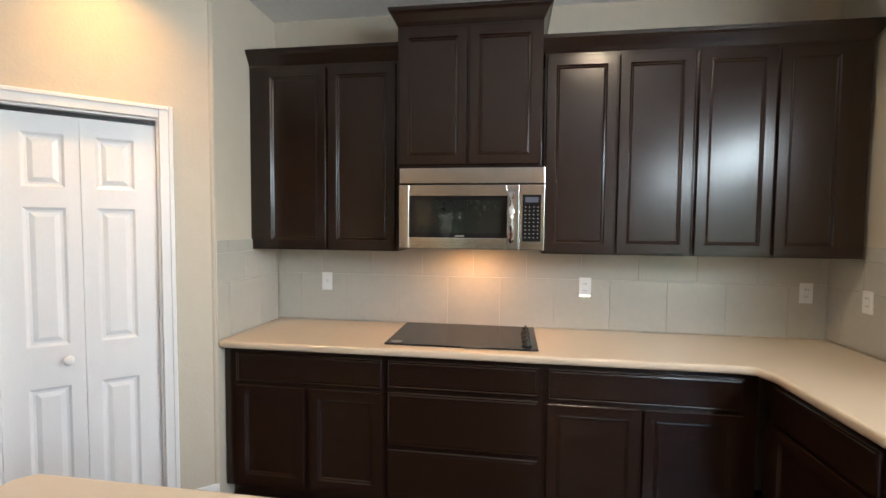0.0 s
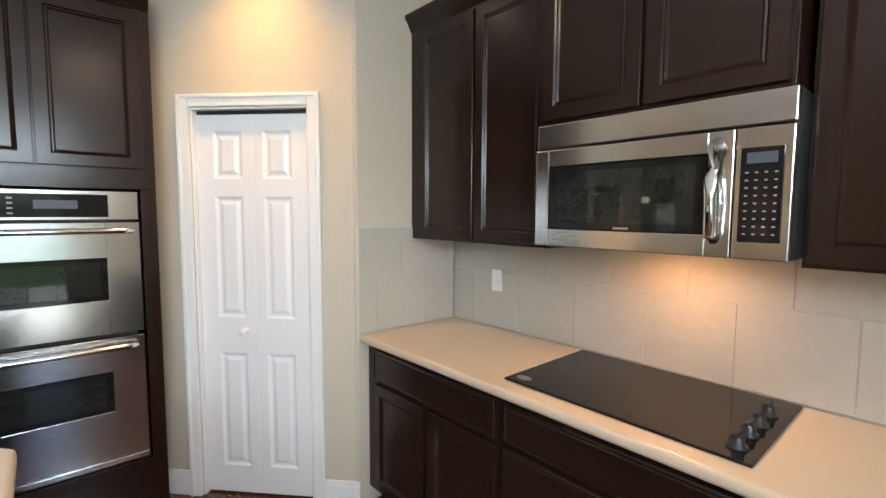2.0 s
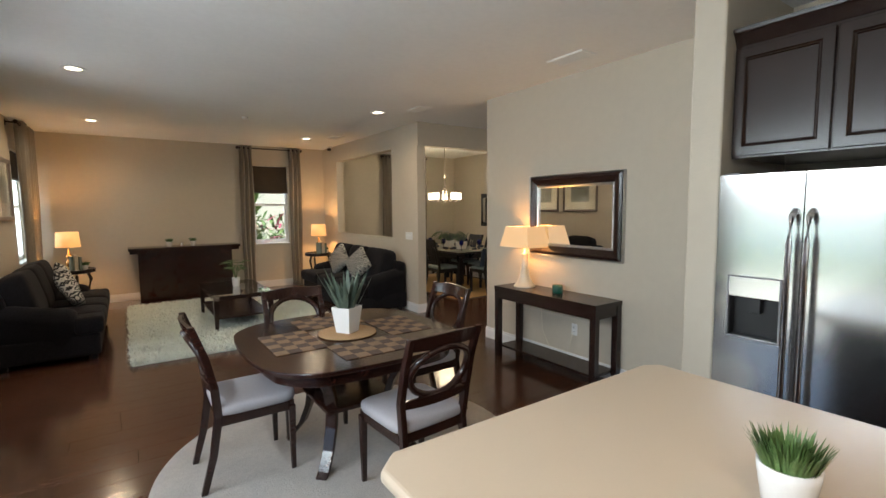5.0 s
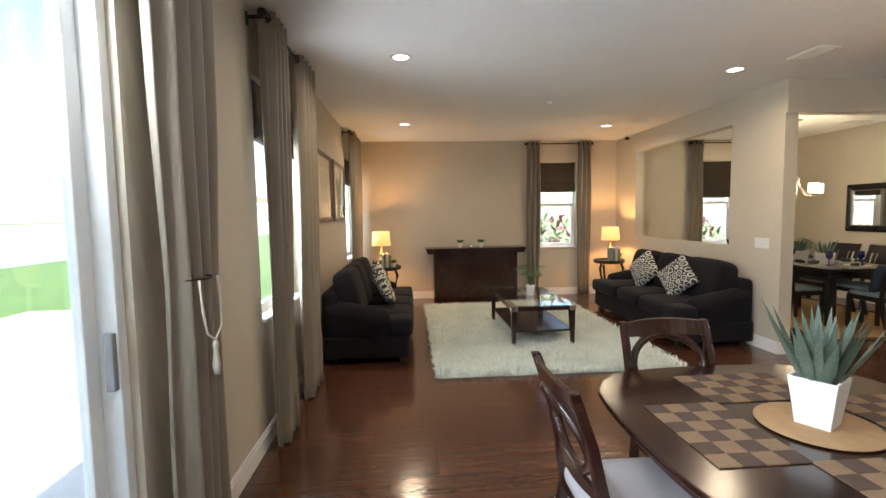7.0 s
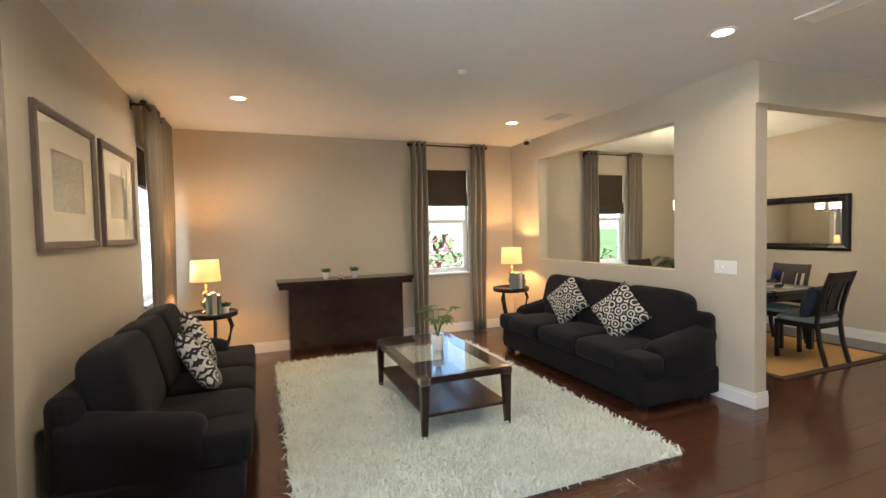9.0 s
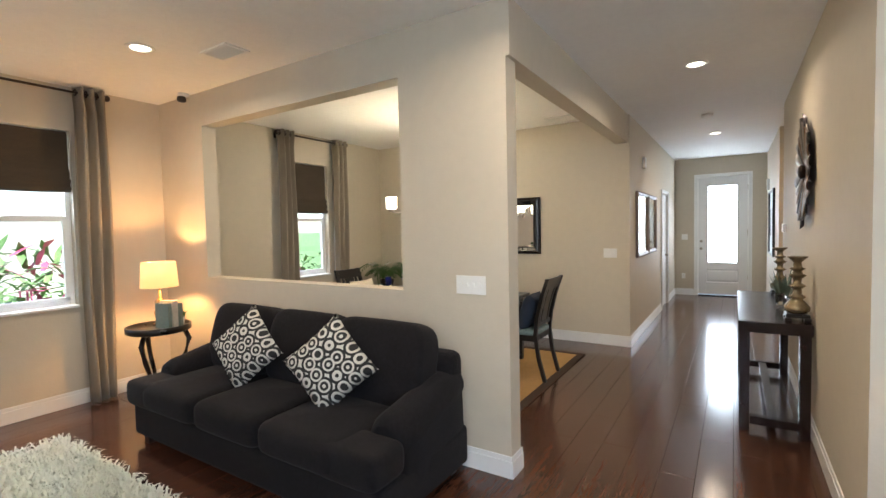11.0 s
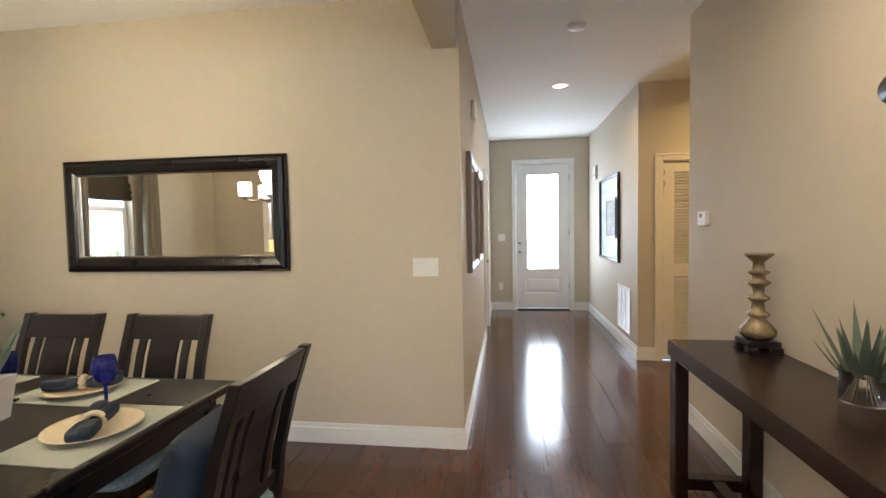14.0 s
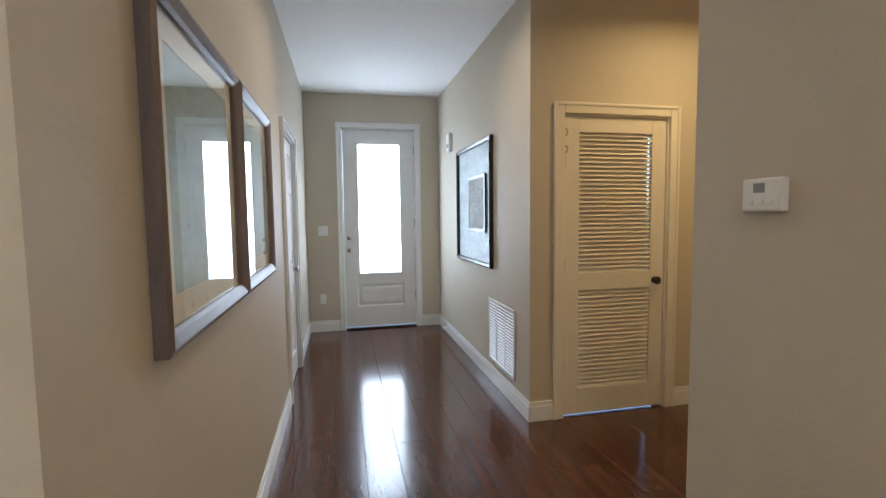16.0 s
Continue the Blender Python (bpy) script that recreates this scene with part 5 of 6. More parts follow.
def checked_mat(m):
    """A woven placemat of dark and light squares."""
    e = thing("placemat", m, "woven placemat in brown and tan checks on the table", "placemat", "checked placemats")
    for i in range(6):
        for j in range(4):
            boxes("square", GOLDWEAVE if (i + j) % 2 else DARKWEAVE, [(-0.225 + 0.075 * i + 0.001, -0.15 + 0.075 * i - 0.001, -0.15 + 0.075 * j + 0.001, -0.075 + 0.075 * j - 0.001, 0, 0.004)], e)
    return e


P1 = checked_mat(pose(-0.55, -1.62, TZ))
copy_thing(P1, pose(-0.55, -2.36, TZ))
copy_thing(P1, pose(-0.18, -1.99, TZ, 0, 0, 90))
copy_thing(P1, pose(-0.92, -1.99, TZ, 0, 0, 90))
bm = bmesh.new()
lathe(bm, [(0.19, 0), (0.19, 0.004), (0.185, 0.006), (0.01, 0.006)], 40)
tagged(obj("round_mat", bm, TAN, m=pose(-0.55, -1.99, TZ + 0.0045)), "round tan woven mat in the middle of the table", "placemat")
grass_plant(pose(-0.55, -1.99, TZ + 0.011, 0, 0, 30), 0.072, 0.17, 0.27, 34, "grey-green succulent in a tall square white pot", 11, SUCCULENT, 0.75, 0.035, True, taper=0.72, bend=0.0)
grass_plant(pose(-0.55, 0.475, 0.9125), 0.062, 0.105, 0.085, 420, "green grass plant in a white pot on the island", 12, LEAF, 0.6, 0.007, bend=0.008)

# ---- console with lamp and mirror ----
con = thing("console_table", pose(-2.77, -2.205, 0, 0, 0, 90), "dark espresso console table with a low shelf by the wall", "console table")
boxes("top", ESPRESSO, [(-0.645, 0.645, -0.19, 0.185, 0.715, 0.755)], con, 0.003)
boxes("apron", ESPRESSO, [(-0.635, 0.635, -0.183, -0.163, 0.625, 0.715), (-0.635, 0.635, 0.155, 0.175, 0.625, 0.715), (-0.635, -0.615, -0.163, 0.155, 0.625, 0.715), (0.615, 0.635, -0.163, 0.155, 0.625, 0.715)], con, 0.002)
for x in (-0.612, 0.612):
    for y in (-0.157, 0.15):
        boxes("leg", ESPRESSO, [(x - 0.03, x + 0.03, y - 0.03, y + 0.03, 0, 0.713)], con, 0.003)
boxes("shelf", ESPRESSO, [(-0.60, 0.60, -0.15, 0.15, 0.10, 0.125)], con, 0.003)
table_lamp(pose(-2.80, -2.62, 0.7555), [(0.115, 0), (0.112, 0.012), (0.09, 0.035), (0.062, 0.09), (0.045, 0.16), (0.036, 0.25), (0.032, 0.33), (0.036, 0.345), (0.012, 0.35), (0.012, 0.40)], (0.165, 0.125, 0.42, 0.63), "ivory table lamp with lit cream rectangular shade", IVORY, SHADE_CREAM, 10.0, True)
bm = bmesh.new()
lathe(bm, [(0.05, 0), (0.052, 0.01), (0.052, 0.075), (0.047, 0.075), (0.047, 0.03), (0.003, 0.03)], 24)
tagged(obj("candle_jar", bm, EMERALD, m=pose(-2.79, -2.16, 0.7555)), "small dark green glass candle jar on the console", "candle")
framed("wall_mirror", pose(XL, -2.12, 1.495, 0, 0, 90), 1.13, 0.82, [(0.018, 0.04, SILVERFRAME), (0.085, 0.045, ESPRESSO), (0.025, 0.03, SILVERFRAME)], MIRROR, "wall mirror in a dark frame with silver edges", "mirror")
plate(pose(XL, -2.085, 0.38, 0, 0, 90), 1, "white socket low on the wall with a plugged-in cord", "outlet")
bm = bmesh.new()
tube(bm, [(-2.94, -2.085, 0.36), (-2.92, -2.10, 0.28), (-2.93, -2.12, 0.16), (-2.94, -2.16, 0.142), (-2.945, -2.40, 0.142), (-2.945, -2.50, 0.30), (-2.95, -2.53, 0.74)], 0.003, 6)
tagged(obj("lamp_cord", bm, IVORY), "thin pale lamp cord down the wall to the socket", "cord")

# ---- living room ----
bm = bmesh.new()
box(bm, -1.21, 1.21, -1.70, 1.70, 0.001, 0.012)
rugthing = thing("shag_rug", pose(-0.56, -6.40, 0), "thick pale mint shag rug under the coffee table", "rug")
obj("backing", bm, SHAG, rugthing)
nt = 42000
rs = np.random.RandomState(4)
px, py = rs.uniform(-1.22, 1.22, nt), rs.uniform(-1.71, 1.71, nt)
ang, ln = rs.uniform(0, 6.283, nt), rs.uniform(0.03, 0.075, nt)
lift = rs.uniform(0.006, 0.055, nt)
wd = rs.uniform(0.004, 0.009, nt)
dx, dy = np.cos(ang), np.sin(ang)
verts = np.empty((nt * 5, 3))
for k, (al, up, ws) in enumerate(((0, 0.010, -1), (0, 0.010, 1), (0.55, 1, 0.8), (0.55, 1, -0.8), (1.0, 0.75, 0))):
    verts[k::5, 0] = px + dx * ln * al - dy * wd * ws
    verts[k::5, 1] = py + dy * ln * al + dx * wd * ws
    verts[k::5, 2] = 0.010 + (lift * up if up >= 0.5 else 0)
i5 = np.arange(nt) * 5
faces = [(int(a), int(a + 1), int(a + 2), int(a + 3)) for a in i5] + [(int(a + 3), int(a + 2), int(a + 4)) for a in i5]
me = bpy.data.meshes.new("pile")
me.from_pydata([tuple(v) for v in verts], [], faces)
me.materials.append(SHAG)
pile = new("pile", me)
pile.parent = rugthing
tagged(pile, kind="stuff")


def sofa(m, length, seats, label):
    """A rolled-arm sofa with loose cushions, facing -y; its back lies at y 0.47."""
    e = thing("sofa", m, label, "sofa", "charcoal sofas")
    L, d = length / 2, 0.47
    boxes("base", SOFA, [(-L + 0.02, L - 0.02, -d + 0.05, d - 0.02, 0.06, 0.30)], e, 0.03, seg=3)
    bm = bmesh.new()
    v = box(bm, -L + 0.05, L - 0.05, d - 0.20, d, 0.25, 0.76)
    for q in v:
        if q.co.z > 0.5:
            q.co.y += 0.0 if q.co.y > d - 0.1 else 0.05
    obj("back_frame", bm, SOFA, e, 0.06, seg=4)
    aw = 0.25
    inner = L - aw + 0.02
    for s in (-1, 1):
        bm = bmesh.new()
        prev = None
        # arm: a rolled section, set back from the front, that slopes down towards it
        for y, h, r in ((d - 0.05, 0.66, 0.10), (d - 0.22, 0.65, 0.115), (0.05, 0.61, 0.125), (-d + 0.40, 0.585, 0.13), (-d + 0.30, 0.57, 0.125), (-d + 0.25, 0.545, 0.105), (-d + 0.235, 0.52, 0.07)):
            ring = []
            cx = s * (L - 0.125)
            for a in range(-30, 211, 20):
                ring.append((cx + r * math.cos(radians(a)), h - r + r * math.sin(radians(a))))
            ring += [(cx - 0.10, 0.08), (cx + 0.10, 0.08)]
            q = [bm.verts.new((x, y, z)) for x, z in ring]
            if prev:
                for k in range(len(q)):
                    bm.faces.new((prev[k], prev[(k + 1) % len(q)], q[(k + 1) % len(q)], q[k])).smooth = True
            else:
                bm.faces.new(q)
            prev = q
        bm.faces.new(prev[::-1])
        obj("arm", bm, SOFA, e, 0.012)
    w = 2 * inner / seats
    for i in range(seats):
        x = -inner + (i + 0.5) * w
        bm = bmesh.new()
        soft(bm, (x, -0.14, 0.385), (w - 0.004, 0.2 + d, 0.19), 0.2, (36, 12), sag=0.025)
        out = -1 if i == 0 else 1 if i == seats - 1 else 0
        if out:
            soft(bm, (out * (L - 0.21), -d + 0.135, 0.383), (0.42, 0.26, 0.185), 0.22, (28, 12))
        obj("seat_cushion", bm, SOFA, e)
        bm = bmesh.new()
        soft(bm, (0, 0, 0), (w + (0.10 if out else 0.02), 0.25, 0.52), 0.32, (36, 14), m=pose(x + out * 0.04, 0.215, 0.69, -15))
        obj("back_cushion", bm, SOFA, e)
    for x in (-L + 0.12, L - 0.12):
        for y in (-d + 0.12, d - 0.10):
            boxes("foot", BLACKWOOD, [(x - 0.035, x + 0.035, y - 0.035, y + 0.035, 0, 0.07)], e, 0.004)
    return e


def throw_pillow(m, size=0.44):
    """A square stuffed pillow that stands in the xz plane."""
    bm = bmesh.new()
    n = 14
    for side in (-1, 1):
        grid = []
        for i in range(n + 1):
            row = []
            for j in range(n + 1):
                u, v = -1 + 2 * i / n, -1 + 2 * j / n
                t = 0.075 * (max(0, 1 - u ** 4) * max(0, 1 - v ** 4)) ** 0.6
                pin = 1 - 0.07 * (1 - u * u) * abs(v) ** 3
                pin2 = 1 - 0.07 * (1 - v * v) * abs(u) ** 3
                row.append(bm.verts.new((u * size / 2 * pin2, side * t, v * size / 2 * pin)))
            grid.append(row)
        for i in range(n):
            for j in range(n):
                bm.faces.new((grid[i][j], grid[i + 1][j], grid[i + 1][j + 1], grid[i][j + 1])).smooth = True
    bmesh.ops.remove_doubles(bm, verts=bm.verts, dist=0.0005)
    return tagged(obj("throw_pillow", bm, DAMASK, m=m), "square black and white medallion pattern throw pillow on the sofa", "pillow", "patterned throw pillows")


SR = pose(-2.46, -6.44, 0, 0, 0, 90)
sofa(SR, 2.36, 3, "charcoal velvet three-seat sofa with rolled arms")
SLM = pose(1.33, -6.26, 0, 0, 0, -90)
sofa(SLM, 2.2, 3, "charcoal velvet sofa with rolled arms by the pictures")
throw_pillow(SR @ pose(0.50, -0.06, 0.71, -24, 45, 4))
throw_pillow(SR @ pose(-0.33, -0.05, 0.71, -24, 45, -4))
throw_pillow(SLM @ pose(-0.26, -0.13, 0.665, -30, 20, 0))
throw_pillow(SLM @ pose(0.26, -0.07, 0.70, -26, 32, 0))

ct = thing("coffee_table", pose(-0.61, -6.22, 0.03), "dark wood coffee table with glass top and metal corners", "coffee table")
a, b = 0.37, 0.675
boxes("top_frame", ESPRESSO, [(-a, a, -b, -b + 0.075, 0.40, 0.445), (-a, a, b - 0.075, b, 0.40, 0.445), (-a, -a + 0.075, -b + 0.075, b - 0.075, 0.40, 0.445), (a - 0.075, a, -b + 0.075, b - 0.075, 0.40, 0.445)], ct, 0.003)
g = boxes("glass_top", GLASS, [(-a - 0.003, a + 0.003, -b - 0.003, b + 0.003, 0.4455, 0.4535)], ct, 0.002)
g.visible_shadow = False
for sx in (-1, 1):
    for sy in (-1, 1):
        bm = bmesh.new()
        v = box(bm, sx * (a - 0.035) - 0.033, sx * (a - 0.035) + 0.033, sy * (b - 0.035) - 0.033, sy * (b - 0.035) + 0.033, 0, 0.40)
        for q in v:
            if q.co.z < 0.1:
                q.co.x, q.co.y = sx * (a - 0.03) + (q.co.x - sx * (a - 0.035)) * 0.6, sy * (b - 0.03) + (q.co.y - sy * (b - 0.035)) * 0.6
        obj("leg", bm, ESPRESSO, ct, 0.003)
        boxes("corner_cap", CHROME, [(min(sx * (a + 0.002), sx * (a - 0.07)), max(sx * (a + 0.002), sx * (a - 0.07)), min(sy * (b + 0.002), sy * (b - 0.07)), max(sy * (b + 0.002), sy * (b - 0.07)), 0.398, 0.447)], ct, 0.002)
boxes("shelf", ESPRESSO, [(-a + 0.03, a - 0.03, -b + 0.03, b - 0.03, 0.15, 0.175)], ct, 0.003)

rng = random.Random(21)
pl = thing("potted_plant", pose(-0.64, -6.24, 0.485), "leafy green plant in a white pot on the glass table", "plant")
pot(pl, 0.055, 0.13, CERAMIC, 0.8)
bm = bmesh.new()
for i in range(11):
    a = i * 2.4
    r, h = rng.uniform(0.06, 0.14), rng.uniform(0.14, 0.28)
    top = Vector((r * math.cos(a), r * math.sin(a), 0.12 + h))
    tube(bm, [(0, 0, 0.11), (top.x * 0.4, top.y * 0.4, 0.12 + h * 0.6), tuple(top)], 0.003, 5)
    for k in range(7):
        c = a + (k - 3) * 0.55
        blade(bm, top, top + Vector((0.11 * math.cos(c), 0.11 * math.sin(c), -0.03 + 0.02 * rng.random())), 0.032, 0.012, 3)
obj("leaves", bm, LEAF, pl)

bar = thing("bar_cabinet", pose(-0.26, -8.62, 0, 0, 0, 180), "dark mahogany bar cabinet with an overhanging top", "bar cabinet")
boxes("top", MAHOGANY, [(-0.87, 0.87, -0.24, 0.24, 0.90, 0.945), (-0.85, 0.85, -0.22, 0.24, 0.85, 0.90)], bar, 0.004)
boxes("body", MAHOGANY, [(-0.735, 0.735, -0.15, 0.22, 0.0, 0.85)], bar, 0.004)
for i in range(3):
    bm = bmesh.new()
    panel(bm, -0.72 + 0.48 * i, -0.24 + 0.48 * i, 0.06, 0.84, -0.151, [(0, 0), (0, 0.004), (0.003, 0.005), (0.04, 0.005)])
    obj("front_panel", bm, MAHOGANY, bar)
for x, sd in ((0.0, 41), (-0.37, 42)):
    grass_plant(pose(x, -8.58, 0.9455), 0.048, 0.085, 0.075, 260, "small green plant in a white pot on the bar", sd, FERN, 0.8, 0.007, group="bar plants", bend=0.01)
bm = bmesh.new()
lathe(bm, [(0.03, 0), (0.032, 0.005), (0.022, 0.02), (0.03, 0.04), (0.024, 0.055), (0.012, 0.06), (0.012, 0.07), (0.003, 0.074)], 18)
tagged(obj("silver_ornament", bm, CHROME, m=pose(-0.19, -8.56, 0.9455)), "small silver ornament on the bar between plants", "ornament")


def end_table(m, r, label):
    e = thing("end_table", m, label, "end table", "round end tables")
    bm = bmesh.new()
    lathe(bm, [(r - 0.02, 0.64), (r, 0.65), (r, 0.70), (r - 0.012, 0.70), (r - 0.016, 0.685), (0.01, 0.685)], 36)
    obj("tray_top", bm, BLACKWOOD, e)
    for i in range(3):
        a = 2.0944 * i + 0.5
        bm = bmesh.new()
        c, s = math.cos(a), math.sin(a)
        tube(bm, [(c * k, s * k, z) for k, z in ((r * 0.75, 0.645), (r * 0.9, 0.55), (r * 0.75, 0.40), (r * 0.5, 0.25), (r * 0.6, 0.10), (r * 0.85, 0.015))], [0.022, 0.024, 0.02, 0.018, 0.017, 0.02], 8)
        obj("leg", bm, BLACKWOOD, e)
    return e


LAMP_PROFILE = [(0.065, 0), (0.065, 0.015), (0.03, 0.03), (0.028, 0.05), (0.05, 0.085), (0.055, 0.12), (0.03, 0.15), (0.018, 0.165), (0.045, 0.195), (0.048, 0.215), (0.022, 0.24), (0.012, 0.26), (0.012, 0.31)]
for ex, ey, sd in ((-2.58, -8.30, 51), (1.30, -8.12, 52)):
    end_table(pose(ex, ey, 0), 0.26, "round black wood end table beside the sofa")
    lx = ex + (-0.05 if ex < 0 else 0.06)
    table_lamp(pose(lx, ey - 0.06, 0.686), LAMP_PROFILE, (0.155, 0.14, 0.35, 0.58), "gold table lamp with a lit amber drum shade", GOLD, SHADE_AMBER, 24.0)
    for k, (w, h, mt) in enumerate(((0.035, 0.22, BOOKGREEN), (0.045, 0.24, BOOKCREAM), (0.03, 0.21, BOOKGREEN))):
        bk = thing("book", pose(ex + 0.02 - 0.05 * k, ey + 0.13, 0.686, 0, 0, 12), "upright cloth-bound book on the end table", "book", "books on the end tables")
        boxes("cover", mt, [(-w / 2, -w / 2 + 0.003, -0.08, 0.08, 0, h), (w / 2 - 0.003, w / 2, -0.08, 0.08, 0, h), (-w / 2 + 0.003, w / 2 - 0.003, 0.077, 0.08, 0, h)], bk, 0.001)
        boxes("pages", MATBOARD, [(-w / 2 + 0.003, w / 2 - 0.003, -0.075, 0.077, 0.004, h - 0.004)], bk)
    grass_plant(pose(ex - 0.14, ey + 0.10, 0.686), 0.04, 0.075, 0.07, 200, "small green plant in a white pot on the end table", sd, FERN, 0.8, 0.007, group="end table plants")

for c, seed in ((-5.92, 1), (-7.0, 2)):
    framed("framed_print", pose(XE, c, 1.865, 0, 0, -90), 0.94, 0.79, [(0.05, 0.032, GREYWOODFRAME)], PRINT_A, "grey landscape print with cream mat in brown wood frame", "picture", "landscape prints", 0.17)
plate(pose(XL, -5.27, 1.16, 0, 0, 90), 4, "white four-gang light switch on the wall corner")
plate(pose(XE, -2.45, 0.35, 0, 0, -90), 1, "white socket low on the wall", "outlet")

# ---- dining room ----
dr = thing("dining_rug", pose(-4.88, -6.86, 0), "golden sisal rug with a brown cloth border", "rug")
boxes("field", SISAL, [(-0.89, 0.89, -1.42, 1.42, 0.001, 0.009)], dr)
boxes("border", SISALBORDER, [(-0.97, -0.89, -1.5, 1.5, 0.001, 0.011), (0.89, 0.97, -1.5, 1.5, 0.001, 0.011), (-0.89, 0.89, -1.5, -1.42, 0.001, 0.011), (-0.89, 0.89, 1.42, 1.5, 0.001, 0.011)], dr, 0.003)
dt = thing("dining_table", pose(-4.88, -6.78, 0.0115), "large black wood dining table laid for six", "table")
boxes("top", BLACKWOOD, [(-0.53, 0.53, -0.92, 0.92, 0.715, 0.75)], dt, 0.010, seg=3)
boxes("apron", BLACKWOOD, [(-0.47, 0.47, -0.86, -0.83, 0.62, 0.715), (-0.47, 0.47, 0.83, 0.86, 0.62, 0.715), (-0.47, -0.44, -0.83, 0.83, 0.62, 0.715), (0.44, 0.47, -0.83, 0.83, 0.62, 0.715)], dt, 0.003)
for x in (-0.44, 0.44):
    for y in (-0.83, 0.83):
        bm = bmesh.new()
        v = box(bm, x - 0.045, x + 0.045, y - 0.045, y + 0.045, 0, 0.66)
        for q in v:
            if q.co.z < 0.1:
                q.co.x, q.co.y = x + (q.co.x - x) * 0.65, y + (q.co.y - y) * 0.65
        obj("leg", bm, BLACKWOOD, dt, 0.004)


def slat_chair(m):
    """A side chair with a wide middle splat between two thin slats; it faces -y."""
    e = thing("dining_chair", m, "black wood slat-back dining chair with a teal patterned seat", "chair", "chairs round the dining table")
    bm = bmesh.new()
    soft(bm, (0, -0.01, 0.46), (0.45, 0.45, 0.06), 0.3, (28, 10), sag=0.006)
    obj("seat_cushion", bm, TEALCLOTH, e)
    boxes("seat_rail", BLACKWOOD, [(-0.215, 0.215, -0.22, -0.19, 0.38, 0.44), (-0.215, -0.19, -0.19, 0.2, 0.38, 0.44), (0.19, 0.215, -0.19, 0.2, 0.38, 0.44), (-0.19, 0.19, 0.18, 0.205, 0.38, 0.44)], e, 0.004)

    def bent(name, x0, x1, path, w):
        bm = bmesh.new()
        prev = None
        for y, z in path:
            q = [bm.verts.new(p) for p in ((x0, y - w / 2, z), (x1, y - w / 2, z), (x1, y + w / 2, z), (x0, y + w / 2, z))]
            if prev:
                for k in range(4):
                    bm.faces.new((prev[k], prev[(k + 1) % 4], q[(k + 1) % 4], q[k]))
            else:
                bm.faces.new(q[::-1])
            prev = q
        bm.faces.new(prev)
        obj(name, bm, BLACKWOOD, e, 0.004)
    for s in (-1, 1):
        bent("front_leg", s * 0.20 - 0.02, s * 0.20 + 0.02, [(-0.205, 0), (-0.205, 0.44)], 0.038)
        bent("back_post", s * 0.20 - 0.02, s * 0.20 + 0.02, [(0.29, 0), (0.23, 0.22), (0.20, 0.44), (0.22, 0.62), (0.27, 0.82), (0.33, 1.0)], 0.036)
        bent("back_slat", s * 0.115 - 0.02, s * 0.115 + 0.02, [(0.205, 0.55), (0.225, 0.66), (0.265, 0.81), (0.30, 0.90)], 0.014)
    bent("middle_splat", -0.075, 0.075, [(0.205, 0.55), (0.225, 0.66), (0.265, 0.81), (0.30, 0.90)], 0.014)
    bent("top_rail", -0.18, 0.18, [(0.292, 0.885), (0.33, 0.995)], 0.028)
    bent("lower_rail", -0.18, 0.18, [(0.20, 0.515), (0.207, 0.56)], 0.024)
    return e


D1 = slat_chair(pose(-4.88, -5.72, 0.0105, 0, 0, 0))
for x, y, a in ((-5.27, -6.32, 90), (-5.27, -6.90, 90), (-4.30, -6.33, -90), (-4.88, -7.86, 180)):
    copy_thing(D1, pose(x, y, 0.0105, 0, 0, a))
tagged(throw_pillow(pose(-4.86, -5.64, 0.665, -16, 0, 4), 0.37), "dark navy throw pillow leaning on the dining chair", "pillow").data.materials[0] = NAVYCLOTH
tagged(throw_pillow(pose(-4.86, -7.88, 0.68, -14, 0, 180), 0.42), "pale cream throw pillow on the end dining chair", "pillow").data.materials[0] = MATBOARD
DZ = 0.762


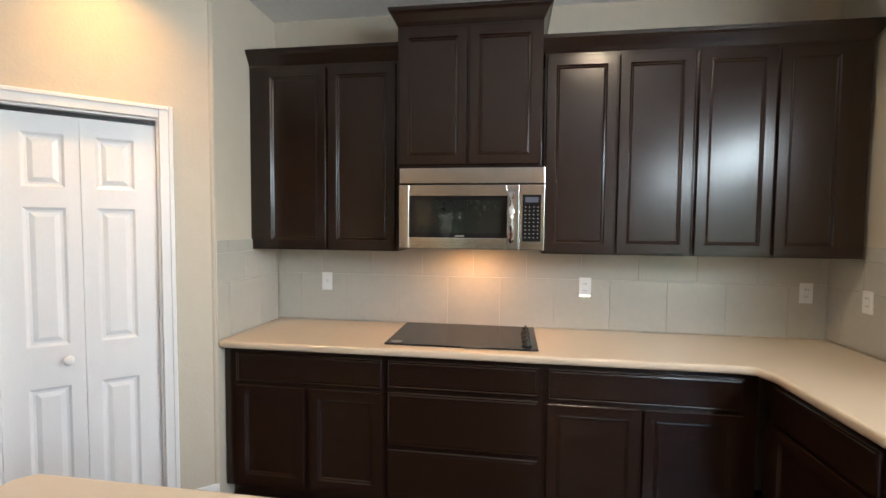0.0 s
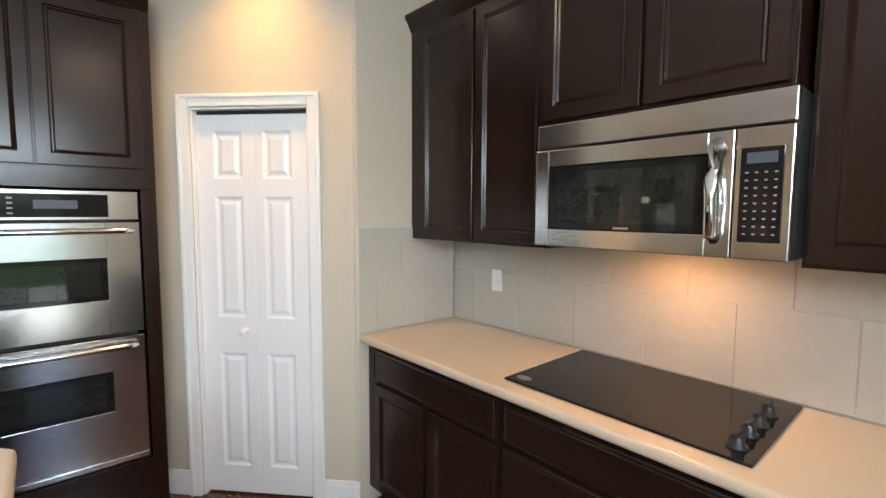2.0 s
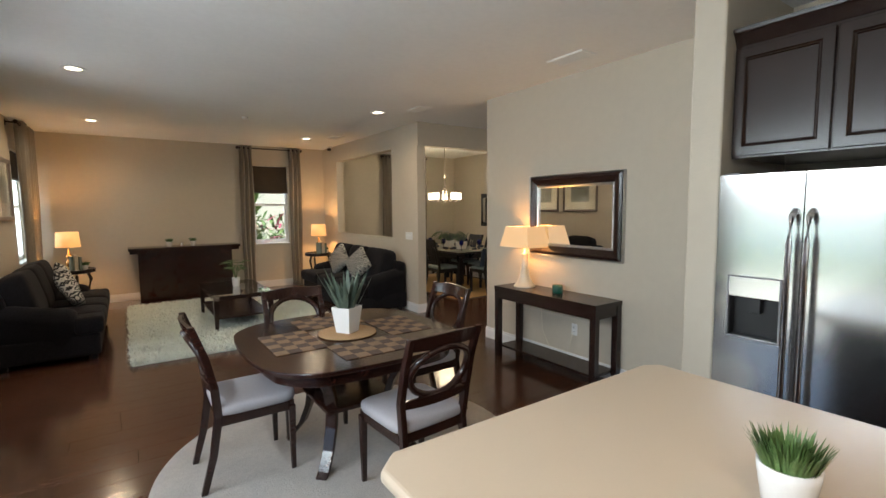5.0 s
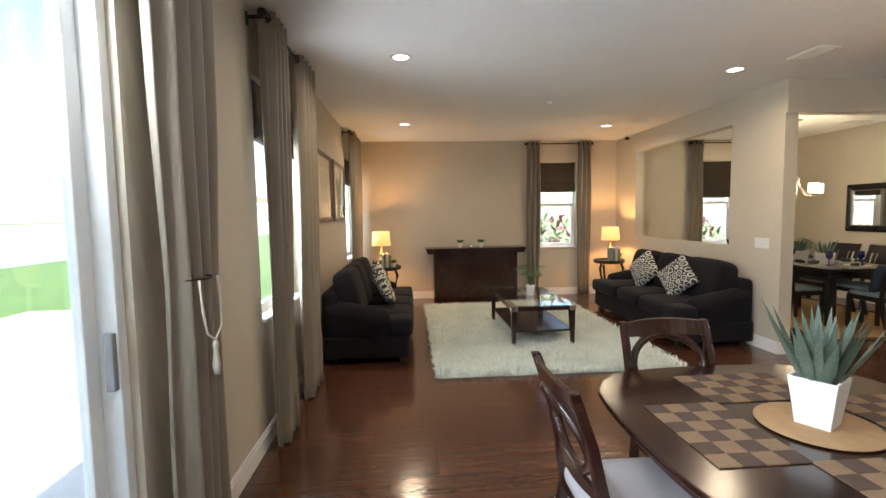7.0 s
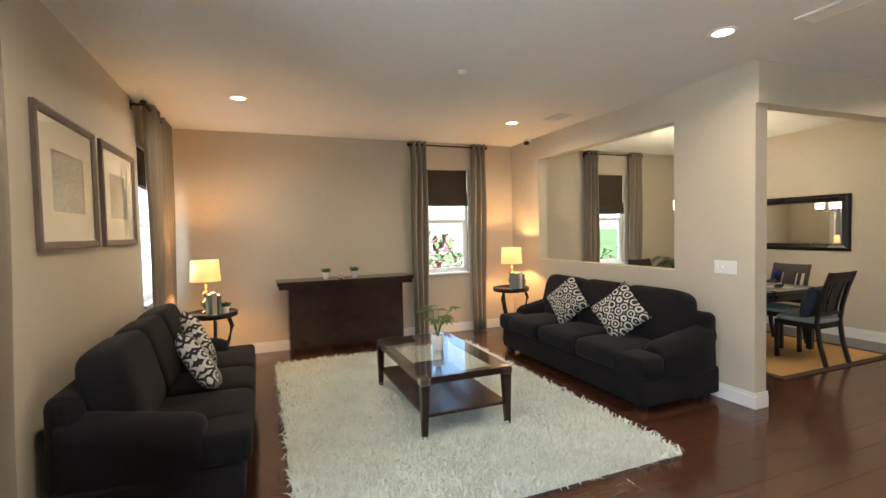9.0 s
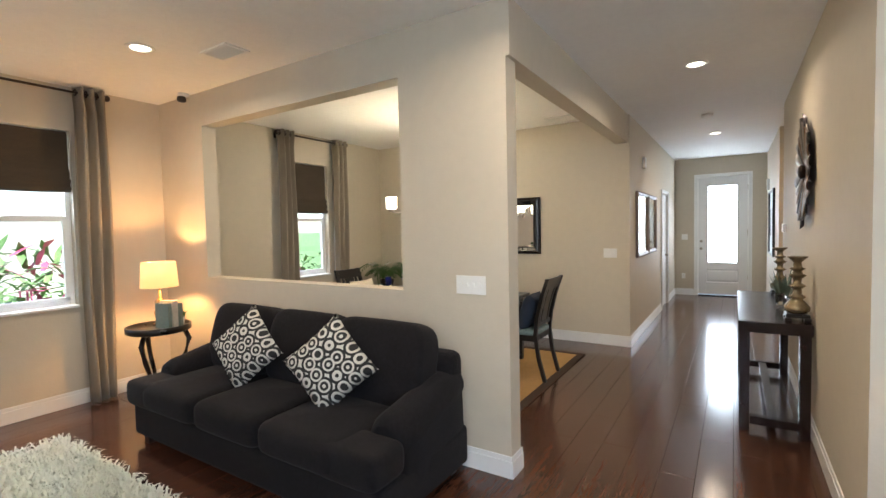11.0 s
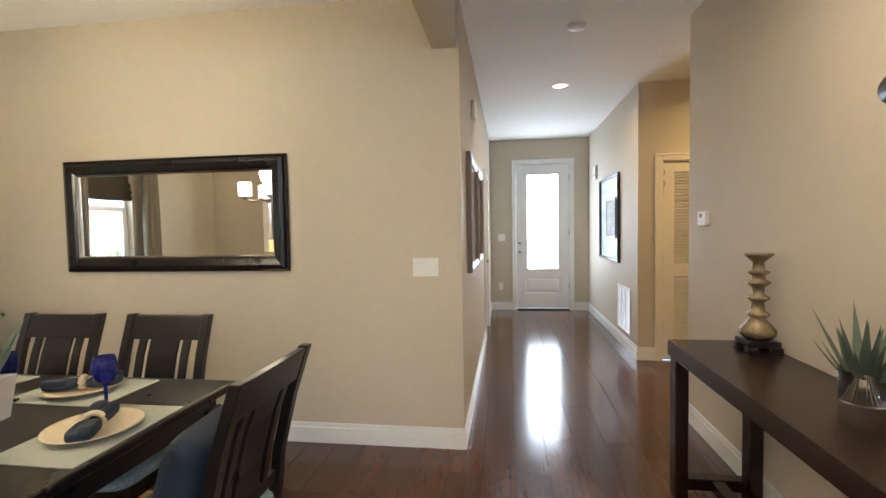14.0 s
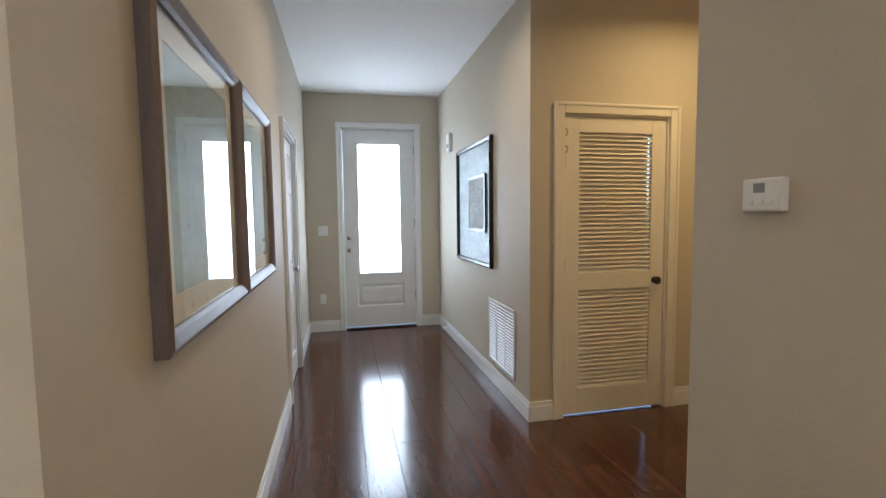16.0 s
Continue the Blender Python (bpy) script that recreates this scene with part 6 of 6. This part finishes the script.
def setting(x, y, a):
    m = pose(x, y, DZ, 0, 0, a)
    bm = bmesh.new()
    box(bm, -0.22, 0.22, -0.15, 0.15, 0, 0.003)
    tagged(obj("placemat", bm, MATCLOTH, m=m), "pale sage cloth placemat on the dining table", "placemat", "dining placemats")
    bm = bmesh.new()
    lathe(bm, [(0.07, 0.0), (0.075, 0.003), (0.12, 0.013), (0.138, 0.020), (0.138, 0.023), (0.12, 0.017), (0.075, 0.008), (0.004, 0.007)], 32)
    tagged(obj("dinner_plate", bm, PLATE, m=m @ pose(0, 0, 0.0035)), "cream stoneware dinner plate on a placemat", "plate", "dinner plates")
    n = thing("napkin", m @ pose(0, 0, 0.014, 0, 0, 25), "navy cloth napkin through a pale ring on a plate", "napkin", "napkins")
    bm = bmesh.new()
    for s in (-1, 1):
        soft(bm, (s * 0.075, 0, 0.022), (0.13, 0.075, 0.04), 0.6, (14, 8))
        soft(bm, (s * 0.09, 0.02 * s, 0.035), (0.10, 0.05, 0.035), 0.7, (12, 6))
    obj("cloth", bm, NAVYCLOTH, n)
    bm = bmesh.new()
    tube(bm, [(0, 0.026 * math.cos(q), 0.026 + 0.022 * math.sin(q)) for q in [2 * math.pi * i / 16 for i in range(16)]], 0.010, 6, closed=True)
    obj("ring", bm, PLATE, n)
    bm = bmesh.new()
    lathe(bm, [(0.034, 0.0), (0.034, 0.003), (0.008, 0.008), (0.006, 0.02), (0.006, 0.075), (0.014, 0.088), (0.034, 0.105), (0.041, 0.135), (0.040, 0.165), (0.034, 0.19), (0.031, 0.19), (0.037, 0.165), (0.038, 0.135), (0.03, 0.108), (0.004, 0.095)], 22)
    tagged(obj("goblet", bm, COBALT, m=m @ pose(0.19, 0.14, 0.0035)), "cobalt blue glass goblet on the dining table", "goblet", "blue goblets")


setting(-4.88, -6.03, 180)
setting(-5.22, -6.42, -90)
setting(-5.22, -7.02, -90)
setting(-4.54, -6.42, 90)
setting(-4.54, -7.02, 90)
setting(-4.88, -7.48, 0)
for x, y, sd in ((-4.88, -6.50, 61), (-4.88, -6.92, 62)):
    grass_plant(pose(x, y, DZ, 0, 0, 15), 0.085, 0.15, 0.20, 26, "grey-green succulent in a square white pot on the table", sd, SUCCULENT, 0.75, 0.035, True, taper=0.8, group="table succulents", bend=0.0)

ch = thing("chandelier", pose(-4.84, -7.0, 0.05), "brushed nickel chandelier with five lit frosted glass shades", "chandelier")
bm = bmesh.new()
lathe(bm, [(0.06, CEIL - 0.075), (0.06, CEIL - 0.053)], 24)
tube(bm, [(0, 0, CEIL - 0.07), (0, 0, 2.1)], 0.008, 8)
lathe(bm, [(0.012, 2.12), (0.022, 2.10), (0.022, 1.98), (0.012, 1.96), (0.05, 1.93), (0.055, 1.90), (0.02, 1.88), (0.016, 1.70), (0.03, 1.67), (0.018, 1.63), (0.003, 1.61)][::-1], 18)
obj("stem", bm, NICKEL, ch)
for i in range(5):
    a = 2 * math.pi * i / 5 + 0.35
    c, s = math.cos(a), math.sin(a)
    bm = bmesh.new()
    tube(bm, [(c * r, s * r, z) for r, z in ((0.03, 1.90), (0.07, 1.80), (0.13, 1.70), (0.20, 1.655), (0.27, 1.66), (0.30, 1.675))], 0.008, 8)
    lathe(bm, [(0.02, 0), (0.035, 0.015), (0.045, 0.03), (0.012, 0.032)], 16, pose(c * 0.30, s * 0.30, 1.67))
    obj("arm", bm, NICKEL, ch)
    bm = bmesh.new()
    lathe(bm, [(0.058, 0), (0.062, 0.01), (0.062, 0.135), (0.058, 0.135), (0.058, 0.012), (0.003, 0.012)], 24, pose(c * 0.30, s * 0.30, 1.702))
    obj("shade", bm, SHADE_WHITE, ch)
lamp("chandelier_light", "POINT", (-4.84, -7.0, 1.99), 28.0, (1.0, 0.80, 0.50), 0.16)

framed("wall_mirror", pose(-6.43, -6.92, 1.525, 0, 0, 90), 1.64, 0.765, [(0.02, 0.03, BRONZE), (0.075, 0.05, BLACKWOOD), (0.012, 0.03, NICKEL)], MIRROR, "wide wall mirror in a black wood frame with bronze bead", "mirror")
plate(pose(-6.43, -5.20, 1.16, 0, 0, 90), 3, "white three-gang light switch on the dining wall")
plate(pose(-6.43, -6.24, 0.39, 0, 0, 90), 1, "white socket low on the dining wall", "outlet")
sb = thing("plant_stand", pose(-5.95, -8.45, 0), "black wood side cabinet in the dining corner", "side cabinet")
boxes("body", BLACKWOOD, [(-0.36, 0.36, -0.22, 0.22, 0.10, 0.57)], sb, 0.004)
boxes("top", BLACKWOOD, [(-0.39, 0.39, -0.25, 0.25, 0.57, 0.60)], sb, 0.005)
for x in (-0.33, 0.33):
    for y in (-0.19, 0.19):
        boxes("leg", BLACKWOOD, [(x - 0.025, x + 0.025, y - 0.025, y + 0.025, 0, 0.10)], sb, 0.003)


def fern(m, r, label, seed):
    rng = random.Random(seed)
    e = thing("fern", m, label, "plant")
    pot(e, 0.11, 0.15, BRONZE, 0.8)
    bm = bmesh.new()
    for i in range(46):
        a, k = rng.uniform(0, 6.283), rng.uniform(0.5, 1.0)
        prev = None
        pts = []
        for q in range(9):
            t = q / 8
            rr = r * k * t
            pts.append(Vector((rr * math.cos(a), rr * math.sin(a), 0.13 + 0.30 * k * math.sin(2.3 * t) * (1.25 - 0.4 * t) - 0.05 * t)))
        for q in range(1, 9):
            d = (pts[q] - pts[q - 1]).normalized()
            side = d.cross(Vector((0, 0, 1))).normalized()
            w = 0.075 * math.sin(0.35 + 2.6 * q / 9)
            for s in (-1, 1):
                for o in (0.0, 0.5):
                    p = pts[q - 1].lerp(pts[q], o)
                    blade(bm, p, p + side * s * w + d * 0.025 + Vector((0, 0, -0.012)), 0.022, 0.003, 2)
    obj("fronds", bm, FERN, e)
    return e


fern(pose(-5.98, -8.42, 0.601), 0.48, "large green fern in a dark pot in the corner", 71)
orc = thing("orchid", pose(-5.66, -8.32, 0.601), "white orchid in a small pot on the side cabinet", "plant")
pot(orc, 0.06, 0.10, CERAMIC, 0.8)
bm = bmesh.new()
rng = random.Random(5)
for k in range(3):
    a = k * 2.1
    tip = Vector((0.16 * math.cos(a), 0.16 * math.sin(a), 0.45))
    tube(bm, [(0, 0, 0.09), (tip.x * 0.3, tip.y * 0.3, 0.33), tuple(tip)], 0.003, 5, mi=1)
    for j in range(5):
        c = tip * (0.75 + 0.08 * j) + Vector((0, 0, 0.06 - 0.03 * j))
        for q in range(5):
            b = q * 1.2566
            blade(bm, c, c + Vector((0.035 * math.cos(b), 0.035 * math.sin(b), 0.012)), 0.032, 0.004, 2, mi=0)
obj("flowers", bm, [CERAMIC, LEAF], orc)

# ---- hall ----
HT = thing("hall_table", pose(-5.24, -3.66, 0), "long dark espresso hall table with trestle legs", "console table")
boxes("top", ESPRESSO, [(-0.86, 0.86, -0.205, 0.225, 0.725, 0.805)], HT, 0.004)
for s in (-1, 1):
    x = s * 0.80
    for y in (-0.165, 0.185):
        boxes("leg", ESPRESSO, [(x - 0.04, x + 0.04, y - 0.032, y + 0.032, 0.0, 0.724)], HT, 0.003)
    boxes("foot_rail", ESPRESSO, [(x - 0.03, x + 0.03, -0.13, 0.152, 0.05, 0.11)], HT, 0.003)
boxes("stretcher", ESPRESSO, [(-0.768, 0.768, -0.02, 0.04, 0.055, 0.105)], HT, 0.003)


def candle_holder(m, k):
    e = thing("candle_holder", m, "turned antique mercury glass candle holder on a dark foot", "candle holder", "turned candle holders")
    bm = bmesh.new()
    box(bm, -0.07, 0.07, -0.07, 0.07, 0.022, 0.05)
    for sx in (-1, 1):
        for sy in (-1, 1):
            box(bm, sx * 0.055 - 0.022, sx * 0.055 + 0.022, sy * 0.055 - 0.022, sy * 0.055 + 0.022, 0, 0.024)
    obj("foot", bm, BLACKWOOD, e, 0.006)
    bm = bmesh.new()
    lathe(bm, [(r * k, 0.048 + z * k) for r, z in ((0.045, 0), (0.07, 0.02), (0.073, 0.045), (0.05, 0.075), (0.03, 0.095), (0.045, 0.11), (0.045, 0.118), (0.028, 0.13), (0.024, 0.165), (0.038, 0.178), (0.048, 0.186), (0.038, 0.195), (0.022, 0.205), (0.026, 0.235), (0.044, 0.25), (0.05, 0.258), (0.03, 0.268), (0.024, 0.285), (0.04, 0.297), (0.046, 0.303), (0.026, 0.312), (0.022, 0.345), (0.05, 0.372), (0.057, 0.378), (0.057, 0.385), (0.02, 0.383), (0.004, 0.382))], 28)
    obj("turned_column", bm, MERCURY, e)
    return e


candle_holder(pose(-5.92, -3.52, 0.8055), 1.06)
candle_holder(pose(-4.57, -3.51, 0.8055), 1.06)
gp = thing("potted_plant", pose(-5.25, -3.53, 0.8055), "succulent in a glass bowl of pebbles on the hall table", "plant")
bm = bmesh.new()
lathe(bm, [(0.06, 0), (0.065, 0.004), (0.068, 0.11), (0.065, 0.11), (0.062, 0.008), (0.004, 0.008)], 28)
g = obj("glass_bowl", bm, GLASS, gp)
g.visible_shadow = False
rng = random.Random(9)
for i in range(26):
    bm = bmesh.new()
    soft(bm, (0, 0, 0), (0.034, 0.026, 0.02), 0.8, (8, 6))
    a, r = rng.uniform(0, 6.28), math.sqrt(rng.random()) * 0.042
    obj("pebble", bm, PEBBLE, gp, m=pose(r * math.cos(a), r * math.sin(a), 0.02 + 0.012 * (i // 9), 0, 0, rng.uniform(0, 180)))
bm = bmesh.new()
for i in range(22):
    a, r = i * 2.4, 0.01 + 0.001 * i
    b = Vector((r * math.cos(a), r * math.sin(a), 0.05))
    l = 0.13 + 0.14 * rng.random()
    o = 0.25 + 0.55 * (i / 22)
    blade(bm, b, b + Vector((o * l * math.cos(a), o * l * math.sin(a), l)), 0.032, -0.004, 4)
obj("leaves", bm, SUCCULENT, gp)

star = thing("wall_sculpture", pose(-4.88, -3.42, 1.88), "round metal fan wall sculpture in bronze and pewter petals", "wall sculpture")
rng = random.Random(17)
NP = 26
for i in range(NP):
    a = 2 * math.pi * i / NP
    ln = 0.365 + 0.03 * math.sin(i * 2.1) + (0.02 if i % 2 else -0.01)
    bm = bmesh.new()
    hw = math.pi / NP * 1.12
    prev = None
    for j in range(7):
        r = 0.05 + (ln - 0.05) * j / 6
        row = []
        for q in range(-4, 5):
            t = q / 4
            aa = hw * t
            rr = r + (0.02 * (1 - t * t) if j == 6 else 0)
            row.append(bm.verts.new((rr * math.sin(aa), -0.022 - 0.22 * r * hw * (1 - t * t) * 1.7 - 0.01 * (r / ln), rr * math.cos(aa))))
        if prev:
            for q in range(8):
                bm.faces.new((prev[q], prev[q + 1], row[q + 1], row[q])).smooth = True
        prev = row
    p = obj("petal", bm, (PEWTER, GUNMETAL, COPPER)[i % 3], star, m=Matrix.Rotation(a, 4, "Y"))
    mod = p.modifiers.new("thickness", "SOLIDIFY")
    mod.thickness = 0.003
bm = bmesh.new()
lathe(bm, [(0.02, 0.0), (0.05, 0.03), (0.055, 0.05), (0.035, 0.065), (0.004, 0.07)], 24, pose(0, 0, 0, 90))
obj("boss", bm, BRONZE, star)
boxes("wall_mount", BRONZE, [(-0.03, 0.03, -0.03, 0, -0.03, 0.03)], star)

th = thing("thermostat", pose(-6.757, -3.42, 1.437), "white wall thermostat with a small grey display", "thermostat")
boxes("body", WHITEPLASTIC, [(-0.06, 0.06, -0.028, 0, -0.045, 0.045)], th, 0.006)
boxes("display", GREYPLASTIC, [(-0.022, 0.012, -0.0295, -0.027, 0.006, 0.032)], th)
boxes("button", WHITEPLASTIC, [(x - 0.008, x + 0.008, -0.031, -0.027, -0.026, -0.014) for x in (-0.03, 0.0, 0.03)], th, 0.001)

ra = thing("return_air_grille", pose(-9.09, -3.36, 0.44), "white return air grille low on the hall wall", "air vent")
w, h = 0.30, 0.26
boxes("frame", WHITEPLASTIC, [(-w, -w + 0.025, -0.010, 0, -h, h), (w - 0.025, w, -0.010, 0, -h, h), (-w + 0.025, w - 0.025, -0.010, 0, -h, -h + 0.025), (-w + 0.025, w - 0.025, -0.010, 0, h - 0.025, h)], ra, 0.002)
boxes("recess", GREYPLASTIC, [(-w + 0.02, w - 0.02, -0.002, -0.0005, -h + 0.02, h - 0.02)], ra)
boxes("bar", WHITEPLASTIC, [(-0.105, -0.095, -0.009, -0.002, -h + 0.025, h - 0.025), (0.095, 0.105, -0.009, -0.002, -h + 0.025, h - 0.025)], ra)
for i in range(20):
    s = boxes("louvre", WHITEPLASTIC, [(-w + 0.025, w - 0.025, -0.006, 0.006, -0.001, 0.001)], ra)
    s.matrix_basis = pose(0, -0.006, -h + 0.035 + i * 0.0237, 40)

art = framed("framed_collage", pose(-9.82, -3.36, 1.49), 1.10, 1.08, [(0.035, 0.035, BLACKWOOD)], PRINT_B, "square black framed collage of grey and blue panels", "picture")
boxes("inner_panel", PRINT_A, [(-0.10, 0.36, -0.020, -0.013, -0.22, 0.22)], art)
boxes("inner_border", BLACKWOOD, [(-0.13, -0.10, -0.024, -0.013, -0.25, 0.25), (0.36, 0.39, -0.024, -0.013, -0.25, 0.25), (-0.10, 0.36, -0.024, -0.013, 0.22, 0.25), (-0.10, 0.36, -0.024, -0.013, -0.25, -0.22)], art, 0.002)
for c, w in ((-7.25, 0.86), (-8.09, 0.78)):
    framed("framed_print", pose(c, -4.97, 1.51, 0, 0, 180), w, 0.86, [(0.055, 0.04, GREYWOODFRAME)], PRINT_B, "blue-green landscape print in a grey-brown wood frame", "picture", "hall prints", 0.07)
e = thing("door_chime", pose(-7.4, -4.97, 2.36, 0, 0, 180), "white rounded door chime box high on the wall", "door chime")
boxes("body", WHITEPLASTIC, [(-0.05, 0.05, -0.04, 0, -0.08, 0.08)], e, 0.02, seg=3)
e = thing("alarm_keypad", pose(-10.72, -3.36, 2.18), "white alarm box high on the hall wall", "alarm box")
boxes("body", WHITEPLASTIC, [(-0.07, 0.07, -0.04, 0, -0.10, 0.10)], e, 0.008)
boxes("grille", GREYPLASTIC, [(-0.04, 0.04, -0.0415, -0.039, -0.05, -0.01)], e)
plate(pose(-11.4, -4.78, 1.22, 0, 0, 90), 2, "white double light switch beside the front door")
plate(pose(-11.4, -4.80, 0.40, 0, 0, 90), 1, "white socket low beside the front door", "outlet")
bm = bmesh.new()
lathe(bm, [(0.012, 0), (0.012, 0.006), (0.006, 0.008), (0.006, 0.06), (0.010, 0.062), (0.010, 0.075), (0.003, 0.077)], 10, pose(-10.9, -3.374, 0.08, 90))
tagged(obj("door_stop", bm, WHITEPLASTIC), "small white spring door stop on the baseboard", "door stop")

# ---- plank floor and backsplash tiles ----
PW, PL = 0.192, 1.24


def plank(bm, x0, x1, y0, y1):
    c, d = 0.0015, 0.0025
    lo = [bm.verts.new((x, y, -0.004)) for x, y in ((x0, y0), (x1, y0), (x1, y1), (x0, y1))]
    mid = [bm.verts.new((x, y, -d * 0.6)) for x, y in ((x0, y0), (x1, y0), (x1, y1), (x0, y1))]
    hi = [bm.verts.new((x, y, 0.0)) for x, y in ((x0 + c, y0 + c), (x1 - c, y0 + c), (x1 - c, y1 - c), (x0 + c, y1 - c))]
    for a, b in ((lo, mid), (mid, hi)):
        for i in range(4):
            bm.faces.new((a[i], a[(i + 1) % 4], b[(i + 1) % 4], b[i]))
    bm.faces.new(hi)


floor = bpy.data.objects["floor"]
one = bmesh.new()
plank(one, 0.0006, PL - 0.0006, 0.0006, PW - 0.0006)
one_mesh = bpy.data.meshes.new("plank")
one.to_mesh(one_mesh)
one.free()
one_mesh.materials.append(FLOORWOOD)
rest = bmesh.new()
rng = random.Random(5)
placed = 0
y = YS
while y < YN:
    x = -11.4 - rng.random() * PL
    while x < XE:
        a, b, c = max(x, -11.4), min(x + PL, XE), min(y + PW, YN)
        whole = b - a > PL - 1e-6 and c - y > PW - 1e-6
        near = (-9.6 < x < -2.9 and -5.0 < y < -3.4) or (-3.0 < x < 1.7 and -5.2 < y < -1.2)
        if whole and near and placed < 300:
            ob = new("plank", one_mesh)
            ob.parent, ob.location = floor, (x, y, 0)
            placed += 1
        elif b - a > 0.02 and c - y > 0.02:
            plank(rest, a + 0.0006, b - 0.0006, y + 0.0006, c - 0.0006)
        x += PL
    y += PW
tagged(obj("planks", rest, FLOORWOOD_FAR, floor), kind="stuff")


def tiles(name, m, w, rows, tile_w, label):
    """A tiled panel that faces -y: rows of (z0, z1, offset of the joints)."""
    e = thing(name, m, label, "backsplash", kind="structure")
    boxes("grout", GROUT, [(0, w, -0.005, 0, rows[0][0], rows[-1][1])], e)
    shared = {}
    for z0, z1, off in rows:
        x = off - tile_w
        while x < w:
            a, b = max(0, x), min(w, x + tile_w)
            if b - a > 0.01:
                key = (round(b - a, 3), round(z1 - z0, 3))
                if key not in shared:
                    bm = bmesh.new()
                    panel(bm, 0.0014, b - a - 0.0014, 0.0014, z1 - z0 - 0.0014, 0, [(0, 0), (0.0, 0.003), (0.0012, 0.0042), (0.004, 0.0045)])
                    me = bpy.data.meshes.new("tile")
                    bmesh.ops.recalc_face_normals(bm, faces=bm.faces)
                    bm.to_mesh(me)
                    bm.free()
                    me.materials.append(TILE)
                    shared[key] = me
                ob = new("tile", shared[key])
                ob.parent, ob.location = e, (a, -0.0045, z0)
            x += tile_w
    return e


R = [(0.912, 1.215, 0.16), (1.215, 1.385, 0.32)]
tiles("backsplash_north", pose(-1.573, YN, 0), XK + 1.573, R, 0.325, "grey-beige glazed tile backsplash behind the cooktop")
tiles("backsplash_side", pose(-1.585, 2.11, 0, 0, 0, 90), YN - 2.12, [(0.912, 1.215, 0.10), (1.215, 1.375, 0.26), (1.375, 1.445, 0.10)], 0.325, "grey-beige glazed tile return beside the pantry")
tiles("backsplash_east", pose(XK, YN - 0.01, 0, 0, 0, -90), 1.34, [(0.912, 1.215, 0.10), (1.215, 1.375, 0.26), (1.375, 1.445, 0.10)], 0.325, "grey-beige glazed tile return on the side wall")
